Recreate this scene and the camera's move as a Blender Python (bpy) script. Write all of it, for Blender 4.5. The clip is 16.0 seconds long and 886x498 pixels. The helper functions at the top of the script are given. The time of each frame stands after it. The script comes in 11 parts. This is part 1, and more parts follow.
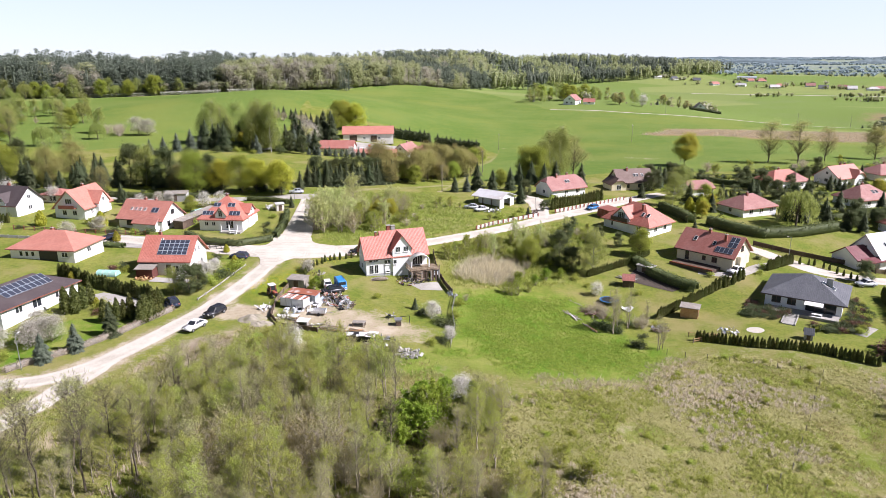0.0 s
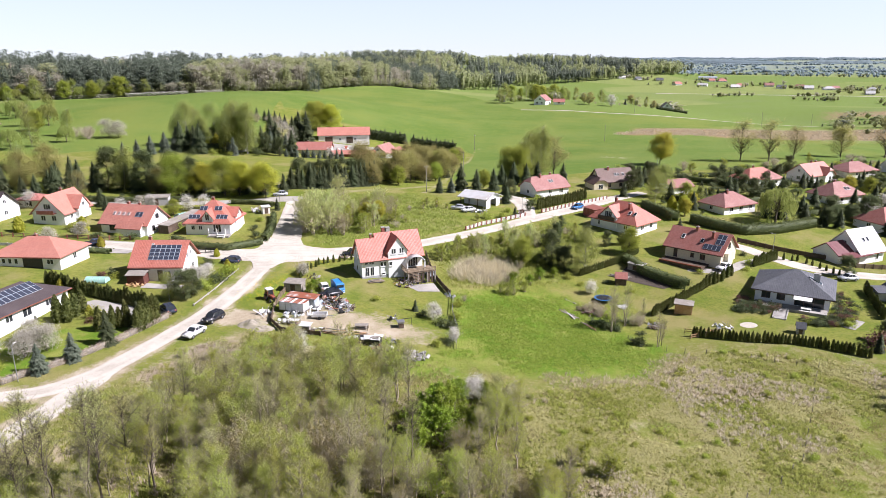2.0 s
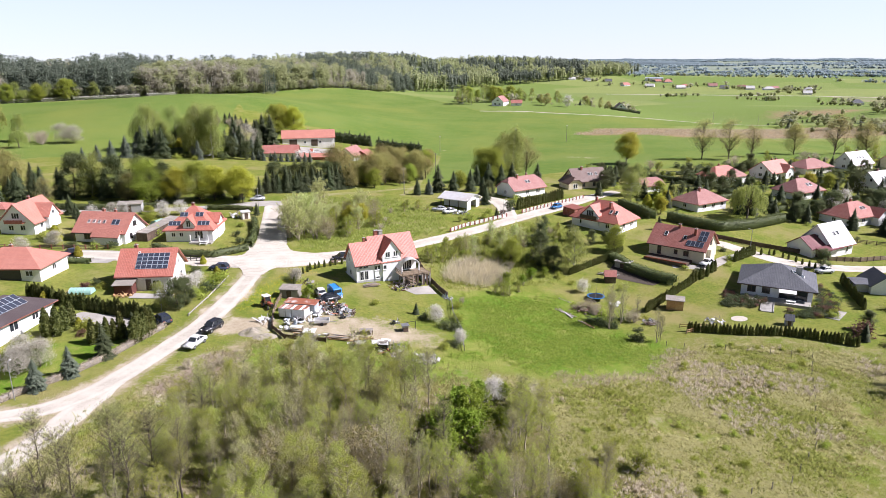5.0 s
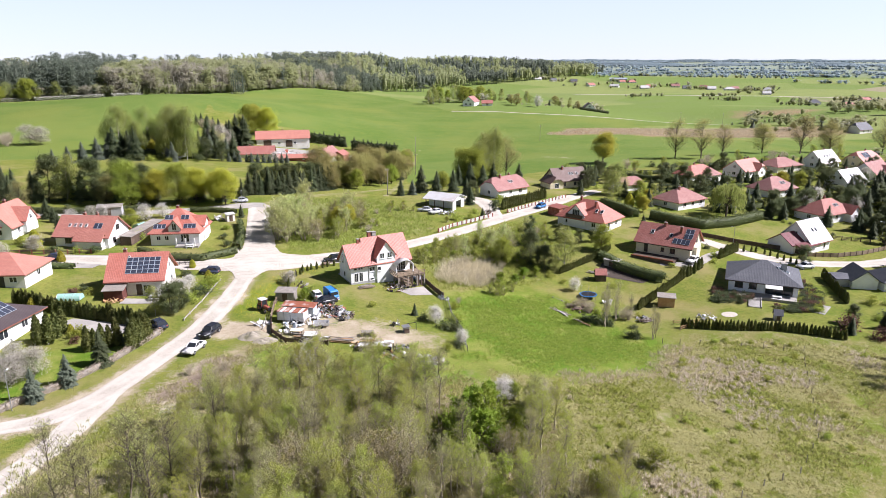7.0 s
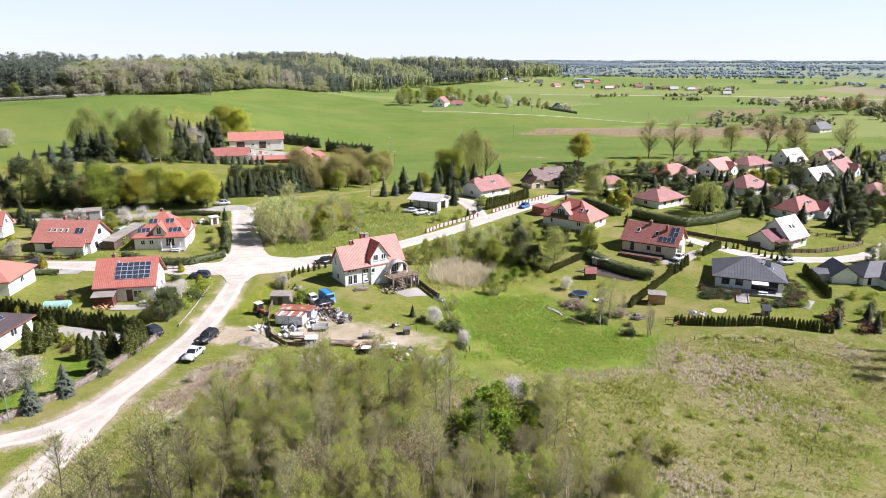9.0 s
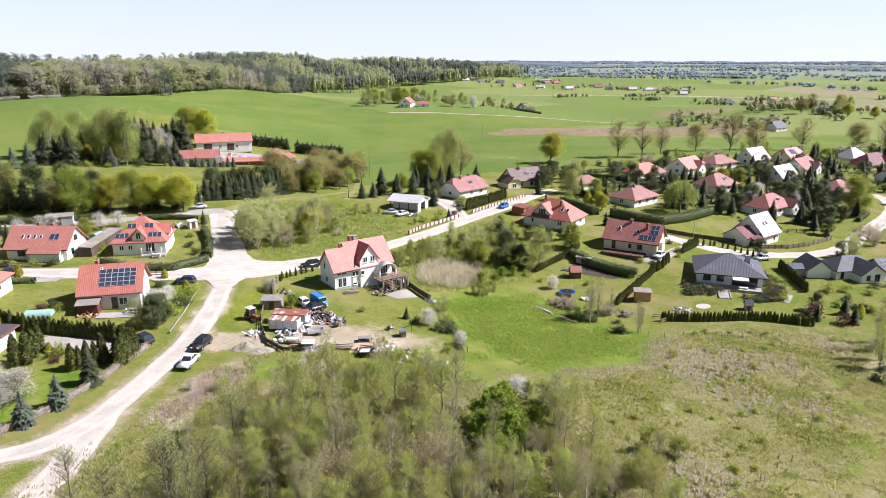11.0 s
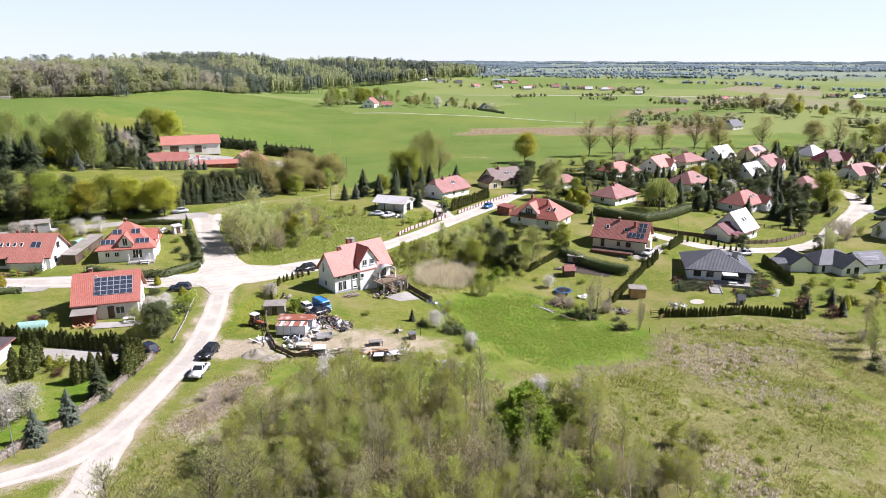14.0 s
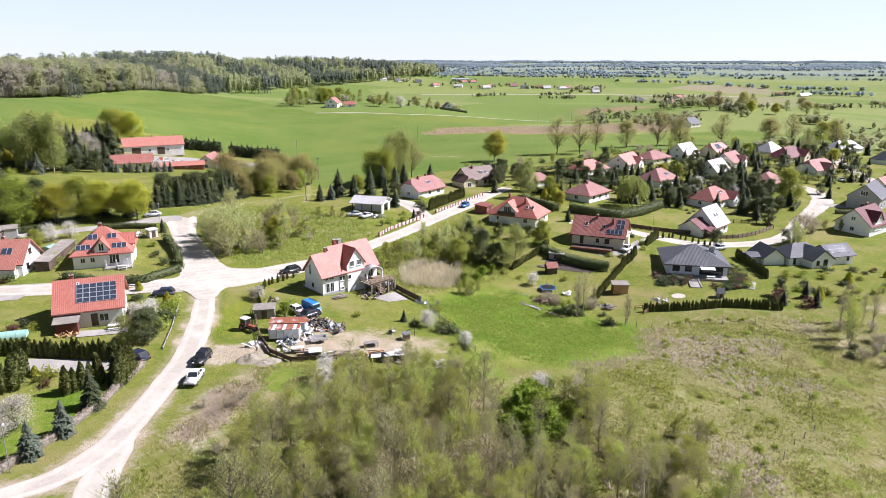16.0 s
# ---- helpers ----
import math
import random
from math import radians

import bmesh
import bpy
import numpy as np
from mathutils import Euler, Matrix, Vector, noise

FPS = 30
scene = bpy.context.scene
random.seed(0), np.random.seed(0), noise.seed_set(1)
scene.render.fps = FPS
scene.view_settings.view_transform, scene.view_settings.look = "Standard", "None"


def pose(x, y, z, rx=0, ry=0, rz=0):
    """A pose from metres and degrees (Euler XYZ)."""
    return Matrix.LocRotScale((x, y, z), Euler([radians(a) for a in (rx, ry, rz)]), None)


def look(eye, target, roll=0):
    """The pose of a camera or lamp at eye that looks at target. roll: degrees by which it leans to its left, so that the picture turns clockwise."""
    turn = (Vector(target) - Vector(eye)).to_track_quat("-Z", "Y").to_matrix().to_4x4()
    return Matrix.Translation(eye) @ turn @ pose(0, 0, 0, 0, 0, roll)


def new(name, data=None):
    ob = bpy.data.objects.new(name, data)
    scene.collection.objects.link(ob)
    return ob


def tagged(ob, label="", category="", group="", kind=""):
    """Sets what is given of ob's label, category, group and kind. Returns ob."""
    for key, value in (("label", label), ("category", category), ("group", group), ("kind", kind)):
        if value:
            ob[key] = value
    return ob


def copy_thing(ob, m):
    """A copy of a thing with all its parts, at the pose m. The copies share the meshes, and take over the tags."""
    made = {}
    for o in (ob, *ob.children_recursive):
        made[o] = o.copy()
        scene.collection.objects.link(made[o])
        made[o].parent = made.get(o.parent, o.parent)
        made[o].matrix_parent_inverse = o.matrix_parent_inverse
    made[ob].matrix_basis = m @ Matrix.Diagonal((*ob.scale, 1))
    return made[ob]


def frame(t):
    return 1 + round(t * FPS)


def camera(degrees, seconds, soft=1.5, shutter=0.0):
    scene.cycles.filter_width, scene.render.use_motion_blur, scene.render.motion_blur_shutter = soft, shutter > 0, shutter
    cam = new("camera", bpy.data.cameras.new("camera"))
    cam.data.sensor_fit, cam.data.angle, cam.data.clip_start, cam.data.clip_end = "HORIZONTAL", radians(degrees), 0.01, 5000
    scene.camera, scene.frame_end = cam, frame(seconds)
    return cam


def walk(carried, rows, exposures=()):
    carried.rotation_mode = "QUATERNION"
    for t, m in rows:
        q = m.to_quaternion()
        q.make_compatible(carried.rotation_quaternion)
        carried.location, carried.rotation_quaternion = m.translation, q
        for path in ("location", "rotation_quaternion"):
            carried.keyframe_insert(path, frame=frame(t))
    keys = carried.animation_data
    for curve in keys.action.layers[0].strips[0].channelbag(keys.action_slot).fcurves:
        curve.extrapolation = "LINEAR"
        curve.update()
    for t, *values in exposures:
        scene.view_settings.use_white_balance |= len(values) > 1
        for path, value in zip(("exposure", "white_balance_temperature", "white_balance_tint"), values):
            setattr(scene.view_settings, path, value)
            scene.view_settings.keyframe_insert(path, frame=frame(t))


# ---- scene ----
cam = camera(67.2, 16.0, soft=0.5)
# seconds, eye, target, roll
PATH = [
    (0, (1.863, -130.345, 43.012), (2.066, -128.434, 42.456), -0.2),
    (0.5, (0.401, -130.148, 43.078), (0.629, -128.24, 42.522), -0.2),
    (1, (-1.089, -129.927, 43.132), (-0.837, -128.022, 42.575), -0.3),
    (1.5, (-2.53, -129.797, 43.163), (-2.253, -127.896, 42.607), -0.3),
    (2, (-3.957, -129.45, 43.15), (-3.656, -127.552, 42.595), -0.2),
    (2.5, (-5.466, -129.034, 43.147), (-5.139, -127.14, 42.592), -0.2),
    (3, (-6.833, -128.713, 43.131), (-6.482, -126.823, 42.577), -0.2),
    (3.5, (-8.21, -128.452, 43.182), (-7.835, -126.567, 42.628), -0.2),
    (4, (-9.551, -128.141, 43.165), (-9.153, -126.26, 42.612), -0.2),
    (6.5, (-16.308, -126.324, 43.278), (-15.798, -124.47, 42.727), -0.2),
    (7, (-17.644, -125.952, 43.29), (-17.107, -124.106, 42.739), -0.1),
    (7.5, (-18.934, -125.576, 43.306), (-18.37, -123.738, 42.755), -0.1),
    (8, (-20.254, -125.082, 43.284), (-19.664, -123.252, 42.733), -0.1),
    (8.5, (-21.567, -124.614, 43.307), (-20.957, -122.791, 42.756), -0.0),
    (9, (-22.882, -124.148, 43.346), (-22.249, -122.332, 42.796), -0.0),
    (11.5, (-29.287, -121.52, 43.476), (-28.52, -119.756, 42.927), 0.1),
    (12, (-30.6, -120.871, 43.486), (-29.806, -119.12, 42.937), 0.1),
    (12.5, (-31.796, -120.163, 43.549), (-30.979, -118.422, 43.0), 0.1),
    (13, (-32.995, -119.563, 43.512), (-32.166, -117.827, 42.963), 0.2),
    (13.5, (-34.217, -118.872, 43.533), (-33.376, -117.142, 42.985), 0.1),
    (14, (-35.422, -118.235, 43.553), (-34.568, -116.512, 43.005), 0.1),
    (14.5, (-36.568, -117.589, 43.589), (-35.693, -115.876, 43.04), 0.1),
    (15, (-37.879, -116.971, 43.562), (-36.977, -115.272, 43.013), 0.1),
    (15.5, (-39.101, -116.327, 43.519), (-38.17, -114.644, 42.97), 0.1),
    (16, (-40.176, -115.63, 43.572), (-39.216, -113.963, 43.022), 0.1),
]
walk(cam, [(t, look(eye, target, roll)) for t, eye, target, roll in PATH], [(0, 0.70, 6330, 17), (16, 0.70, 6230, 17)])

# ---- daylight ----
SUN_DIR = Vector((0.69, -0.22, 0.69)).normalized()
world = bpy.data.worlds.new("sky")
scene.world = world
world.use_nodes = True
sky = world.node_tree.nodes.new("ShaderNodeTexSky")
sky.sky_type, sky.sun_disc = "NISHITA", False
sky.sun_elevation = math.asin(SUN_DIR.z)
sky.sun_rotation = math.atan2(SUN_DIR.x, SUN_DIR.y)
sky.air_density, sky.dust_density, sky.ozone_density = 1.0, 0.0, 3.0
back = world.node_tree.nodes["Background"]
pale = world.node_tree.nodes.new("ShaderNodeHueSaturation")
pale.inputs["Saturation"].default_value = 0.72
world.node_tree.links.new(sky.outputs[0], pale.inputs["Color"])
cool = world.node_tree.nodes.new("ShaderNodeMix")
cool.data_type, cool.blend_type = "RGBA", "MULTIPLY"
cool.inputs[0].default_value = 1.0
cool.inputs[7].default_value = (0.26, 0.285, 0.325, 1)
world.node_tree.links.new(pale.outputs[0], cool.inputs[6])
# bright haze that thins out towards the zenith
haze = world.node_tree.nodes.new("ShaderNodeMix")
haze.data_type, haze.blend_type = "RGBA", "ADD"
haze.inputs[7].default_value = (3.95, 4.36, 4.85, 1)
aloft = world.node_tree.nodes.new("ShaderNodeTexCoord")
split = world.node_tree.nodes.new("ShaderNodeSeparateXYZ")
world.node_tree.links.new(aloft.outputs["Generated"], split.inputs[0])
thin = world.node_tree.nodes.new("ShaderNodeMapRange")
thin.interpolation_type = "SMOOTHSTEP"
for k, v in ((1, 0.06), (2, 0.30), (3, 1.0), (4, 0.02)):
    thin.inputs[k].default_value = v
world.node_tree.links.new(split.outputs[2], thin.inputs[0])
world.node_tree.links.new(thin.outputs[0], haze.inputs[0])
world.node_tree.links.new(cool.outputs[2], haze.inputs[6])
world.node_tree.links.new(haze.outputs[2], back.inputs[0])
back.inputs[1].default_value = 0.092
sun = new("sun", bpy.data.lights.new("sun", "SUN"))
sun.data.energy, sun.data.angle, sun.data.color = 5.4, radians(0.5), (1.0, 0.955, 0.965)
sun.matrix_basis = look(SUN_DIR * 100, (0, 0, 0))

# ---- materials ----
def tree_of(m):
    m.use_nodes = True
    nt = m.node_tree
    return nt, nt.nodes["Principled BSDF"]


def node(nt, kind, inputs=None, **props):
    n = nt.nodes.new(kind)
    for k, v in props.items():
        if k == "operation":
            n.operation = v
        elif k == "blend":
            n.blend_type = v
        elif k == "data_type":
            n.data_type = v
        elif k == "attribute":
            n.attribute_name = v
        elif k == "bands":
            n.bands_direction = v
        elif k == "feature":
            n.feature = v
    for k, v in (inputs or {}).items():
        if isinstance(v, bpy.types.NodeSocket):
            nt.links.new(v, n.inputs[k])
        else:
            n.inputs[k].default_value = v
    return n


def mixc(nt, fac, a, b, blend="MIX"):
    n = nt.nodes.new("ShaderNodeMix")
    n.data_type, n.blend_type = "RGBA", blend
    for i, v in ((0, fac), (6, a), (7, b)):
        if isinstance(v, bpy.types.NodeSocket):
            nt.links.new(v, n.inputs[i])
        else:
            n.inputs[i].default_value = v if i == 0 else (*v, 1)
    return n.outputs[2]


def ramp(nt, fac, lo, hi):
    n = node(nt, "ShaderNodeMapRange", {0: fac, 1: lo, 2: hi, 3: 0.0, 4: 1.0})
    return n.outputs[0]


def noise_of(nt, scale, detail=4.0, vec=None, rough=0.55):
    ins = {"Scale": scale, "Detail": detail, "Roughness": rough}
    if vec is not None:
        ins["Vector"] = vec
    return node(nt, "ShaderNodeTexNoise", ins).outputs[0]


def coords(nt, what="Object"):
    return nt.nodes.new("ShaderNodeTexCoord").outputs[what]


def surface(name, a, b, scale=1.0, rough=0.8, metal=0.0, c=None, big=0.08, bump=0.0, bump_scale=None, spec=0.4, random_tint=0.0):
    """A plain material of two tones in fine grain, and a third in large stains."""
    m = bpy.data.materials.new(name)
    nt, p = tree_of(m)
    v = coords(nt)
    col = mixc(nt, ramp(nt, noise_of(nt, scale, 5, v), 0.35, 0.65), a, b)
    if c:
        col = mixc(nt, ramp(nt, noise_of(nt, big, 4, v), 0.48, 0.68), col, c)
    if random_tint:
        info = nt.nodes.new("ShaderNodeObjectInfo")
        k = node(nt, "ShaderNodeMapRange", {0: info.outputs["Random"], 3: 1 - random_tint, 4: 1 + random_tint}).outputs[0]
        col = node(nt, "ShaderNodeHueSaturation", {"Value": k, "Color": col}).outputs[0]
    nt.links.new(col, p.inputs["Base Color"])
    p.inputs["Roughness"].default_value, p.inputs["Metallic"].default_value = rough, metal
    p.inputs["Specular IOR Level"].default_value = spec
    if bump:
        h = noise_of(nt, bump_scale or scale * 2, 4, v)
        nt.links.new(node(nt, "ShaderNodeBump", {"Strength": bump, "Distance": 0.05, "Height": h}).outputs[0], p.inputs["Normal"])
    return m


def roof_tiles(name, a, b, stain, rough=0.55, pitch=0.34, spec=0.4, wear=0.35):
    """Pressed roof tiles: courses across the slope and ribs down it, by the slope's own coordinates."""
    m = bpy.data.materials.new(name)
    nt, p = tree_of(m)
    uv = nt.nodes.new("ShaderNodeUVMap")
    uv.uv_map = "slope"
    sep = node(nt, "ShaderNodeSeparateXYZ", {0: uv.outputs[0]})
    row = node(nt, "ShaderNodeMath", {0: sep.outputs[1], 1: 1 / pitch}, operation="MULTIPLY").outputs[0]
    rowf = node(nt, "ShaderNodeMath", {0: row}, operation="FRACT").outputs[0]
    rib = node(nt, "ShaderNodeMath", {0: sep.outputs[0], 1: 2 * math.pi / 0.3}, operation="MULTIPLY").outputs[0]
    ribs = node(nt, "ShaderNodeMath", {0: rib}, operation="SINE").outputs[0]
    gridv = node(nt, "ShaderNodeVectorMath", {0: uv.outputs[0], 1: (1 / 0.3, 1 / pitch, 1)}, operation="MULTIPLY").outputs[0]
    cell = node(nt, "ShaderNodeVectorMath", {0: gridv}, operation="FLOOR").outputs[0]
    rnd = node(nt, "ShaderNodeTexWhiteNoise", {0: cell}).outputs[0]
    v = coords(nt)
    info = nt.nodes.new("ShaderNodeObjectInfo")
    col = mixc(nt, rnd, a, b)
    st = ramp(nt, noise_of(nt, 0.35, 5, v), 0.45, 0.75)
    col = mixc(nt, node(nt, "ShaderNodeMath", {0: st, 1: wear}, operation="MULTIPLY").outputs[0], col, stain)
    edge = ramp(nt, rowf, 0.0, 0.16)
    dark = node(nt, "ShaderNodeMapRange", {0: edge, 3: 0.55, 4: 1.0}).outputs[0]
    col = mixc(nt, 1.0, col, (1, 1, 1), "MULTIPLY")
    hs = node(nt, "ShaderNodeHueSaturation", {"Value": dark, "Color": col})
    nt.links.new(hs.outputs[0], p.inputs["Base Color"])
    hgt = node(nt, "ShaderNodeMath", {0: ribs, 1: 0.35}, operation="MULTIPLY").outputs[0]
    hgt = node(nt, "ShaderNodeMath", {0: hgt, 1: rowf}, operation="ADD").outputs[0]
    nt.links.new(node(nt, "ShaderNodeBump", {"Strength": 0.6, "Distance": 0.04, "Height": hgt}).outputs[0], p.inputs["Normal"])
    p.inputs["Roughness"].default_value = rough
    p.inputs["Specular IOR Level"].default_value = spec
    return m


def foliage(name, a, b, rough=0.6, tint=0.12, trans=0.25):
    """Leaves: each clump a little different, some light passing through."""
    m = bpy.data.materials.new(name)
    nt, p = tree_of(m)
    geo = nt.nodes.new("ShaderNodeNewGeometry")
    info = nt.nodes.new("ShaderNodeObjectInfo")
    col = mixc(nt, geo.outputs["Random Per Island"], a, b)
    k = node(nt, "ShaderNodeMapRange", {0: info.outputs["Random"], 3: 1 - tint, 4: 1 + tint}).outputs[0]
    h = node(nt, "ShaderNodeMapRange", {0: info.outputs["Random"], 3: 0.485, 4: 0.515}).outputs[0]
    col = node(nt, "ShaderNodeHueSaturation", {"Hue": h, "Value": k, "Saturation": 1.0, "Color": col}).outputs[0]
    nt.links.new(col, p.inputs["Base Color"])
    p.inputs["Roughness"].default_value = rough
    p.inputs["Specular IOR Level"].default_value = 0.25
    if trans:
        tr = node(nt, "ShaderNodeBsdfTranslucent", {"Color": col})
        mx = node(nt, "ShaderNodeMixShader", {0: trans, 1: p.outputs[0], 2: tr.outputs[0]})
        nt.links.new(mx.outputs[0], nt.nodes["Material Output"].inputs[0])
    return m


def ground_material():
    m = bpy.data.materials.new("grassland")
    nt, p = tree_of(m)
    v = coords(nt)

    def att(name):
        return node(nt, "ShaderNodeAttribute", attribute=name).outputs["Fac"]

    fine = noise_of(nt, 1.6, 6, v, 0.65)
    mid = noise_of(nt, 0.22, 5, v)
    big = noise_of(nt, 0.025, 4, v)
    tuft = noise_of(nt, 5.0, 4, v, 0.7)
    # garden and verge grass
    lawn = mixc(nt, ramp(nt, mid, 0.35, 0.65), (0.135, 0.185, 0.028), (0.22, 0.225, 0.055))
    lawn = mixc(nt, ramp(nt, fine, 0.42, 0.8), lawn, (0.08, 0.122, 0.02))
    lawn = mixc(nt, ramp(nt, noise_of(nt, 0.07, 5, v, 0.65), 0.5, 0.66), lawn, (0.245, 0.23, 0.085))
    lawn = mixc(nt, ramp(nt, noise_of(nt, 0.6, 5, v, 0.75), 0.62, 0.74), lawn, (0.27, 0.235, 0.125))
    # rank meadow with dry straw
    dry = mixc(nt, ramp(nt, fine, 0.38, 0.62), (0.15, 0.162, 0.04), (0.245, 0.228, 0.09))
    dry = mixc(nt, ramp(nt, mid, 0.44, 0.62), dry, (0.13, 0.172, 0.026))
    dry = mixc(nt, ramp(nt, noise_of(nt, 0.12, 5, v, 0.7), 0.53, 0.68), dry, (0.36, 0.31, 0.20))
    dry = mixc(nt, ramp(nt, tuft, 0.58, 0.85), dry, (0.09, 0.105, 0.03))
    dry = mixc(nt, ramp(nt, noise_of(nt, 2.6, 3, v, 0.8), 0.56, 0.70), dry, (0.33, 0.295, 0.19))
    # young crop
    crop = mixc(nt, ramp(nt, big, 0.35, 0.65), (0.093, 0.162, 0.03), (0.13, 0.19, 0.045))
    crop = mixc(nt, ramp(nt, noise_of(nt, 0.012, 5, v, 0.6), 0.5, 0.7), crop, (0.165, 0.205, 0.045))
    crop = mixc(nt, ramp(nt, mid, 0.45, 0.9), crop, (0.15, 0.195, 0.04))
    # lush wet grass
    lush = mixc(nt, ramp(nt, mid, 0.35, 0.65), (0.09, 0.185, 0.016), (0.15, 0.215, 0.03))
    lush = mixc(nt, ramp(nt, noise_of(nt, 0.8, 5, v, 0.7), 0.52, 0.66), lush, (0.19, 0.215, 0.05))
    lush = mixc(nt, ramp(nt, noise_of(nt, 0.22, 4, v, 0.65), 0.50, 0.68), lush, (0.215, 0.245, 0.06))
    lush = mixc(nt, ramp(nt, tuft, 0.5, 0.8), lush, (0.080, 0.126, 0.015))
    # bare earth and sand
    bare = mixc(nt, ramp(nt, fine, 0.3, 0.7), (0.43, 0.375, 0.27), (0.33, 0.28, 0.185))
    bare = mixc(nt, ramp(nt, mid, 0.5, 0.7), bare, (0.47, 0.42, 0.32))
    # litter under the scrub, darkened for the shade among the stems
    litter = mixc(nt, ramp(nt, fine, 0.35, 0.65), (0.085, 0.08, 0.032), (0.17, 0.145, 0.075))
    litter = mixc(nt, ramp(nt, mid, 0.45, 0.6), litter, (0.15, 0.185, 0.035))
    # reed bed
    reed = mixc(nt, ramp(nt, mid, 0.3, 0.7), (0.302, 0.235, 0.131), (0.227, 0.168, 0.090))
    # distant farmland in parcels
    vor = node(nt, "ShaderNodeTexVoronoi", {"Vector": v, "Scale": 0.0042})
    sepc = node(nt, "ShaderNodeSeparateColor", {0: vor.outputs["Color"]})
    parcel = mixc(nt, ramp(nt, sepc.outputs[0], 0.3, 0.7), (0.135, 0.20, 0.048), (0.19, 0.235, 0.075))
    parcel = mixc(nt, ramp(nt, sepc.outputs[1], 0.985, 0.99), parcel, (0.25, 0.23, 0.14))
    parcel = mixc(nt, ramp(nt, noise_of(nt, 0.012, 5, v), 0.5, 0.75), parcel, (0.145, 0.195, 0.065))

    # far plain, the grey of distance haze mixed into its ground colour
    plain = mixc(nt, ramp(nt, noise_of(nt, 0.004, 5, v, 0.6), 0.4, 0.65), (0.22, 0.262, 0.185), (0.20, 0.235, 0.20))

    def over(col, name, top, soft=0.22):
        w = node(nt, "ShaderNodeMath", {0: fine, 1: 0.5}, operation="SUBTRACT").outputs[0]
        w2 = node(nt, "ShaderNodeMath", {0: mid, 1: 0.5}, operation="SUBTRACT").outputs[0]
        w = node(nt, "ShaderNodeMath", {0: w, 1: w2}, operation="ADD").outputs[0]
        w = node(nt, "ShaderNodeMath", {0: w, 1: att(name)}, operation="ADD").outputs[0]
        return mixc(nt, ramp(nt, w, 0.5 - soft, 0.5 + soft), col, top)

    col = over(lawn, "dry", dry)
    col = over(col, "lush", lush, 0.15)
    col = over(col, "crop", crop, 0.06)
    col = over(col, "parcel", parcel)
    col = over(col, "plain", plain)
    col = over(col, "reed", reed)
    col = over(col, "litter", litter)
    col = over(col, "bare", bare, 0.18)
    col = node(nt, "ShaderNodeHueSaturation", {"Hue": 0.492, "Saturation": 1.0, "Value": 1.08, "Color": col}).outputs[0]
    nt.links.new(col, p.inputs["Base Color"])
    p.inputs["Roughness"].default_value = 0.95
    p.inputs["Specular IOR Level"].default_value = 0.1
    h = node(nt, "ShaderNodeMath", {0: fine, 1: tuft}, operation="ADD").outputs[0]
    nt.links.new(node(nt, "ShaderNodeBump", {"Strength": 0.8, "Distance": 0.2, "Height": h}).outputs[0], p.inputs["Normal"])
    return m


def road_material():
    m = bpy.data.materials.new("gravel_road")
    nt, p = tree_of(m)
    v = coords(nt)
    uv = nt.nodes.new("ShaderNodeUVMap")
    uv.uv_map = "lane"
    across = node(nt, "ShaderNodeSeparateXYZ", {0: uv.outputs[0]}).outputs[0]
    col = mixc(nt, ramp(nt, noise_of(nt, 3.0, 6, v, 0.7), 0.3, 0.7), (0.50, 0.46, 0.395), (0.38, 0.345, 0.29))
    col = mixc(nt, ramp(nt, noise_of(nt, 0.25, 5, v), 0.42, 0.7), col, (0.58, 0.54, 0.47))
    # wheel tracks lighter, crown and edges greyer
    w = node(nt, "ShaderNodeMath", {0: across, 1: 9.42}, operation="MULTIPLY").outputs[0]
    w = node(nt, "ShaderNodeMath", {0: w}, operation="SINE").outputs[0]
    w = node(nt, "ShaderNodeMath", {0: w, 1: noise_of(nt, 0.6, 4, v)}, operation="MULTIPLY").outputs[0]
    col = mixc(nt, ramp(nt, w, 0.1, 0.6), col, (0.55, 0.515, 0.45))
    col = mixc(nt, ramp(nt, noise_of(nt, 0.55, 5, v, 0.7), 0.62, 0.76), col, (0.36, 0.34, 0.24))
    nt.links.new(col, p.inputs["Base Color"])
    p.inputs["Roughness"].default_value = 0.95
    p.inputs["Specular IOR Level"].default_value = 0.1
    nt.links.new(node(nt, "ShaderNodeBump", {"Strength": 0.5, "Distance": 0.06, "Height": noise_of(nt, 2.5, 5, v, 0.7)}).outputs[0], p.inputs["Normal"])
    return m


def pane_material():
    m = bpy.data.materials.new("window_glass")
    nt, p = tree_of(m)
    p.inputs["Base Color"].default_value = (0.03, 0.035, 0.04, 1)
    p.inputs["Roughness"].default_value = 0.06
    p.inputs["Specular IOR Level"].default_value = 0.6
    return m


def solar_material():
    m = bpy.data.materials.new("solar_cells")
    nt, p = tree_of(m)
    v = coords(nt)
    g = node(nt, "ShaderNodeTexBrick", {"Vector": v, "Scale": 6.0, "Color1": (0.04, 0.048, 0.07, 1), "Color2": (0.05, 0.058, 0.08, 1), "Mortar": (0.05, 0.055, 0.075, 1), "Mortar Size": 0.012})
    nt.links.new(g.outputs[0], p.inputs["Base Color"])
    p.inputs["Roughness"].default_value = 0.4
    p.inputs["Specular IOR Level"].default_value = 0.06
    return m


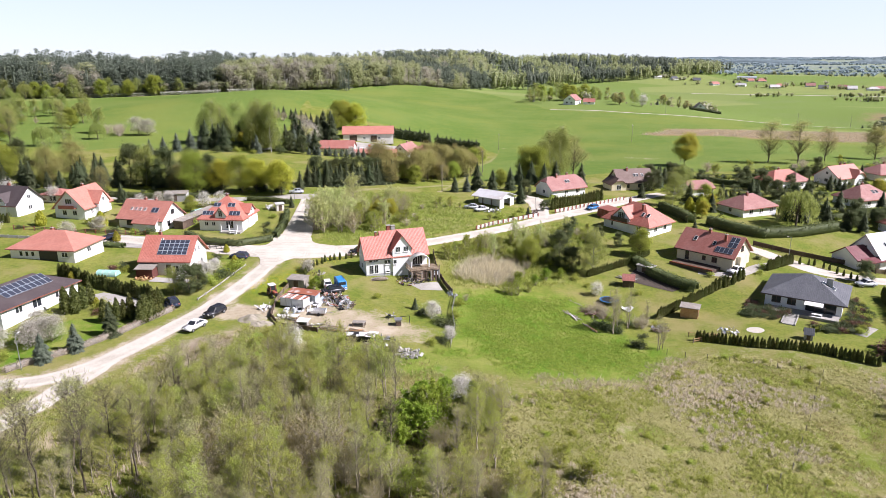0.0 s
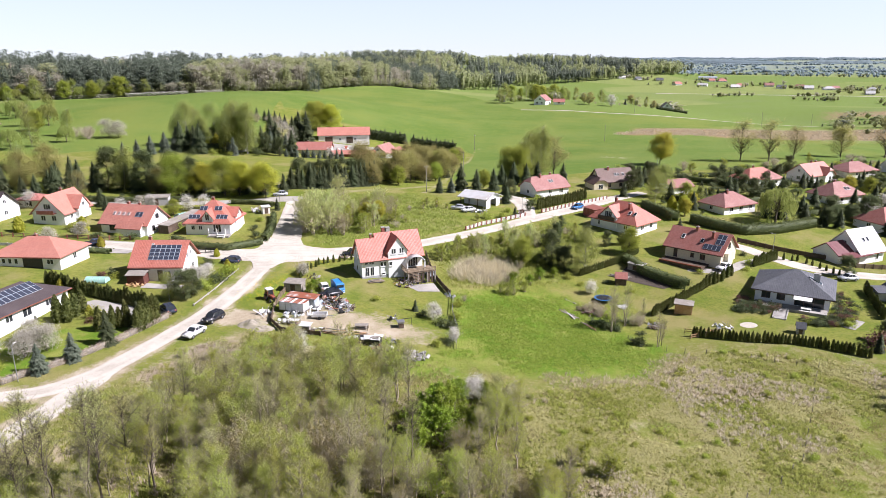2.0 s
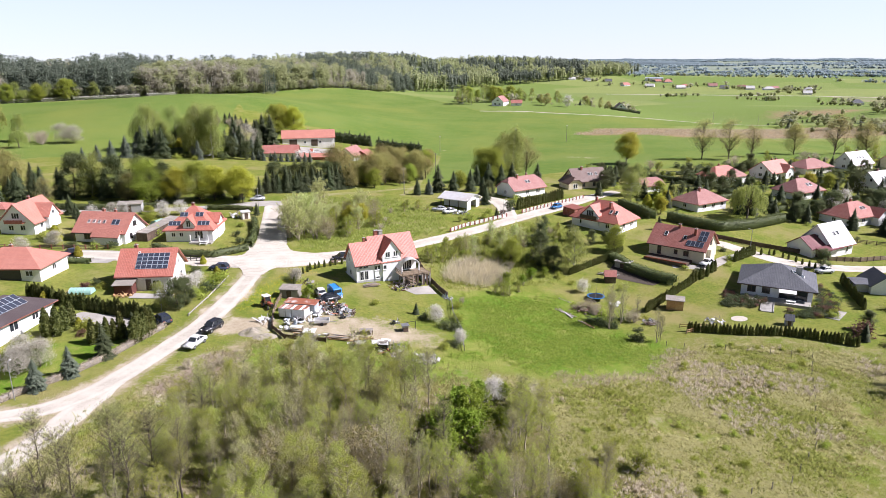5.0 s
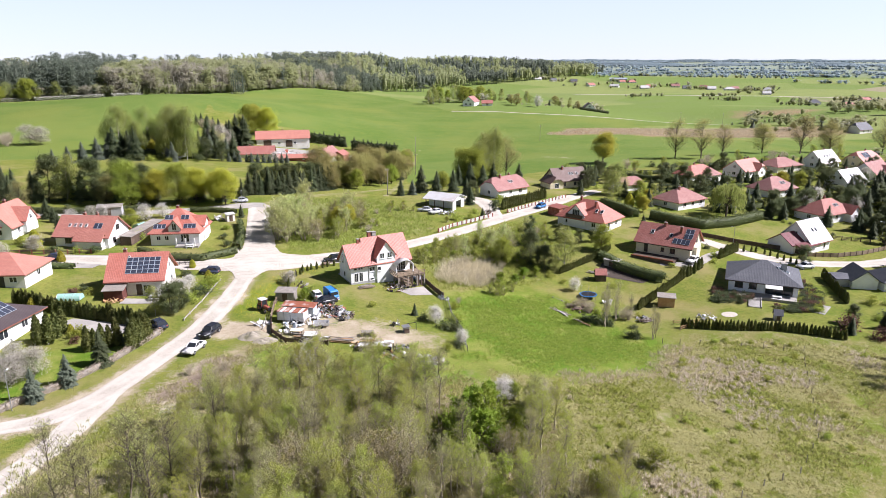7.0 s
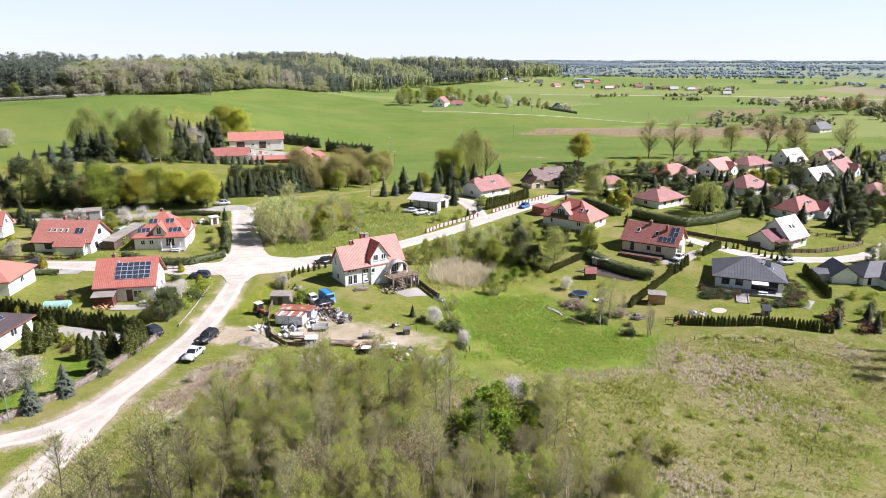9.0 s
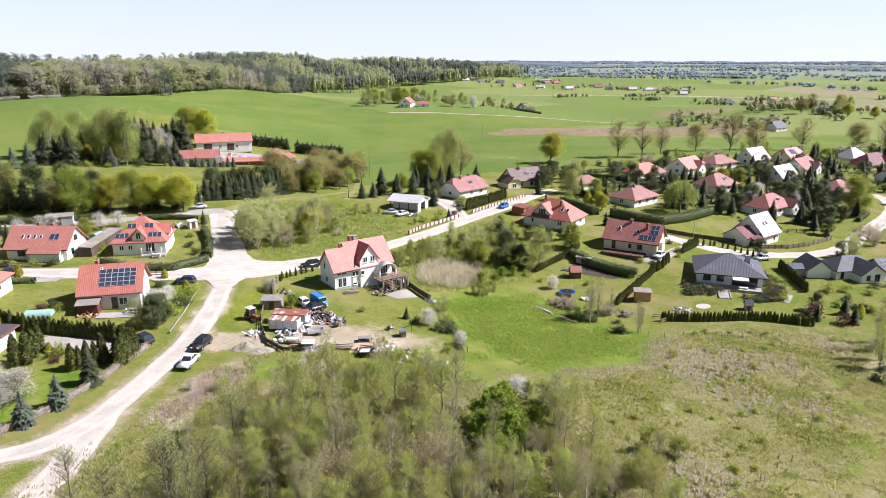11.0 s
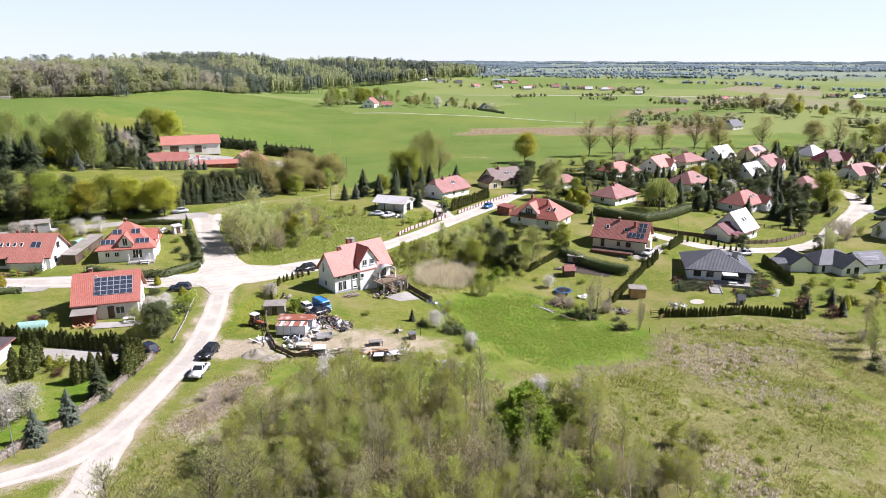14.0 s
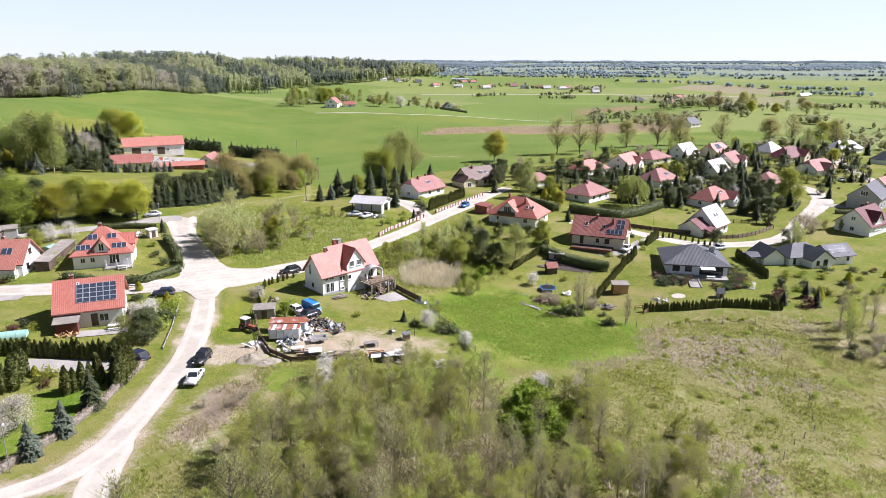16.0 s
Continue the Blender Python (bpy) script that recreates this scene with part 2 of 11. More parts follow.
M = {}
M["ground"] = ground_material()
M["road"] = road_material()
M["glass"] = pane_material()
M["solar"] = solar_material()
M["white"] = surface("white_render", (0.85, 0.86, 0.865), (0.82, 0.83, 0.835), 2.0, 0.9, c=(0.77, 0.77, 0.76), big=0.25, spec=0.2)
M["cream"] = surface("cream_render", (0.74, 0.67, 0.50), (0.68, 0.61, 0.45), 2.0, 0.9, c=(0.60, 0.55, 0.42), big=0.25, spec=0.2)
M["pale"] = surface("pale_render", (0.80, 0.78, 0.73), (0.75, 0.73, 0.68), 2.0, 0.9, c=(0.66, 0.64, 0.59), big=0.25, spec=0.2)
M["grey_render"] = surface("grey_render", (0.42, 0.42, 0.43), (0.37, 0.37, 0.38), 2.0, 0.9, spec=0.2)
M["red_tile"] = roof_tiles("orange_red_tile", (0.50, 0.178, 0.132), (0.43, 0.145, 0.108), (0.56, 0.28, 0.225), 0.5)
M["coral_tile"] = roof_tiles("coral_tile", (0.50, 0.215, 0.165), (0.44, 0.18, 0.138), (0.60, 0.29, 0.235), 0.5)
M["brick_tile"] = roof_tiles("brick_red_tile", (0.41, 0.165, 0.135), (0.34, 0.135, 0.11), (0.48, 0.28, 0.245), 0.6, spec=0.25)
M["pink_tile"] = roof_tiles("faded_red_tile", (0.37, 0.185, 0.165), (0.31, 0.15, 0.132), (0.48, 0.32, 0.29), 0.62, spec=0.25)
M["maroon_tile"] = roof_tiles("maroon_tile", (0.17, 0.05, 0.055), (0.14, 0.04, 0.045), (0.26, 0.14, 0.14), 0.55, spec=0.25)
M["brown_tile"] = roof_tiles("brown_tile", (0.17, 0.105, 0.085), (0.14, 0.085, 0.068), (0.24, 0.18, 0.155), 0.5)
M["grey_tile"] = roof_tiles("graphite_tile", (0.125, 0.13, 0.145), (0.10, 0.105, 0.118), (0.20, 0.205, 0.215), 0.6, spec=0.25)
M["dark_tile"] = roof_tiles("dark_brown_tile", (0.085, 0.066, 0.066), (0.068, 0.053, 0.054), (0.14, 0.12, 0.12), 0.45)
M["steel_roof"] = surface("pale_sheet_roof", (0.58, 0.58, 0.58), (0.52, 0.52, 0.52), 0.8, 0.45, c=(0.50, 0.46, 0.43), big=0.2)
M["faint_track"] = surface("grassy_track", (0.25, 0.24, 0.10), (0.19, 0.20, 0.06), 1.0, 0.95, c=(0.30, 0.28, 0.15), big=0.2, spec=0.1)
M["maroon_board"] = surface("maroon_boards", (0.14, 0.05, 0.04), (0.11, 0.04, 0.033), 3.0, 0.8)
M["trim"] = surface("white_trim", (0.78, 0.78, 0.77), (0.72, 0.72, 0.70), 3.0, 0.5)
M["dark_trim"] = surface("dark_brown_trim", (0.07, 0.045, 0.035), (0.055, 0.036, 0.03), 3.0, 0.6)
M["brick"] = surface("red_brick", (0.30, 0.10, 0.07), (0.24, 0.08, 0.055), 6.0, 0.9, c=(0.34, 0.17, 0.13), big=1.0)
M["wood"] = surface("weathered_wood", (0.27, 0.20, 0.135), (0.19, 0.145, 0.10), 3.0, 0.85, c=(0.33, 0.27, 0.20), big=0.5, bump=0.3)
M["dark_wood"] = surface("dark_wood", (0.10, 0.07, 0.05), (0.075, 0.05, 0.036), 3.0, 0.8, c=(0.14, 0.10, 0.075), big=0.6, bump=0.3)
M["grey_wood"] = surface("silvered_wood", (0.30, 0.27, 0.235), (0.22, 0.20, 0.175), 3.0, 0.9, c=(0.36, 0.33, 0.29), big=0.5, bump=0.3)
M["new_wood"] = surface("orange_wood", (0.50, 0.30, 0.15), (0.42, 0.24, 0.115), 3.0, 0.8, c=(0.55, 0.37, 0.2), big=0.6)
M["stone"] = surface("pale_stone", (0.38, 0.365, 0.335), (0.28, 0.27, 0.25), 3.0, 0.9, c=(0.45, 0.435, 0.405), big=0.5, bump=0.4)
M["paving"] = surface("concrete_paving", (0.36, 0.34, 0.31), (0.29, 0.275, 0.25), 4.0, 0.95, c=(0.41, 0.39, 0.355), big=0.3, bump=0.2)
M["rubber"] = surface("black_rubber", (0.02, 0.02, 0.02), (0.03, 0.03, 0.03), 5.0, 0.8)
M["metal"] = surface("grey_metal", (0.36, 0.37, 0.38), (0.30, 0.31, 0.32), 4.0, 0.45, metal=0.6)
M["black"] = surface("black_paint", (0.02, 0.02, 0.022), (0.028, 0.028, 0.03), 4.0, 0.4)
M["rust"] = surface("rusty_sheet", (0.33, 0.11, 0.06), (0.25, 0.085, 0.05), 1.5, 0.8, c=(0.62, 0.60, 0.57), big=0.7)
M["canvas_white"] = surface("white_tarpaulin", (0.74, 0.74, 0.73), (0.62, 0.62, 0.62), 1.5, 0.7, bump=0.4)
M["teal_film"] = surface("turquoise_film", (0.30, 0.55, 0.47), (0.38, 0.60, 0.52), 2.0, 0.35)
M["faded_red"] = surface("faded_red_paint", (0.38, 0.10, 0.06), (0.30, 0.085, 0.055), 3.0, 0.6)
M["white_metal"] = surface("white_metal", (0.74, 0.75, 0.76), (0.66, 0.67, 0.68), 2.0, 0.45, c=(0.55, 0.52, 0.48), big=0.6)
M["blue_grey"] = surface("blue_grey_metal", (0.36, 0.42, 0.48), (0.30, 0.36, 0.42), 2.0, 0.5, c=(0.50, 0.50, 0.48), big=0.8)
M["bark"] = surface("bark", (0.13, 0.105, 0.08), (0.085, 0.07, 0.052), 3.0, 0.95)
M["twig"] = surface("pale_twig", (0.44, 0.385, 0.29), (0.34, 0.295, 0.22), 2.0, 0.95)
M["alder_bark"] = surface("alder_bark", (0.33, 0.285, 0.22), (0.25, 0.215, 0.165), 2.0, 0.95)
M["birch_bark"] = surface("birch_bark", (0.52, 0.50, 0.46), (0.33, 0.31, 0.28), 3.0, 0.9)
M["leaf_spring"] = foliage("spring_leaves", (0.44, 0.50, 0.10), (0.53, 0.56, 0.14), trans=0.55)
M["leaf_grey"] = foliage("grey_green_buds", (0.45, 0.47, 0.16), (0.55, 0.55, 0.22), trans=0.5)
M["leaf_pale"] = foliage("pale_willow_leaves", (0.50, 0.56, 0.20), (0.62, 0.65, 0.30), trans=0.5)
M["leaf_birch"] = foliage("birch_leaves", (0.29, 0.34, 0.09), (0.42, 0.46, 0.15), trans=0.5)
M["leaf_fresh"] = foliage("fresh_green_leaves", (0.31, 0.37, 0.06), (0.44, 0.48, 0.10), trans=0.55)
M["leaf_bright"] = foliage("bright_green_leaves", (0.20, 0.29, 0.03), (0.36, 0.45, 0.06), trans=0.5)
M["leaf_yellow"] = foliage("yellow_green_leaves", (0.42, 0.43, 0.05), (0.55, 0.53, 0.09), trans=0.5)
M["leaf_olive"] = foliage("olive_buds", (0.33, 0.31, 0.11), (0.44, 0.40, 0.16), trans=0.5)
M["leaf_dark"] = foliage("dark_green_leaves", (0.072, 0.098, 0.04), (0.125, 0.152, 0.06), trans=0.25)
M["needle"] = foliage("dark_needles", (0.05, 0.068, 0.032), (0.105, 0.124, 0.058), trans=0.2)
M["needle_blue"] = foliage("blue_needles", (0.095, 0.12, 0.085), (0.145, 0.17, 0.12), trans=0.2)
M["pine_needle"] = foliage("pine_needles", (0.10, 0.13, 0.055), (0.18, 0.205, 0.09), trans=0.4)
M["thuja"] = foliage("thuja_sprays", (0.08, 0.098, 0.026), (0.155, 0.165, 0.045), trans=0.25)
M["hedge"] = foliage("hedge_leaves", (0.09, 0.115, 0.035), (0.15, 0.17, 0.055), trans=0.3)
M["blossom"] = foliage("white_blossom", (0.56, 0.54, 0.49), (0.68, 0.66, 0.61), trans=0.3)
M["pink_blossom"] = foliage("pale_pink_blossom", (0.46, 0.44, 0.36), (0.58, 0.55, 0.47), trans=0.3)
M["red_leaf"] = foliage("copper_leaves", (0.12, 0.06, 0.045), (0.17, 0.09, 0.06))
M["dry_cane"] = foliage("dry_reed_canes", (0.62, 0.57, 0.40), (0.75, 0.69, 0.50), trans=0.45)
# blue-grey of distance haze is put into these leaves' colour
M["forest_haze"] = foliage("haze_tinted_trees", (0.40, 0.49, 0.53), (0.47, 0.55, 0.58), trans=0.5)
M["brush_pink"] = surface("reddish_brushwood", (0.36, 0.24, 0.20), (0.28, 0.18, 0.15), 6, 0.9)
M["dead_stick"] = surface("dead_sticks", (0.40, 0.33, 0.27), (0.30, 0.25, 0.20), 6, 0.9)
M["straw"] = foliage("straw_grass", (0.47, 0.42, 0.215), (0.36, 0.335, 0.13), trans=0.35)
M["grass"] = foliage("meadow_grass", (0.31, 0.36, 0.075), (0.41, 0.43, 0.12), trans=0.5)
M["lush_blade"] = foliage("lush_grass_blades", (0.25, 0.37, 0.05), (0.35, 0.45, 0.09), trans=0.5)
M["bare_shoot"] = foliage("bare_pale_shoots", (0.50, 0.44, 0.31), (0.60, 0.54, 0.39), trans=0.4)
M["dead_weed"] = foliage("dead_weed_stalks", (0.44, 0.37, 0.27), (0.58, 0.50, 0.39), trans=0.35)
M["dandelion"] = foliage("dandelion_heads", (0.72, 0.52, 0.02), (0.80, 0.60, 0.04), trans=0.0)
M["reed_leaf"] = foliage("dry_reed", (0.46, 0.385, 0.28), (0.56, 0.48, 0.36), trans=0.35)
# horizon ridges carry the blue distance haze in their base colour
M["backdrop_far"] = surface("haze_tinted_horizon", (0.13, 0.17, 0.185), (0.145, 0.185, 0.20), 0.01, 1.0, c=(0.16, 0.20, 0.21), big=0.002, spec=0.0)
M["forest_pale"] = foliage("pale_spring_wood", (0.38, 0.415, 0.21), (0.47, 0.495, 0.28), trans=0.6)
M["forest_grey"] = foliage("bare_birch_wood", (0.44, 0.42, 0.33), (0.52, 0.495, 0.40), trans=0.6)
# pine tone lifted and greyed to carry some distance haze
M["forest_dark"] = foliage("dark_pine_wood", (0.15, 0.18, 0.135), (0.20, 0.225, 0.17), trans=0.45)


def paint(name, rgb, rough=0.25):
    m = bpy.data.materials.new(name)
    nt, p = tree_of(m)
    v = coords(nt)
    col = mixc(nt, ramp(nt, noise_of(nt, 1.2, 4, v), 0.35, 0.75), rgb, tuple(0.82 * c + 0.03 for c in rgb))
    nt.links.new(col, p.inputs["Base Color"])
    p.inputs["Roughness"].default_value = rough
    p.inputs["Coat Weight"].default_value = 0.3
    return m


M["car_white"] = paint("white_car_paint", (0.78, 0.78, 0.78))
M["car_black"] = paint("black_car_paint", (0.012, 0.013, 0.018))
M["car_blue"] = paint("blue_car_paint", (0.02, 0.16, 0.42))
M["car_navy"] = paint("navy_car_paint", (0.02, 0.03, 0.06))
M["car_silver"] = paint("silver_car_paint", (0.42, 0.45, 0.48))
M["van_blue"] = paint("bright_blue_paint", (0.02, 0.24, 0.62), 0.45)

# ---- the lie of the land ----
# x, y, spread and height of each swell and hollow, in metres
HILLS = [
    (250, 100, 80, 4.32), (400, 800, 130, -8.56), (-50, 650, 130, 14.14), (0, 100, 80, 4.63), (300, -100, 80, 4.46), (650, 400, 130, 15.95),
    (100, 450, 80, -3.32), (-150, 900, 130, 11.93), (50, 250, 80, -9.87), (-150, 300, 80, 0.4), (-300, 500, 80, 4.16), (150, 100, 80, 4.31),
    (-150, 100, 80, 2.11), (-50, 350, 80, 17.91), (250, 500, 80, 8.09), (450, 500, 80, -13.16), (400, 50, 80, 6.15), (700, 600, 80, 1.81),
    (-300, 0, 80, -1.63), (150, 250, 80, 1.8), (50, 0, 80, -1.58), (-250, -100, 80, -6.38),
]
SWELLS = [
    (50, -10, 16, -2.36), (-10, -30, 25, 1.29), (90, 20, 25, 1.35), (-70, 0, 16, 1.91), (80, -120, 25, -1.67), (20, -60, 16, 1.51),
    (160, 80, 25, -0.84), (-80, -110, 40, -0.82), (120, -40, 16, 0.95), (-60, 40, 16, -0.79), (40, 110, 16, -1.6), (120, 10, 16, -0.85),
    (-20, 70, 16, 0.59), (-20, 10, 16, 0.54), (30, 20, 16, -0.58), (80, 80, 16, 0.54), (-80, 110, 25, -0.68), (-50, -30, 16, -0.55),
    (40, -30, 16, -0.67), (200, -110, 25, -0.55), (210, 0, 40, 0.21), (-30, -80, 16, 0.68), (-110, -50, 16, 0.48), (-10, -60, 16, -0.48),
]
# the edge of the woods
EDGE_X = [-700, -330, -181, -115, -28, 22, 75, 110, 200, 310, 420]
EDGE_Y = [330, 392, 444, 462, 540, 612, 720, 790, 985, 1290, 1330]
TILT = (-2.15, -36.87, 5.81)


def height(x, y):
    x, y = np.asarray(x, float), np.asarray(y, float)
    z = TILT[0] + TILT[1] * x / 1000 + TILT[2] * y / 1000
    for a, b, s, h in HILLS + SWELLS:
        z = z + h * np.exp(-((x - a) ** 2 + (y - b) ** 2) / (2 * s * s))
    r = np.hypot(x, y)
    far = np.clip((r - 600) / 1100, 0, 1)
    far = far * far * (3 - 2 * far)
    rise = -24 + 46 * np.clip((r - 1600) / 3000, 0, 1) + 7 * np.sin(x / 310 + 1) * np.sin(y / 270) * np.clip((r - 900) / 600, 0, 1) * (r < 3800)
    rise = rise + 40 * np.exp(-((x - 560) ** 2 / (2 * 300 ** 2) + (y - 1700) ** 2 / (2 * 190 ** 2)))
    z = z * (1 - far) + rise * far
    # the wooded hill rises behind the edge of the fields
    back = y - np.interp(x, EDGE_X, EDGE_Y)
    w = np.clip((back - 8) / 170, 0, 1)
    w = w * w * (3 - 2 * w) * np.clip((700 - back) / 250, 0, 1) * np.clip((430 - x) / 150, 0, 1)
    return z + w * (15 + 0.0062 * r - z)


def ground_z(x, y):
    return float(height(x, y))


def inside(px, py, poly):
    """Signed distance to a polygon, positive inside."""
    poly = np.asarray(poly, float)
    hit = np.zeros(px.shape, bool)
    near = np.full(px.shape, 1e9)
    for (ax, ay), (bx, by) in zip(poly, np.roll(poly, -1, 0)):
        cross = ((ay > py) != (by > py)) & (px < (bx - ax) * (py - ay) / (by - ay + 1e-12) + ax)
        hit ^= cross
        t = np.clip(((px - ax) * (bx - ax) + (py - ay) * (by - ay)) / ((bx - ax) ** 2 + (by - ay) ** 2 + 1e-9), 0, 1)
        near = np.minimum(near, np.hypot(px - ax - t * (bx - ax), py - ay - t * (by - ay)))
    return np.where(hit, near, -near)


def axis(lo, fine_lo, fine_hi, hi, step, grow=1.09):
    mid = np.arange(fine_lo, fine_hi + step / 2, step)
    up, d, v = [], step, fine_hi
    while v < hi:
        d *= grow
        v += d
        up.append(v)
    dn, d, v = [], step, fine_lo
    while v > lo:
        d *= grow
        v -= d
        dn.append(v)
    return np.array(dn[::-1] + list(mid) + up)


# where each kind of ground lies
CROP = [(38, 112), (52, 100), (100, 122), (140, 118), (200, 128), (300, 150), (480, 170), (480, 250), (300, 262), (190, 296), (215, 335), (440, 352), (460, 400), (330, 396), (225, 423), (160, 458), (150, 520), (110, 780), (20, 625), (-28, 532), (-180, 430), (-330, 380), (-260, 240), (-125, 160), (-90, 172), (-70, 185), (-45, 220), (-40, 320), (10, 292), (40, 252), (72, 232), (58, 180), (46, 148)]
DRY = [(50, -31), (58, -28.5), (70, -33), (84, -41), (110, -50), (150, -45), (200, -60), (220, -160), (-60, -160), (-46, -55), (-38, -42), (-29, -30), (-19, -22), (-12, -30), (0, -37), (14, -38), (22, -43), (41, -43)]
LUSH = [(17, -6), (26, -4), (40, -4), (46, -12), (46, -22), (52, -31), (41, -43), (22, -43), (14, -37), (2, -38), (13, -33), (15, -22)]
SCRUB = [(-28, -110), (-27, -56), (-25, -46), (-14, -37), (0, -45), (12, -48), (20, -56), (26, -75), (28, -110)]
GARDEN = [(-53, -37), (-47, -33), (-38.5, -24.5), (-36, -21.5), (-41, -17.5), (-50, -20), (-56, -26)]
BARE = [(-15, -17), (-9, -11), (-2, -17), (2, -19), (5, -22), (12, -26), (10, -31), (3, -31), (-8, -27), (-16, -23)]
DIRT = [(-27, -20), (-22, -15), (-15, -17), (-16, -21), (-22, -22)]
VERGE = [(-36, -38), (-28, -28), (-20, -27), (-24, -36), (-31, -42)]
FLOWERY = [(-22, -3), (-10, 11), (-3, 13), (-12.5, 4), (-14, -9), (-18, -14), (-24, -11)]
ROADSIDE = [(-36, -26.5), (-31.5, -18), (-28.5, -9), (-24.5, -9), (-24.6, -16), (-26.5, -24), (-31, -29)]
REED = [(178, 295), (230, 285), (284, 265), (361, 271), (450, 290), (450, 350), (330, 330), (213, 325)]
REED_FAR = [(505, 528), (548, 560), (592, 515), (610, 480), (545, 462)]
SANDY = [(-14.5, -31), (-10, -30.5), (-6.5, -32.5), (-8, -34.5), (-13, -34)]
STONY = [(122, 186), (127, 190), (136, 172), (131, 166)]
WILD = [(-12, 27), (-4, 22), (8, 26), (24, 34), (30, 42), (28, 58), (20, 74), (0, 76), (-9, 66), (-11, 46)]
SLOPE = [(16.5, 16), (18, 22), (30, 29), (44, 36), (56, 42), (62, 32), (58, 20), (48, 14), (44, 2), (28, -3), (17, -4)]
FRONT = [(-20, -24), (-12, -27), (0, -33), (14, -37), (14, -45), (-2, -44), (-14, -38), (-22, -32)]
STRAWFIELD = [(160, 456), (227, 424), (295, 405), (330, 396), (350, 440), (330, 520), (240, 540), (165, 520)]


SHOULDER_MAIN = [(-60, -42), (-45.2, -39.9), (-40.6, -36.9), (-33.4, -26.5), (-28.3, -18), (-23.3, -4.5), (-20.3, 7.1)]
SHOULDER_FORK = [(-37, -32.6), (-41.2, -42.3), (-45, -51), (-50, -61)]


def away(x, y, line):
    """Distance from an open line."""
    return np.abs(inside(x, y, line + line[-2:0:-1]))


def soft(d, w):
    return np.clip(0.5 + d / (2 * w), 0, 1)


def build_ground():
    gx = axis(-4800, -95, 165, 4800, 1.25)
    gy = axis(-1500, -105, 95, 4900, 1.25)
    X, Y = np.meshgrid(gx, gy)
    Z = height(X, Y)
    nx, ny = len(gx), len(gy)
    i = (np.arange(ny - 1)[:, None] * nx + np.arange(nx - 1)[None]).ravel()
    faces = np.stack([i, i + 1, i + nx + 1, i + nx], 1)
    me = mesh_from(np.stack([X.ravel(), Y.ravel(), Z.ravel()], 1), faces, "ground", True)
    x, y = X.ravel(), Y.ravel()
    r = np.hypot(x - 50, y)
    shoulder = np.minimum(away(x, y, SHOULDER_MAIN), away(x, y, SHOULDER_FORK))
    masks = {
        "crop": soft(inside(x, y, CROP), 1.5),
        "dry": np.maximum(soft(inside(x, y, DRY), 3), 0.62 * soft(inside(x, y, STRAWFIELD), 10))
        + 0.55 * soft(inside(x, y, WILD), 3) + 0.5 * soft(inside(x, y, SLOPE), 3),
        "lush": np.maximum.reduce([soft(inside(x, y, LUSH), 5.0), 0.42 * soft(inside(x, y, WILD), 3), 0.45 * soft(inside(x, y, SLOPE), 3), 0.62 * soft(inside(x, y, FRONT), 2), 0.6 * soft(inside(x, y, FLOWERY), 2), 0.9 * soft(inside(x, y, GARDEN), 1.0)]),
        "litter": 0.75 * soft(inside(x, y, SCRUB), 3),
        "bare": np.maximum.reduce([0.7 * soft(inside(x, y, BARE), 3.0), 0.95 * soft(inside(x, y, DIRT), 1.5), 0.62 * soft(inside(x, y, VERGE), 3.0), 0.6 * soft(inside(x, y, ROADSIDE), 1.5), 0.62 * soft(3.3 - shoulder, 1.3), 0.55 * soft(inside(x, y, STONY), 4), 0.7 * soft(inside(x, y, SANDY), 1.5)]),
        "reed": np.maximum(soft(inside(x, y, REED), 4), 0.8 * soft(inside(x, y, REED_FAR), 9)),
        # share of the haze-coloured ground, growing with distance
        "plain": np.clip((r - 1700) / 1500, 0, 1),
        "parcel": np.clip((r - 300) / 120, 0, 1) * (1 - soft(inside(x, y, CROP), 3)),
    }
    for name, val in masks.items():
        a = me.attributes.new(name, "FLOAT", "POINT")
        a.data.foreach_set("value", np.ascontiguousarray(val, np.float32))
    ob = new("ground", me)
    me.materials.append(M["ground"])
    return tagged(ob, "rolling spring grassland with lawns, crop fields and rough dry meadow", "ground", kind="structure")


def mesh_from(verts, faces, name, smooth=False):
    """A mesh from arrays; faces all of one size."""
    verts, faces = np.asarray(verts, np.float32), np.asarray(faces, np.int32)
    me = bpy.data.meshes.new(name)
    n, k = faces.shape
    me.vertices.add(len(verts))
    me.vertices.foreach_set("co", verts.ravel())
    me.loops.add(n * k)
    me.loops.foreach_set("vertex_index", faces.ravel())
    me.polygons.add(n)
    me.polygons.foreach_set("loop_start", np.arange(0, n * k, k, dtype=np.int32))
    me.polygons.foreach_set("loop_total", np.full(n, k, np.int32))
    if smooth:
        me.polygons.foreach_set("use_smooth", np.ones(n, bool))
    me.update(calc_edges=True)
    me.validate()
    return me


def smooth_line(points, step=1.5):
    """A dense line through the points, by Catmull-Rom."""
    p = [Vector((*q, 0)) if len(q) == 2 else Vector(q) for q in points]
    p = [2 * p[0] - p[1], *p, 2 * p[-1] - p[-2]]
    out = []
    for a, b, c, d in zip(p, p[1:], p[2:], p[3:]):
        n = max(2, int((c - b).length / step))
        for k in range(n):
            t = k / n
            out.append(0.5 * (2 * b + (c - a) * t + (2 * a - 5 * b + 4 * c - d) * t * t + (3 * b - a - 3 * c + d) * t ** 3))
    out.append(p[-2])
    return out


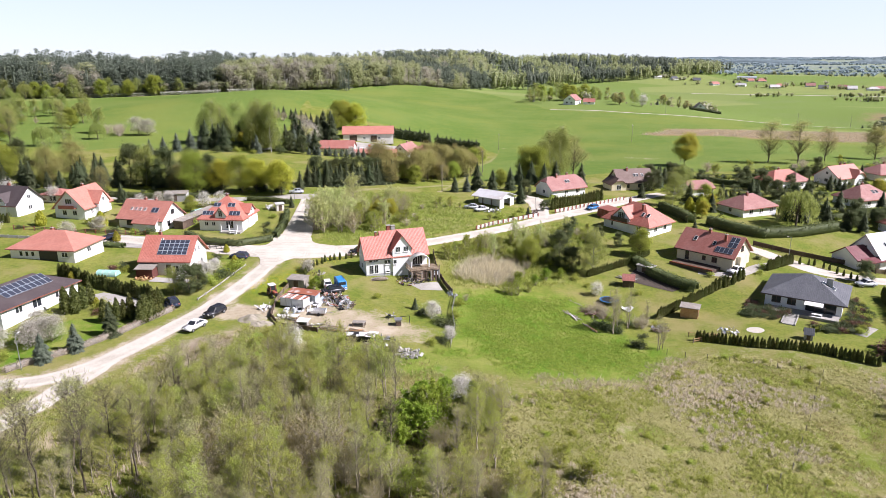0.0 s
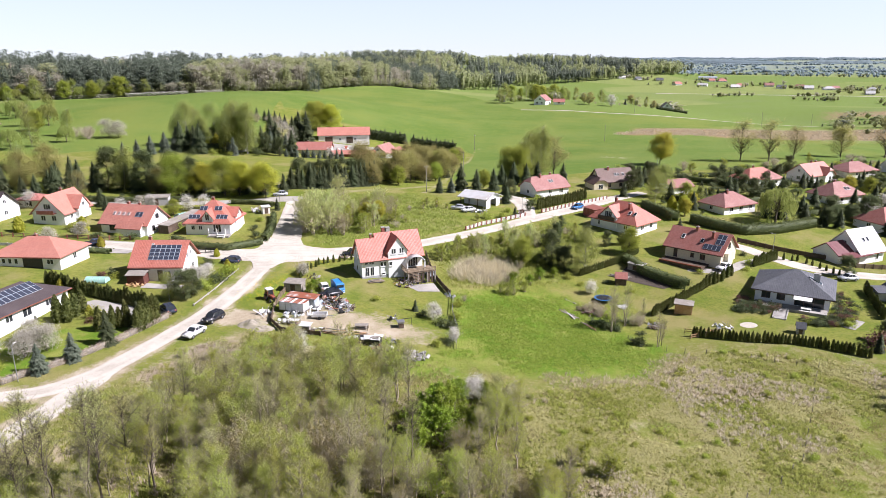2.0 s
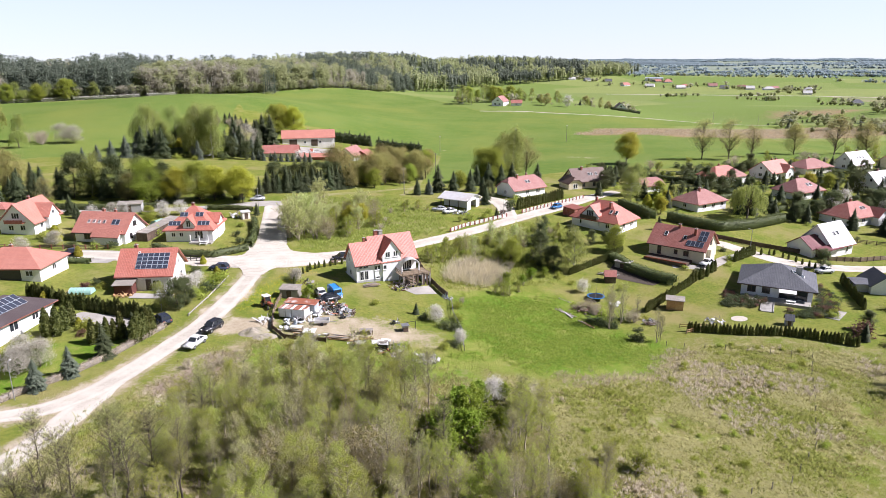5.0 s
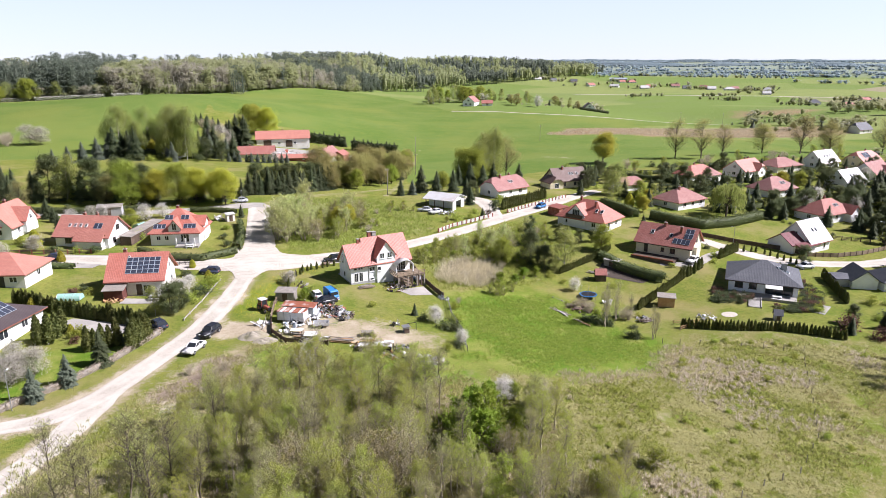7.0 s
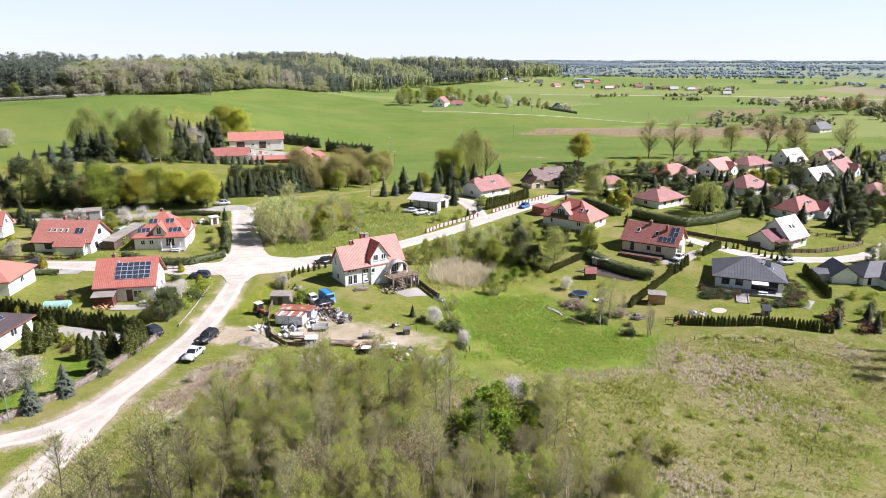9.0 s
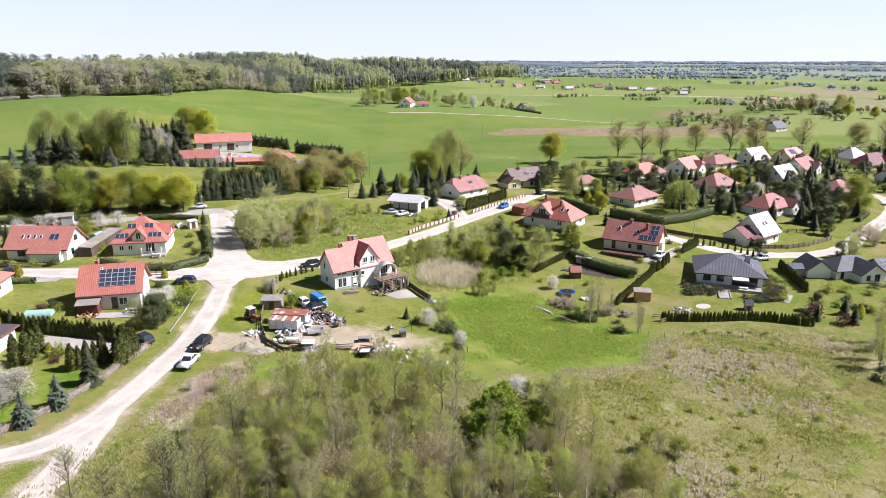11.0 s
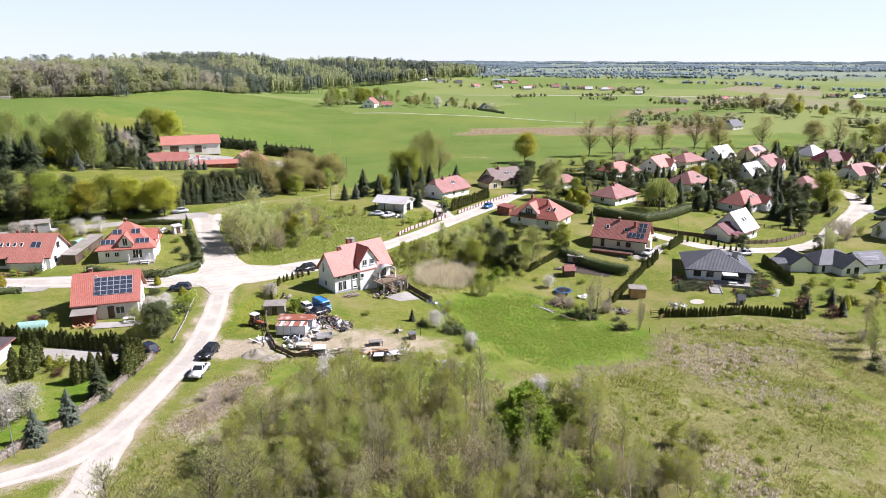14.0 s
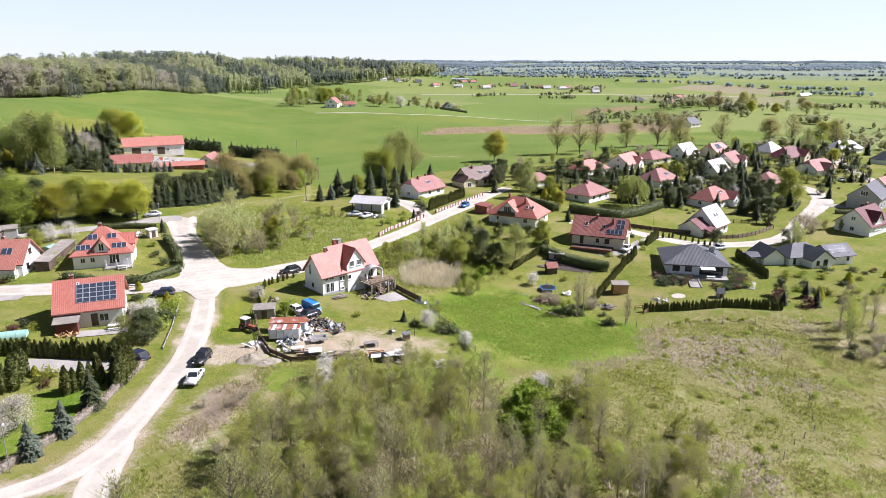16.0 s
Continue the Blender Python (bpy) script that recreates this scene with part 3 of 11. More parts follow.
def ribbon(name, points, width, mat, lift=0.05, ragged=0.25, label="", category="road", across=9):
    """A strip of made ground that follows the land. width: one number, or one for each point."""
    line = smooth_line(points)
    widths = [width] * len(points) if isinstance(width, (int, float)) else width
    n = len(line)
    rng = random.Random(name + str(n))
    verts, uvs = [], []
    for i, q in enumerate(line):
        d = (line[min(i + 1, n - 1)] - line[max(i - 1, 0)]).normalized()
        side = Vector((d.y, -d.x, 0))
        w = float(np.interp(i / (n - 1), np.linspace(0, 1, len(points)), widths))
        for k in range(across):
            u = k / (across - 1)
            off = (u - 0.5) * w
            if k in (0, across - 1):
                off += (noise.noise((q.x * 0.5 + 9 * k, q.y * 0.5, 3)) * 1.6 + rng.uniform(-0.5, 0.5)) * ragged
            p = q + side * off
            crown = lift * (1 if 0 < k < across - 1 else 0.2)
            verts.append((p.x, p.y, ground_z(p.x, p.y) + crown))
            uvs.append((u, i * 1.5))
    idx = [(i * across + k, i * across + k + 1, (i + 1) * across + k + 1, (i + 1) * across + k) for i in range(n - 1) for k in range(across - 1)]
    me = mesh_from(verts, [f[::-1] for f in idx], name, True)
    if me.polygons[0].normal.z < 0:
        me.flip_normals()
    lay = me.uv_layers.new(name="lane")
    lay.data.foreach_set("uv", np.array([uvs[l.vertex_index] for l in me.loops], np.float32).ravel())
    me.materials.append(mat)
    ob = new(name, me)
    return tagged(ob, label, category, kind="structure")


def rounded(poly):
    """A closed outline with its corners drawn smooth."""
    n = len(poly)
    ring = smooth_line([poly[(k - 1) % n] for k in range(n + 3)], 1.2)
    first = min(range(len(ring) // 2), key=lambda k: (ring[k].x - poly[0][0]) ** 2 + (ring[k].y - poly[0][1]) ** 2)
    last = max(range(len(ring) // 2, len(ring)), key=lambda k: -((ring[k].x - poly[0][0]) ** 2 + (ring[k].y - poly[0][1]) ** 2))
    return [(p.x, p.y) for p in ring[first:last]]


def patch(name, poly, mat, lift=0.06, step=2.0, label="", category="paving"):
    """A flat made area that follows the land."""
    from mathutils.geometry import delaunay_2d_cdt
    pts = []
    m = len(poly)
    for (ax, ay), (bx, by) in zip(poly, poly[1:] + poly[:1]):
        k = max(1, int(math.hypot(bx - ax, by - ay) / step))
        for j in range(k):
            pts.append(Vector((ax + (bx - ax) * j / k, ay + (by - ay) * j / k)))
    edges = [(i, (i + 1) % len(pts)) for i in range(len(pts))]
    xs, ys = [p[0] for p in poly], [p[1] for p in poly]
    gx, gy = np.meshgrid(np.arange(min(xs), max(xs), step), np.arange(min(ys), max(ys), step))
    d = inside(gx.ravel(), gy.ravel(), poly)
    pts += [Vector((float(a), float(b))) for a, b, s in zip(gx.ravel(), gy.ravel(), d) if s > step * 0.5]
    v, e, f, *_ = delaunay_2d_cdt(pts, edges, [], 1, 1e-4)
    me = bpy.data.meshes.new(name)
    me.from_pydata([(p.x, p.y, ground_z(p.x, p.y) + lift) for p in v], [], [list(t) for t in f])
    if me.polygons and me.polygons[0].normal.z < 0:
        me.flip_normals()
    lay = me.uv_layers.new(name="lane")
    me.materials.append(mat)
    return tagged(new(name, me), label, category, kind="structure")


build_ground()

# ---- roads ----
ROAD = M["road"]
ribbon("road_main", [(-75, -44.5), (-60, -42.0), (-49.9, -40.6), (-45.2, -39.9), (-40.6, -36.9), (-37.5, -33.0), (-33.4, -26.5), (-30.9, -22.4), (-28.3, -18.0), (-25.4, -10.9), (-23.3, -4.5), (-21.9, 0.4), (-20.3, 7.1), (-18.4, 15), (-17, 26), (-16.7, 38), (-16.6, 50), (-15.5, 60), (-14.5, 68)], [3.4, 3.2, 3.0, 3.0, 3.8, 3.8, 3.6, 4.0, 4.0, 3.9, 3.6, 3.6, 4.2, 7, 7, 6, 5.6, 7, 8], ROAD, ragged=0.1, label="pale sandy gravel road with worn wheel tracks")
ribbon("road_fork", [(-37.0, -32.6), (-39.2, -37.4), (-41.2, -42.3), (-42.3, -45.2), (-45, -51), (-50, -61), (-56, -72)], [2.6, 4, 4, 3.6, 3.4, 3.2, 3], ROAD, lift=0.03, ragged=0.2, label="pale dirt track branching off the gravel road")
ribbon("road_cross", [(-60, 27.5), (-48, 24), (-35, 19), (-26, 15.5), (-17, 14.5), (-8, 16), (0, 18.5), (10, 23), (24.5, 31.2), (36, 37.5), (46, 43.5), (56, 49.5), (66, 55.5), (78, 63.5), (95, 74)], [7, 7.5, 6, 7, 9, 7.5, 5, 4.5, 4.5, 4.6, 5, 5.5, 5.5, 5, 4], ROAD, lift=0.07, ragged=0.12, label="pale gravel lane between gardens and fences")
patch("road_junction", rounded([(-22.8, 10), (-21.8, 5.5), (-18.9, 5.5), (-16.6, 9.2), (-12, 12.5), (-6, 14.5), (-5, 19), (-12, 22), (-14, 28), (-21, 29), (-23, 20), (-30, 20), (-33, 14), (-25, 12.5)]), ROAD, lift=0.09, label="wide pale gravel junction", category="road")
ribbon("road_upper", [(-14.5, 66), (-20, 66.5), (-28, 64.5), (-38, 64), (-50, 64.5), (-80, 68), (-130, 75)], [7, 4.4, 3.4, 3.0, 2.8, 2.8, 2.8], M["paving"], lift=0.08, ragged=0.1, label="narrow pale road below tall trees", across=5)
ribbon("road_upper_east", [(-14, 67), (-9, 72), (0, 79), (14, 84), (30, 92), (60, 90), (100, 100)], [5, 3.0, 2.0, 1.8, 1.8, 1.8, 1.8], M["faint_track"], lift=0.06, ragged=0.3, label="narrow pale lane past the fields", across=5)
ribbon("road_east", [(84, 27), (92.5, 15.5), (96.3, 8), (101, 1), (111.5, -4.2), (124, -6.5), (137, -5), (156, 3), (184, 14), (194, 20), (203, 29), (206, 38)], [4, 4.6, 4.8, 5, 4.6, 4.4, 5, 5, 6, 7, 6, 5], ROAD, label="pale gravel lane curving between house plots")
ribbon("road_side", [(345, 100), (318, 87), (296, 74), (276, 57), (250, 33), (236, 14), (228, -4)], 6, ROAD, lift=0.08, label="pale gravel lane at the village edge")
ribbon("driveway_east", [(184, 13), (187, 10), (189, 9)], 5, M["paving"], lift=0.09, label="pale paved drive of a grey house", category="driveway", across=4)
ribbon("driveway", [(94, 6), (88, 4.5), (80, 0.6), (73, 3.5)], 2.6, M["paving"], lift=0.09, ragged=0.05, label="paved driveway beside a clipped hedge", category="driveway", across=4)
ribbon("driveway_north", [(48, 46), (50, 55), (51, 66), (47, 72)], [5, 5, 6, 8], ROAD, lift=0.08, label="gravel drive up to a white garage", category="driveway")
ribbon("field_track", [(23, 78), (33, 104), (44, 140), (56, 176), (71, 232), (78, 250)], 1.6, M["faint_track"], lift=0.02, ragged=0.5, label="faint pale track along the crop field", category="track", across=4)


# ---- building blocks ----
def part(name, bm, mat, parent, label="", smooth=False):
    """Links a bmesh as one mesh under its thing; alone where there is no parent."""
    me = bpy.data.meshes.new(name)
    bm.normal_update()
    bm.to_mesh(me)
    bm.free()
    for m in mat if isinstance(mat, (list, tuple)) else [mat]:
        me.materials.append(m)
    if smooth:
        me.polygons.foreach_set("use_smooth", np.ones(len(me.polygons), bool))
    ob = new(name, me)
    if parent is not None:
        ob.parent = parent
    if label:
        tagged(ob, label)
    return ob


def empty(name, m, label, category, group="", kind=""):
    ob = new(name)
    ob.empty_display_size = 0.2
    ob.matrix_basis = m
    return tagged(ob, label, category, group, kind)


def standing(x, y, yaw=0.0, dz=0.0):
    return pose(x, y, ground_z(x, y) + dz, 0, 0, yaw)


def add_box(bm, x0, x1, y0, y1, z0, z1, bevel=0.0, m=None):
    r = bmesh.ops.create_cube(bm, size=1.0)["verts"]
    for v in r:
        v.co = Vector((x0 + (v.co.x + 0.5) * (x1 - x0), y0 + (v.co.y + 0.5) * (y1 - y0), z0 + (v.co.z + 0.5) * (z1 - z0)))
    if bevel:
        es = list({e for v in r for e in v.link_edges})
        r = [g for g in bmesh.ops.bevel(bm, geom=es, offset=bevel, segments=1, affect="EDGES")["verts"]] + [v for v in r if v.is_valid]
    if m is not None:
        for v in {v for v in r if v.is_valid}:
            v.co = m @ v.co
    return r


def boxes(*rows, bevel=0.0, m=None):
    bm = bmesh.new()
    for row in rows:
        add_box(bm, *row, bevel=bevel, m=m)
    return bm


def add_rod(bm, a, b, r0, r1=None, sides=6, caps=True):
    a, b = Vector(a), Vector(b)
    d = b - a
    q = d.to_track_quat("Z", "Y").to_matrix()
    rings = []
    for p, r in ((a, r0), (b, r0 if r1 is None else r1)):
        rings.append([bm.verts.new(p + q @ Vector((r * math.cos(2 * math.pi * k / sides), r * math.sin(2 * math.pi * k / sides), 0))) for k in range(sides)])
    for k in range(sides):
        bm.faces.new((rings[0][k], rings[0][(k + 1) % sides], rings[1][(k + 1) % sides], rings[1][k]))
    if caps:
        bm.faces.new(rings[0][::-1])
        bm.faces.new(rings[1])


def slope_uv(bm):
    """Coordinates along and up each roof slope, in metres."""
    lay = bm.loops.layers.uv.new("slope")
    bm.normal_update()
    for f in bm.faces:
        n = f.normal
        along = Vector((-n.y, n.x, 0))
        along = along.normalized() if along.length > 1e-3 else Vector((1, 0, 0))
        up = n.cross(along)
        for l in f.loops:
            l[lay].uv = (l.vert.co.dot(along), l.vert.co.dot(up))


def roof_shape(w, d, eave, ridge, kind, over=0.55, hip=1.0):
    """The corner points and top faces of a roof over a plan w by d, centred, ridge along x."""
    a, b = w / 2 + over, d / 2 + over
    slope = (ridge - eave) / (d / 2)
    ze = eave - over * slope
    if kind == "gable":
        v = [(-a, -b, ze), (a, -b, ze), (a, b, ze), (-a, b, ze), (-a, 0, ridge), (a, 0, ridge)]
        f = [(0, 1, 5, 4), (2, 3, 4, 5)]
    elif kind == "hip":
        r = max(0.25, w / 2 - d / 2 * hip)
        v = [(-a, -b, ze), (a, -b, ze), (a, b, ze), (-a, b, ze), (-r, 0, ridge), (r, 0, ridge)]
        f = [(0, 1, 5, 4), (2, 3, 4, 5), (1, 2, 5), (3, 0, 4)]
    else:  # half hip: the gable's tip cut back
        k = 0.38
        zc, yc = ridge - (ridge - ze) * k, b * k
        r = a - b * k * 0.9
        v = [(-a, -b, ze), (a, -b, ze), (a, b, ze), (-a, b, ze), (-r, 0, ridge), (r, 0, ridge), (-a, -yc, zc), (a, -yc, zc), (a, yc, zc), (-a, yc, zc)]
        f = [(0, 1, 7, 5, 4, 6), (2, 3, 9, 4, 5, 8), (7, 8, 5), (9, 6, 4)]
    return v, f


def roof_part(parent, v, f, mat, m=None, thick=0.18, name="roof", label=""):
    bm = bmesh.new()
    top = [bm.verts.new(m @ Vector(p) if m else p) for p in v]
    low = [bm.verts.new(t.co - Vector((0, 0, thick))) for t in top]
    used = {}
    for face in f:
        bm.faces.new([top[i] for i in face])
        bm.faces.new([low[i] for i in reversed(face)])
        for i, j in zip(face, face[1:] + face[:1]):
            used.setdefault(frozenset((i, j)), []).append((i, j))
    for rows in used.values():
        if len(rows) == 1:
            i, j = rows[0]
            bm.faces.new((top[j], top[i], low[i], low[j]))
    slope_uv(bm)
    return part(name, bm, mat, parent, label)


def wall_part(parent, w, d, eave, ridge, kind, mat, m=None, z0=-1.2, name="wall", label=""):
    """Walls of a plan w by d, with gables up under the roof."""
    bm = bmesh.new()
    a, b = w / 2, d / 2
    e, r = eave - 0.22, ridge - 0.24
    if kind == "gable":
        prof = [(-b, z0), (b, z0), (b, e), (0, r), (-b, e)]
    elif kind == "half":
        k = 0.36
        prof = [(-b, z0), (b, z0), (b, e), (b * k, e + (r - e) * (1 - k)), (-b * k, e + (r - e) * (1 - k)), (-b, e)]
    else:
        prof = [(-b, z0), (b, z0), (b, e), (-b, e)]
    rings = [[bm.verts.new((x, y, z)) for y, z in prof] for x in (-a, a)]
    n = len(prof)
    bm.faces.new(rings[0][::-1])
    bm.faces.new(rings[1])
    for i in range(n):
        bm.faces.new((rings[0][i], rings[0][(i + 1) % n], rings[1][(i + 1) % n], rings[1][i]))
    bmesh.ops.recalc_face_normals(bm, faces=bm.faces)
    if m:
        bm.transform(m)
    return part(name, bm, mat, parent, label)


FACE_TURN = {"f": 0, "r": 90, "b": 180, "l": 270}


def wall_frame(w, d, face):
    """A frame on the middle of a wall at ground level: x along it, y into the house."""
    off = {"f": (0, -d / 2), "r": (w / 2, 0), "b": (0, d / 2), "l": (-w / 2, 0)}[face]
    return pose(off[0], off[1], 0, 0, 0, FACE_TURN[face])


def lattice(xs, zs, m, y0=-0.05, y1=0.02):
    """A frame in one piece: every second field between the lines is open."""
    bm = bmesh.new()
    grid = [[[bm.verts.new(m @ Vector((x, y, z))) for z in zs] for x in xs] for y in (y0, y1)]
    solid = {(i, j) for i in range(len(xs) - 1) for j in range(len(zs) - 1) if not (i % 2 and j % 2)}
    for i, j in solid:
        a, b = grid
        bm.faces.new((a[i][j], a[i + 1][j], a[i + 1][j + 1], a[i][j + 1]))
        bm.faces.new((b[i][j + 1], b[i + 1][j + 1], b[i + 1][j], b[i][j]))
        for di, dj, p, q in ((-1, 0, (i, j + 1), (i, j)), (1, 0, (i + 1, j), (i + 1, j + 1)), (0, -1, (i, j), (i + 1, j)), (0, 1, (i + 1, j + 1), (i, j + 1))):
            if (i + di, j + dj) not in solid:
                bm.faces.new((a[q[0]][q[1]], a[p[0]][p[1]], b[p[0]][p[1]], b[q[0]][q[1]]))
    bmesh.ops.recalc_face_normals(bm, faces=bm.faces)
    return bm


def window_part(parent, m, ww, wh, bars=1, name="window", frame_mat=None, sill=True):
    """One window: a frame of four bars proud of the wall, panes behind it, a sill. m: its middle on the wall."""
    fm = frame_mat or M["trim"]
    t = 0.09
    n = bars + 1
    xs = [-ww / 2]
    for k in range(n):
        xs += [xs[-1] + t, xs[-1] + t + (ww - t * (n + 1)) / n]
    xs.append(ww / 2)
    bm = lattice(xs, [-wh / 2, -wh / 2 + t, wh / 2 - t, wh / 2], m)
    win = part(name, bm, fm, parent)
    for k in range(n):
        part("pane", boxes((xs[2 * k + 1], xs[2 * k + 2], -0.022, 0.01, -wh / 2 + t, wh / 2 - t), m=m), M["glass"], win)
    if sill:
        part("window_sill", boxes((-ww / 2 - 0.06, ww / 2 + 0.06, -0.14, 0.02, -wh / 2 - 0.06, -wh / 2 - 0.003), m=m), fm, win)
    return win


HOUSE_SPOTS = []


def house(x, y, yaw, w, d, eave, ridge, kind, wall, roof, label, windows=(), chimneys=(), doors=(), over=0.55, hip=1.0, dz=0.0, name="house", trim=None, wall_label="", gutter=True):
    """A detached house; the ridge runs along its own x. Windows: face, along, middle height, width, height, bars."""
    h = empty(name, standing(x, y, yaw, dz), label, "house")
    HOUSE_SPOTS.append((x, y, 0.5 * max(w, d) + 2.5))
    wall_part(h, w, d, eave, ridge, kind, M[wall], label=wall_label)
    v, f = roof_shape(w, d, eave, ridge, kind, over, hip)
    roof_part(h, v, f, M[roof])
    for row in windows:
        face, u, z, ww, wh = row[:5]
        window_part(h, wall_frame(w, d, face) @ pose(u, -0.006, z), ww, wh, row[5] if len(row) > 5 else 1, frame_mat=M[trim] if trim else None)
    for face, u, dw, dh in doors:
        m = wall_frame(w, d, face) @ pose(u, -0.006, 0)
        dr = part("door", boxes((-dw / 2, dw / 2, -0.05, 0.02, 0, dh), (-dw / 2 + 0.12, dw / 2 - 0.12, -0.07, -0.05, 0.15, dh - 0.15), m=m), M["dark_wood"], h)
        part("door_handle", boxes((dw / 2 - 0.16, dw / 2 - 0.1, -0.12, -0.05, 1.0, 1.12), m=m), M["metal"], dr)
    for cx, cy, top in chimneys:
        z0 = ridge - abs(cy) * (ridge - eave) / (d / 2) - 0.6
        ch = part("chimney", boxes((cx - 0.28, cx + 0.28, cy - 0.28, cy + 0.28, z0, ridge + top), m=None), M["brick"], h)
        part("chimney_cap", boxes((cx - 0.34, cx + 0.34, cy - 0.34, cy + 0.34, ridge + top, ridge + top + 0.1)), M["stone"], ch)
        part("flue", boxes((cx - 0.1, cx + 0.1, cy - 0.1, cy + 0.1, ridge + top + 0.1, ridge + top + 0.35)), M["brick"], ch)
    if gutter:
        b = d / 2 + over
        ze = eave - over * (ridge - eave) / (d / 2)
        for s in (-1, 1):
            part("gutter", boxes((-w / 2 - over, w / 2 + over, s * b - 0.06 if s < 0 else s * b - 0.02, s * b + 0.02 if s < 0 else s * b + 0.06, ze - 0.22, ze - 0.08)), M["dark_trim"] if trim else M["brick"], h)
    return h


def slope_frame(w, d, eave, ridge, side="f"):
    """A frame on the middle of a roof slope: x along the eave, y up the slope, z out of it; the origin at the wall's eave line."""
    ang = math.degrees(math.atan2(ridge - eave, d / 2))
    turn = FACE_TURN[side]
    half = d / 2
    base = pose(0, 0, 0, 0, 0, turn)
    return base @ pose(0, -half, eave, ang, 0, 0)


def solar_panels(h, m, cols, rows, pw=1.0, ph=1.66, gap=0.03, skip=()):
    """Panels in a grid on a slope, each with its frame."""
    for i in range(cols):
        for j in range(rows):
            if (i, j) in skip:
                continue
            q = m @ pose((i - (cols - 1) / 2) * (pw + gap), j * (ph + gap) + ph / 2, 0.06)
            p = part("solar_panel", boxes((-pw / 2, pw / 2, -ph / 2, ph / 2, 0, 0.04), m=q), M["blue_grey"], h)
            part("solar_glass", boxes((-pw / 2 + 0.045, pw / 2 - 0.045, -ph / 2 + 0.045, ph / 2 - 0.045, 0.04, 0.045), m=q), M["solar"], p)


def roof_window(h, m, ww=0.78, wh=1.2):
    fr = part("roof_window", boxes((-ww / 2, ww / 2, -wh / 2, wh / 2, 0, 0.09), m=m), M["trim"], h)
    part("pane", boxes((-ww / 2 + 0.08, ww / 2 - 0.08, -wh / 2 + 0.08, wh / 2 - 0.08, 0.09, 0.1), m=m), M["glass"], fr)


def wing(h, m, w, d, eave, ridge, kind, wall, roof, name="wing", windows=(), over=0.4, hip=1.0, z0=-1.2, trim=None):
    """A lower block of the same house, its own ridge along x of m."""
    base = wall_part(h, w, d, eave, ridge, kind, M[wall], m=m, name="wing_wall", z0=z0)
    v, f = roof_shape(w, d, eave, ridge, kind, over, hip)
    roof_part(h, v, f, M[roof], m=m, name="wing_roof")
    for row in windows:
        face, u, z, ww, wh = row[:5]
        window_part(h, m @ wall_frame(w, d, face) @ pose(u, -0.006, z), ww, wh, row[5] if len(row) > 5 else 1, frame_mat=M[trim] if trim else None)


def dormer(h, x, y0, y1, eave, ridge, ww, wall, roof, windows=()):
    """A gabled dormer that comes out of the front slope: its ridge along the house's depth."""
    L = y1 - y0
    m = pose(x, (y0 + y1) / 2, 0, 0, 0, 90)
    wing(h, m, L, ww, eave, ridge, "gable", wall, roof, windows=[("l", *r) for r in windows], over=0.35, z0=eave - 3.2)

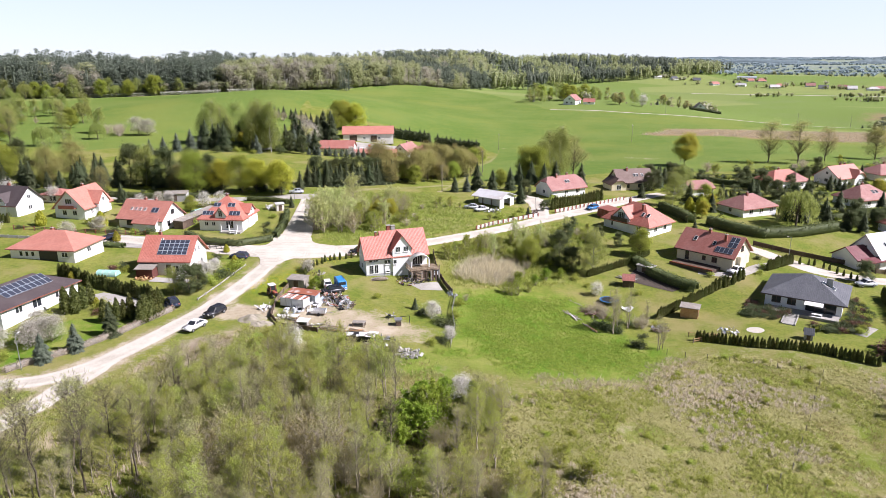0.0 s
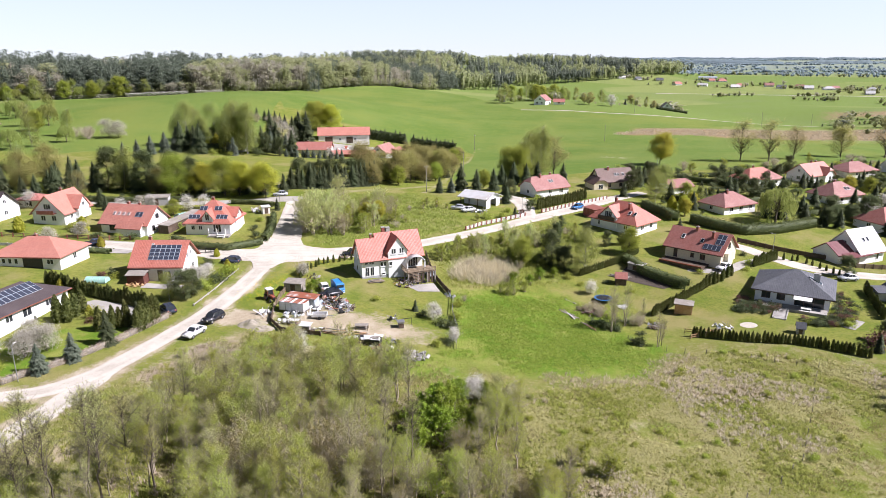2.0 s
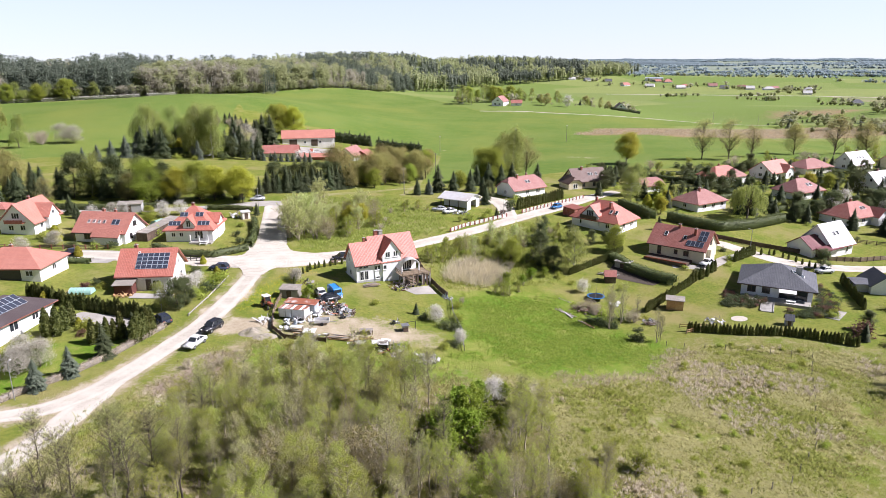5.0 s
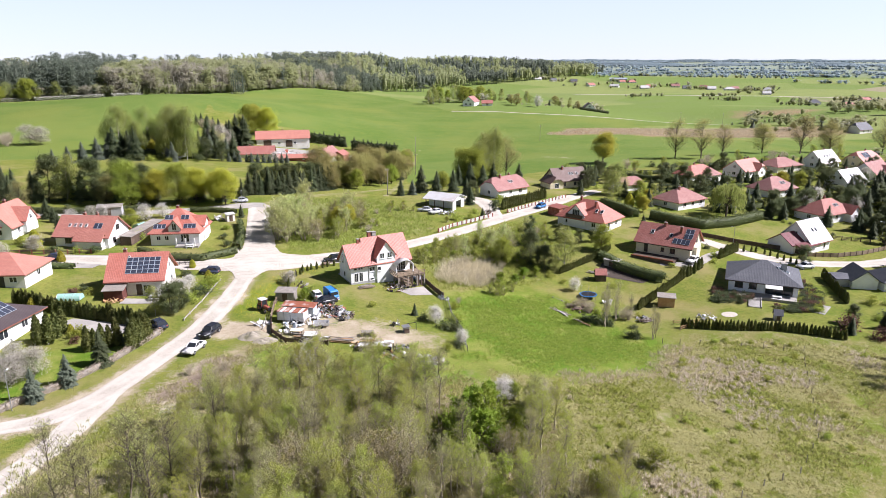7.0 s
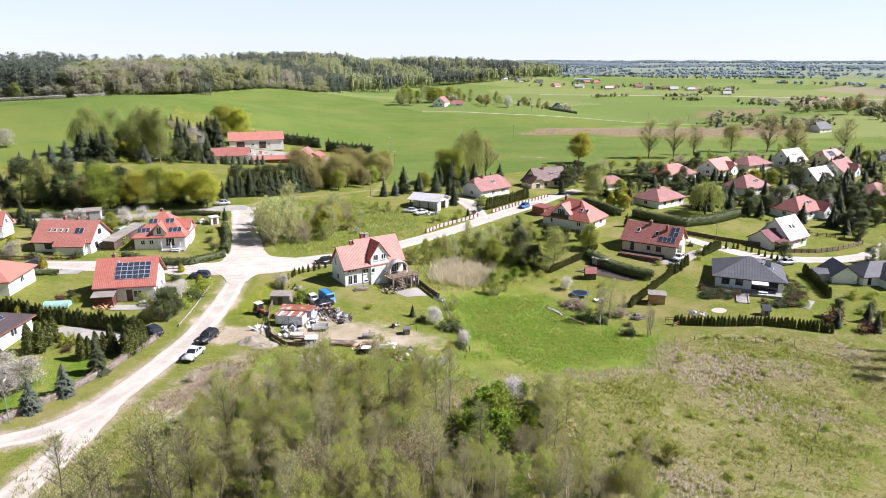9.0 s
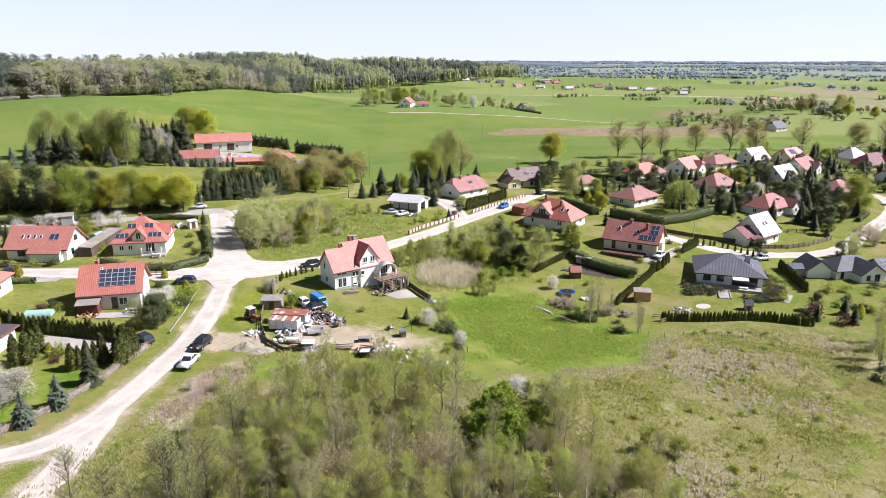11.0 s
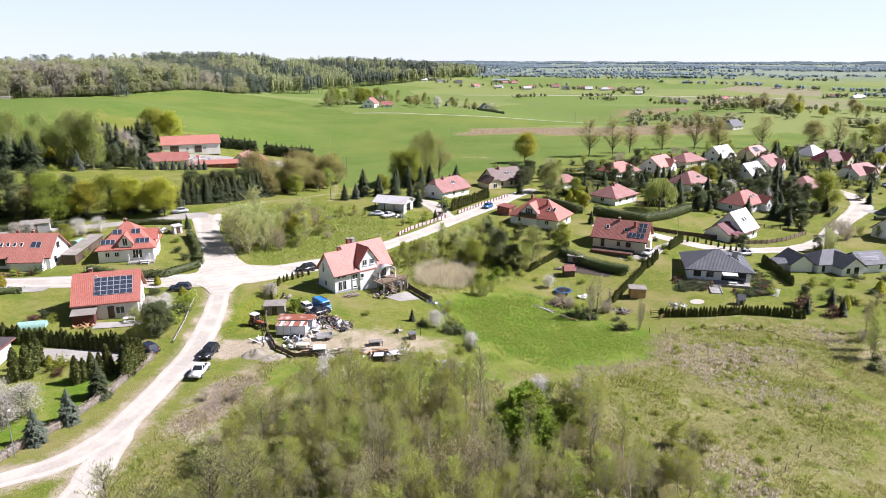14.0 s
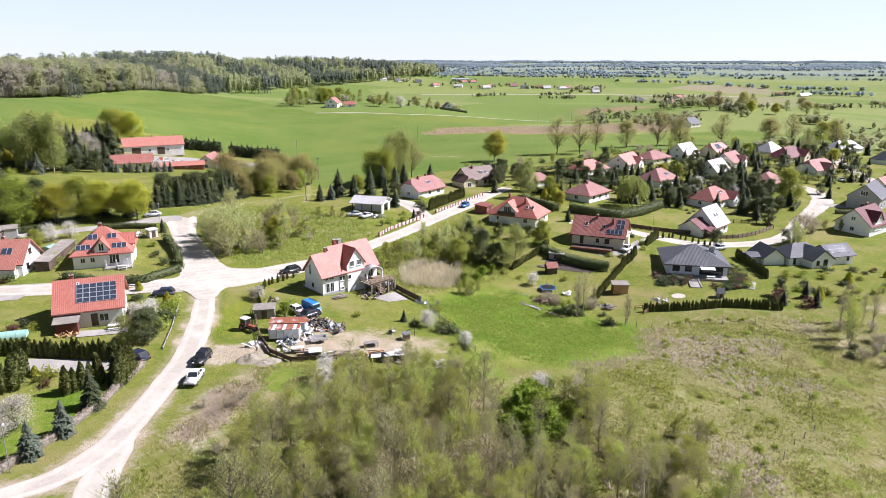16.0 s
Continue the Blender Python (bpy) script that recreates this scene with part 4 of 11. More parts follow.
# ---- houses ----
def main_house():
    w, d, e, r = 13.0, 7.6, 3.9, 8.1
    yaw = 13.5
    c = pose(0, 0, 0, 0, 0, yaw) @ Vector((w / 2, d / 2, 0))
    h = empty("house", pose(c.x, c.y, 0.0, 0, 0, yaw), "white rendered two-storey house with a red tiled gable roof", "house")
    # right block, with the higher ridge
    wr = 8.9
    mr = pose(w / 2 - wr / 2, 0, 0)
    wall_part(h, wr, d, e, r, "gable", M["white"], m=mr, z0=-1.5)
    v, f = roof_shape(wr, d, e, r, "gable", 0.45)
    roof_part(h, v, f, M["red_tile"], m=mr)
    # left block, a little lower
    wl = w - wr
    dl, rl = 6.24, e + 3.12 * (r - e) / (d / 2)
    ml = pose(-w / 2 + wl / 2, dl / 2 - d / 2, 0)
    wall_part(h, wl, dl, e, rl, "gable", M["white"], m=ml, z0=-1.5)
    v, f = roof_shape(wl, dl, e, rl, "gable", 0.45)
    v = [(x - (0 if x < 0 else 0.9), y, z) for x, y, z in v]
    roof_part(h, v, f, M["red_tile"], m=ml)
    # gabled bay on the front
    mg = pose(1.0, -1.9, 0, 0, 0, 90)
    wall_part(h, 4.5, 4.0, 5.3, 8.0, "gable", M["white"], m=mg, z0=-1.5)
    v, f = roof_shape(5.6, 4.0, 5.3, 8.0, "gable", 0.45)
    roof_part(h, [(x + 0.7, y, z) for x, y, z in v], f, M["red_tile"], m=mg)
    # curved canopy hood over the terrace doors
    bm = bmesh.new()
    n = 12
    for k in range(n):
        a0, a1 = math.pi * k / n, math.pi * (k + 1) / n
        for y0, y1 in ((-6.0, -3.7),):
            p = [(4.4 + 1.95 * math.cos(a), y, 2.6 + 1.25 * math.sin(a)) for a in (a0, a1) for y in (y0, y1)]
            q = [(4.4 + 1.83 * math.cos(a), y, 2.6 + 1.15 * math.sin(a)) for a in (a0, a1) for y in (y0, y1)]
            vs = [bm.verts.new(c) for c in p + q]
            for idx in ((0, 1, 3, 2), (4, 6, 7, 5), (0, 4, 5, 1), (2, 3, 7, 6), (0, 2, 6, 4), (1, 5, 7, 3)):
                bm.faces.new([vs[i] for i in idx])
    bmesh.ops.remove_doubles(bm, verts=bm.verts, dist=0.001)
    part("canopy", bm, M["trim"], h, "white arched terrace canopy", True)
    for x in (2.5, 6.3):
        part("canopy_post", boxes((x - 0.12, x + 0.12, -5.9, -5.66, 0.9, 2.65)), M["trim"], h)
    for face, u, z, ww, wh, bars in (("f", -5.6, 3.0, 0.8, 0.7, 0), ("f", -4.5, 3.0, 1.1, 0.7, 1), ("f", -2.0, 2.4, 1.3, 1.0, 1), ("f", -0.55 - 4.45 + 4.45, 2.4, 0.8, 0.9, 0), ("f", 4.4, 2.2, 2.2, 2.1, 3), ("f", -2.0, 0.35, 0.9, 0.5, 0), ("l", -0.4, 4.2, 0.7, 2.0, 0), ("l", 0.4, 1.2, 0.8, 1.1, 0)):
        window_part(h, wall_frame(w, d, face) @ pose(u, -0.008 if face != "f" or abs(u - 1) > 2.2 else -0.4, z), ww, wh, bars)
    for u in (-5.4, -4.4):
        dr = part("terrace_door", boxes((u - 0.45, u + 0.45, -d / 2 - 0.06, -d / 2 + 0.02, 0.1, 2.1)), M["trim"], h)
        part("pane", boxes((u - 0.33, u - 0.03, -d / 2 - 0.08, -d / 2 - 0.05, 0.3, 1.98), (u + 0.03, u + 0.33, -d / 2 - 0.08, -d / 2 - 0.05, 0.3, 1.98)), M["glass"], dr)
    for u in (-0.85, 0.85):
        window_part(h, mg @ wall_frame(4.5, 4.0, "l") @ pose(-u, -0.008, 4.95), 1.0, 1.15, 1)
    # chimneys
    for cx, cy, s, z0, z1, mt in ((-0.6, 0.5, 0.35, 6.6, 9.0, "brick"), (0.35, 0.4, 0.4, 6.6, 8.9, "stone"), (-3.6, -0.6, 0.2, 6.0, 8.1, "brick")):
        ch = part("chimney", boxes((cx - s, cx + s, cy - s, cy + s, z0, z1)), M[mt], h)
        part("chimney_cap", boxes((cx - s - 0.07, cx + s + 0.07, cy - s - 0.07, cy + s + 0.07, z1, z1 + 0.1)), M["stone"], ch)
    part("downpipe", boxes((-2.75, -2.65, -d / 2 - 0.1, -d / 2 - 0.01, -0.2, 3.5)), M["metal"], h)
    part("gutter", boxes((-w / 2 - 0.6, -1.4, -d / 2 - 0.62, -d / 2 - 0.5, 3.2, 3.34)), M["dark_trim"], h)
    part("plinth", boxes((-w / 2 - 0.05, w / 2 + 0.05, -d / 2 - 0.05, d / 2 + 0.05, -1.5, 0.12)), M["grey_render"], h)
    # raised timber deck with stairs and junk-laden rail
    dk = empty("terrace_deck", pose(c.x, c.y, 0.0, 0, 0, yaw), "weathered raised timber terrace with railing and stairs", "deck")
    for k in range(22):
        part("deck_board", boxes((1.7, 7.9, -8.1 + k * 0.195 - 0.0, -8.1 + k * 0.195 + 0.17, 0.98, 1.04)), M["wood"], dk)
    for x in (1.9, 4.0, 6.0, 7.7):
        for y in (-8.0, -5.9):
            part("post", boxes((x - 0.13, x + 0.13, y - 0.13, y + 0.13, -1.8, 0.98)), M["grey_wood"], dk)
    # dark boards added to give the shade beneath the deck
    for x in (2.2, 2.75, 4.4, 5.0, 6.4, 7.1):
        part("skirt_board", boxes((x - 0.2, x + 0.2, -7.95, -7.9, -1.6, 0.95)), M["dark_wood"], dk)
    for x in (1.75, 2.9, 4.0, 5.2, 6.4, 7.8):
        part("baluster", boxes((x - 0.05, x + 0.05, -8.1, -8.0, 1.04, 1.95)), M["wood"], dk)
    for z in (1.3, 1.6, 1.9):
        part("rail", boxes((1.7, 7.85, -8.13, -8.04, z, z + 0.13)), M["wood"], dk)
        part("rail", boxes((1.66, 1.75, -8.1, -4.2, z, z + 0.13)), M["wood"], dk)
    for k in range(6):
        part("step", boxes((2.6, 3.9, -8.3 - 0.28 * k - 0.28, -8.3 - 0.28 * k, 0.85 - 0.22 * k, 0.9 - 0.22 * k)), M["wood"], dk)
    return h


main_house()


def solar_house():
    w, d, e, r = 9.6, 8.6, 3.3, 7.0
    h = house(-38.7, 4.6, -9, w, d, e, r, "gable", "pale", "red_tile", "pale house with an orange-red roof carrying solar panels", windows=[("f", 2.0, 1.3, 1.4, 1.3), ("r", -2.2, 1.4, 0.9, 1.2), ("r", 1.6, 1.4, 1.1, 1.2), ("r", -0.9, 4.2, 0.8, 1.1), ("r", 0.9, 4.2, 0.8, 1.1)], chimneys=[(-2.6, 0.5, 0.5)], doors=[("f", 0.6, 1.0, 2.1)])
    sm = slope_frame(w, d, e, r)
    solar_panels(h, sm @ pose(1.15, 0.95, 0), 6, 4, 0.96, 0.85)
    roof_window(h, sm @ pose(-1.6, 4.6, 0.02), 0.4, 0.5)
    # lean-to with a pale sheet roof on the garden side
    m = pose(-3.2, -d / 2 - 1.3, 0)
    part("lean_to_wall", boxes((-1.6, 1.6, -1.2, 1.2, -0.6, 1.75), m=m), M["maroon_board"], h, "brick-red boarded lean-to")
    bm = boxes((-1.9, 1.9, -1.5, 1.3, 0, 0.08))
    bm.transform(m @ pose(0, 0, 2.1, 10))
    part("lean_to_roof", bm, M["grey_wood"], h)
    return h


solar_house()
h = house(-64.3, 12.0, -13, 14.0, 9.6, 2.75, 5.3, "hip", "pale", "coral_tile", "low pale bungalow with a coral hip roof", windows=[("f", -4.6, 1.4, 0.8, 1.1, 0), ("f", -3.3, 1.4, 0.8, 1.1, 0), ("f", -2.0, 1.4, 0.8, 1.1, 0), ("f", 5.0, 1.4, 1.4, 1.1), ("r", 0, 1.4, 1.2, 1.2)], chimneys=[(-0.8, 0.3, 0.3)])
# black box on the wall stands in for a shaded terrace recess
part("terrace_opening", boxes((-0.6, 3.4, -4.86, -4.0, 0.0, 2.3)), M["black"], h)
h = house(-59.5, -14.5, 67, 15.5, 9.4, 2.7, 4.9, "hip", "white", "dark_tile", "white bungalow with a dark brown roof and solar panels", windows=[("f", -4.5, 1.4, 1.4, 1.2), ("f", -1.0, 1.3, 1.8, 1.5), ("f", 3.5, 1.4, 1.4, 1.2)])
solar_panels(h, slope_frame(15.5, 9.4, 2.7, 4.9) @ pose(-0.5, 1.6, 0), 9, 2, 1.0, 1.4)
h = house(-53.8, 40.2, -22, 12.6, 8.4, 2.8, 6.4, "gable", "white", "coral_tile", "white house with a brick-red roof, skylights and solar panels", windows=[("f", -3.2, 1.4, 1.6, 1.2), ("r", 0, 3.9, 1.2, 1.1), ("r", -1.8, 1.3, 1.0, 1.2)], chimneys=[(-1.4, 0.4, 0.5), (1.6, 0.4, 0.4)], doors=[("f", 4.2, 2.2, 2.0)], trim="dark_trim")
sm = slope_frame(12.6, 8.4, 2.8, 6.4)
for u in (-3.6, -2.3, -1.0, 0.3):
    roof_window(h, sm @ pose(u, 2.6, 0.02), 0.62, 0.95)
solar_panels(h, sm @ pose(3.2, 1.8, 0), 2, 1, 0.95, 1.5)
wing(h, pose(2.4, -4.6, 0), 6.2, 2.4, 2.2, 3.3, "gable", "white", "coral_tile")
h = house(-34.4, 38.0, -11, 10.8, 10.4, 3.2, 7.4, "hip", "white", "red_tile", "white villa with a red pyramid roof, dormers and solar panels", windows=[("f", -3.6, 1.6, 0.9, 1.0), ("f", -1.8, 1.6, 0.9, 1.0), ("f", 2.2, 1.5, 2.0, 1.9, 2), ("r", -1, 1.6, 1.0, 1.1), ("r", 2, 1.6, 1.0, 1.1)], chimneys=[(-0.6, 1.4, 0.3)], hip=0.95)
dormer(h, 0.1, -5.3, -1.2, 4.2, 5.9, 2.6, "white", "red_tile", [(0, 4.2, 1.0, 1.6)])
wing(h, pose(4.3, 0.5, 0), 2.8, 4.0, 4.0, 5.6, "gable", "white", "red_tile", windows=[("r", 0, 4.3, 1.0, 1.1)])
sm = slope_frame(10.8, 10.4, 3.2, 7.4)
solar_panels(h, sm @ pose(-3.4, 0.7, 0), 3, 1, 0.9, 1.3)
solar_panels(h, sm @ pose(3.3, 0.7, 0), 3, 1, 0.9, 1.3)
solar_panels(h, sm @ pose(-1.7, 3.3, 0), 2, 1, 0.9, 1.3)
solar_panels(h, sm @ pose(1.9, 3.3, 0), 2, 1, 0.9, 1.3)
for x in (-1.4, 0.6, 2.6):
    part("terrace_column", boxes((2.2 + x - 0.12, 2.2 + x + 0.12, -7.3, -7.06, -0.3, 1.9)), M["trim"], h)
part("terrace_slab", boxes((0.4, 5.6, -7.4, -5.2, -0.5, 0.12)), M["paving"], h)
h = house(-74.0, 50.5, 76, 11.0, 8.2, 3.0, 7.2, "gable", "white", "coral_tile", "white gabled house with a coral tile roof and balcony", windows=[("l", -1.4, 1.4, 1.2, 1.3), ("l", 1.4, 1.4, 1.2, 1.3), ("l", 0, 4.3, 1.8, 1.4, 2), ("f", -2.5, 1.4, 1.0, 1.2)], chimneys=[(1.0, 0.3, 0.5)])
dormer(h, 1.0, -5.2, -0.6, 3.6, 6.2, 4.4, "white", "coral_tile", [(0, 3.9, 1.0, 1.1)])
part("balcony", boxes((-5.5 - 1.2, -5.5, -2.2, 2.2, 2.6, 2.75), (-6.7, -6.64, -2.2, 2.2, 2.75, 3.5)), M["brick"], h)
h = house(-93.0, 52.0, -20, 13.0, 8.6, 3.0, 6.8, "gable", "white", "dark_tile", "white house with a grey-brown tile roof and dormer", windows=[("f", 3, 1.4, 1.4, 1.2), ("f", -2, 1.4, 1.4, 1.2), ("r", 0, 1.4, 1.1, 1.1), ("r", 0, 4.2, 1.0, 1.0)], chimneys=[(0.6, 0.3, 0.6)])
dormer(h, 2.6, -4.8, -0.8, 3.8, 5.6, 2.4, "white", "dark_tile", [(0, 3.9, 0.9, 1.0)])
# dark bungalow of the big garden
w, d, e, r = 13.2, 12.4, 2.75, 5.6
h = house(87.1, -13.6, -40, w, d, e, r, "hip", "white", "grey_tile", "white bungalow with a graphite hip roof and garden stairs", windows=[("f", -4.6, 1.4, 1.6, 1.4), ("f", -1.9, 1.4, 1.5, 1.4), ("r", -2.5, 1.4, 1.3, 1.3), ("r", 2.5, 1.4, 1.3, 1.3)], chimneys=[], hip=1.0, over=0.8, trim="dark_trim")
part("terrace_glazing", boxes((0.6, 5.6, -d / 2 - 0.05, -d / 2 + 0.02, 0.05, 2.35)), M["glass"], h)
for x in (0.6, 2.2, 3.9, 5.6):
    part("glazing_bar", boxes((x - 0.06, x + 0.06, -d / 2 - 0.09, -d / 2 - 0.05, 0.05, 2.4)), M["dark_trim"], h)
bm = boxes((0.4, 3.6, -2.4, 0, 0, 0.06))
bm.transform(pose(0, -d / 2 - 0.1, 2.3, 9))
part("awning", bm, M["canvas_white"], h, "white fabric awning")
ch = part("chimney", boxes((3.2, 4.3, -1.6, -1.0, 3.6, 5.5)), M["grey_render"], h)
part("chimney_cap", boxes((3.1, 4.4, -1.7, -0.9, 5.5, 5.62)), M["stone"], ch)
roof_window(h, pose(0, 0, 0, 0, 0, 90) @ pose(0, -w / 2, e, 24.5) @ pose(-1.5, 3.2, 0.02), 1.6, 2.6)
part("terrace_slab", boxes((-6.4, 6.4, -d / 2 - 3.0, -d / 2 - 0.1, -1.6, 0.0)), M["paving"], h)
base = standing(87.1, -13.6, -40)
for k in range(13):
    y = -d / 2 - 3.1 - 0.36 * k
    q = base @ Vector((-1.3, y, 0))
    z = ground_z(q.x, q.y) - base.translation.z
    part("step", boxes((-2.3, -0.3, y - 0.32, y, z - 0.4, max(z + 0.14, -0.02 - 0.13 * k))), M["stone"], h, "pale stone step")
    for s in (-1.14, 1.14):
        part("stair_wall", boxes((-1.3 + s - 0.1, -1.3 + s + 0.1, y - 0.36, y, z - 0.4, max(z + 0.3, 0.12 - 0.13 * k))), M["stone"], h)
# cream house with an extended red roof
w, d, e, r = 13.0, 9.0, 3.0, 6.6
h = house(79.3, 9.6, -52, w, d, e, r, "gable", "cream", "brick_tile", "cream house with a long brick-red roof and solar panels", windows=[("f", -4.0, 1.3, 0.9, 2.0, 0), ("f", 0.0, 1.4, 0.8, 1.0, 0), ("f", 2.4, 1.4, 1.2, 1.2), ("r", -2.0, 1.4, 1.1, 1.4), ("r", 1.6, 1.4, 1.6, 1.4), ("r", 0, 4.0, 1.4, 1.3)], chimneys=[(-1.0, -0.3, 0.5), (3.2, -1.4, 0.2)], trim="dark_trim")
sm = slope_frame(w, d, e, r)
solar_panels(h, sm @ pose(4.0, 0.4, 0), 4, 1, 0.95, 1.5)
solar_panels(h, sm @ pose(5.2, 2.2, 0), 2, 2, 0.95, 1.45)
roof_window(h, sm @ pose(-3.4, 3.0, 0.02), 0.8, 1.3)
roof_window(h, sm @ pose(1.2, 2.6, 0.02), 0.7, 1.2)
part("terrace", boxes((-6.0, 4.0, -d / 2 - 4.2, -d / 2 - 0.05, -2.6, 0.05)), M["dark_wood"], h, "dark timber terrace")
part("terrace_rail", boxes((-6.0, 4.0, -d / 2 - 4.25, -d / 2 - 4.1, 0.05, 0.28)), M["faded_red"], h)
part("bay", boxes((5.2, 7.4, -2.6, 0.6, -1.2, 2.6)), M["cream"], h)
# villa with a half-hipped roof and an inset balcony
w, d, e, r = 14.0, 10.0, 3.0, 7.0
h = house(71.0, 34.3, -58, w, d, e, r, "hip", "white", "red_tile", "white villa with an orange-red hip roof and dark balcony", windows=[("f", -4, 1.4, 1.2, 1.2), ("f", -1.5, 1.4, 1.2, 1.2), ("l", -2.5, 1.4, 1.0, 1.2), ("f", 4, 1.4, 1.2, 1.2), ("r", -2, 1.4, 1.3, 1.3), ("r", 2, 1.4, 1.3, 1.3)], chimneys=[(2.6, -1.6, 0.0), (-3, 0.4, 0.5)], over=0.7)
dormer(h, -1.2, -5.4, -0.6, 4.0, 6.4, 5.0, "white", "red_tile", [(0, 4.2, 2.2, 1.6, 3)])
part("balcony", boxes((-3.8, 1.4, -6.4, -5.0, 2.75, 2.95), (-3.8, 1.4, -6.4, -6.32, 2.95, 3.75)), M["dark_wood"], h, "dark timber balcony")
sm = slope_frame(w, d, e, r)
for u in (3.6, 5.2):
    roof_window(h, sm @ pose(u, 2.8, 0.02))
# hip-roofed bungalow behind the long hedge
h = house(110.6, 50.2, -24 + 42, 13.0, 9.5, 2.7, 5.6, "hip", "white", "pink_tile", "white bungalow with a faded red hip roof", windows=[("f", -3.5, 1.4, 1.4, 1.2), ("f", 0.5, 1.4, 1.4, 1.2), ("f", 4.5, 1.4, 1.2, 1.2), ("l", 0, 1.4, 1.2, 1.2)], chimneys=[(-1.2, -0.6, 0.6)])
h = house(61.8, 75.5, 22, 13.2, 8.4, 2.8, 6.0, "half", "white", "pink_tile", "white house with a faded red half-hip roof", windows=[("f", 3.5, 1.4, 1.6, 1.3, 2), ("f", -1.0, 1.4, 1.2, 1.2), ("l", 0, 1.4, 1.1, 1.1)], chimneys=[(-2.4, -0.5, 0.6), (2.4, 0.4, 0.5)])
for u in (0.2, 1.2):
    roof_window(h, slope_frame(13.2, 8.4, 2.8, 6.0) @ pose(u, 2.6, 0.02))
h = house(88.5, 84.5, 4, 12.0, 8.6, 2.9, 6.4, "gable", "cream", "brown_tile", "cream house with a brown gable roof and arched porch", windows=[("f", -2.8, 1.4, 1.0, 1.3), ("f", 1.2, 1.4, 1.0, 1.2), ("f", 3.4, 1.4, 1.0, 1.2)], chimneys=[(-2.0, -0.6, 0.5)], trim="dark_trim")
wing(h, pose(-6.6, -2.0, 0, 0, 0, 90), 7.0, 5.0, 2.4, 4.2, "half", "cream", "brown_tile", windows=[("l", 0, 1.2, 1.6, 1.6)])
for u in (0.0, 1.0, 2.8):
    roof_window(h, slope_frame(12, 8.6, 2.9, 6.4) @ pose(u, 2.6, 0.02))
# open white workshop with a sheet roof
def workshop():
    h = empty("workshop", standing(37.6, 62.0, -44), "white workshop with a pale sheet roof and open carport side", "garage")
    part("back_wall", boxes((-4.6, 4.6, 3.6, 3.8, -0.6, 3.0)), M["white"], h)
    part("inner_wall", boxes((-4.6, 4.4, -1.4, -1.2, -0.6, 3.2)), M["white"], h)
    part("side_wall", boxes((-4.6, -4.4, -1.2, 3.6, -0.6, 3.0)), M["white"], h)
    part("gable_wall", boxes((4.4, 4.6, -3.8, -1.6, -0.6, 2.7), (4.4, 4.6, 1.8, 3.6, -0.6, 2.7), (4.4, 4.6, -3.8, 3.6, 2.3, 3.1), (4.4, 4.6, -2.0, 2.0, 3.1, 3.6)), M["white"], h)
    for x in (-4.4, -1.5, 1.5):
        part("post", boxes((x - 0.1, x + 0.1, -3.7, -3.5, -0.6, 2.5)), M["dark_wood"], h)
    v, f = roof_shape(9.4, 7.8, 2.9, 4.2, "gable", 0.5)
    roof_part(h, v, f, M["steel_roof"])
    return h


workshop()
# the white-roofed house in the bend of the lane
h = house(119.4, 8.6, 15, 8.6, 8.6, 2.9, 7.4, "gable", "white", "steel_roof", "white gabled house with a very pale sheet roof", windows=[("f", 2.0, 1.4, 0.9, 2.0, 0), ("l", 0, 4.2, 1.1, 1.2), ("r", 0, 4.2, 1.1, 1.2)], chimneys=[])
for u in (-1.0, 0.4):
    roof_window(h, slope_frame(8.6, 8.6, 2.9, 7.4) @ pose(u, 3.0, 0.02))
wing(h, pose(-6.6, 0.5, 0), 6.4, 6.6, 2.6, 4.8, "gable", "white", "maroon_tile", windows=[("f", -0.6, 1.1, 2.4, 2.0, 0)])
roof_part(h, [(-9.6, -5.2, 2.2), (-1.0, -5.2, 2.2), (-1.0, -3.4, 2.9), (-9.6, -3.4, 2.9)], [(0, 1, 2, 3)], M["maroon_tile"], name="porch_roof")
h = house(146.6, 29.6, 12, 14.0, 9.4, 2.8, 6.0, "hip", "white", "brick_tile", "white house with a dark brick-red hip roof", windows=[("f", -4, 1.4, 1.2, 1.2), ("f", -1, 1.4, 1.4, 1.2), ("f", 4.5, 1.4, 1.2, 1.2), ("l", 0, 1.4, 1.2, 1.2)], chimneys=[(0.0, 0.6, 0.6)])
wing(h, pose(5.0, -4.6, 0, 0, 0, 90), 4.0, 4.6, 2.6, 4.6, "gable", "white", "brick_tile", windows=[("l", 0, 1.3, 1.2, 1.2)])
for u in (0.6, 1.8):
    roof_window(h, slope_frame(14, 9.4, 2.8, 6.0) @ pose(u, 2.8, 0.02))
h = house(155.0, 60.6, 14, 13.4, 9.6, 2.8, 6.2, "hip", "white", "pink_tile", "white house with a pale red hip roof and veranda", windows=[("f", -3, 1.4, 1.4, 1.2), ("f", 1, 1.4, 1.4, 1.2), ("l", 0, 1.4, 1.2, 1.2)], chimneys=[(-0.6, 0.4, 0.5)])
for u in (0.6, 2.0):
    roof_window(h, slope_frame(13.4, 9.6, 2.8, 6.2) @ pose(u, 2.6, 0.02), 0.9, 1.4)
h = house(145.0, 88.6, 14, 15.0, 8.6, 2.9, 5.8, "hip", "white", "red_tile", "white house with a bright red hip roof and solar panels", windows=[("f", -4, 1.4, 1.2, 1.2), ("f", 3, 1.4, 1.4, 1.2), ("l", 0, 1.4, 1.0, 1.2)], chimneys=[(-1, 0.5, 0.5)])
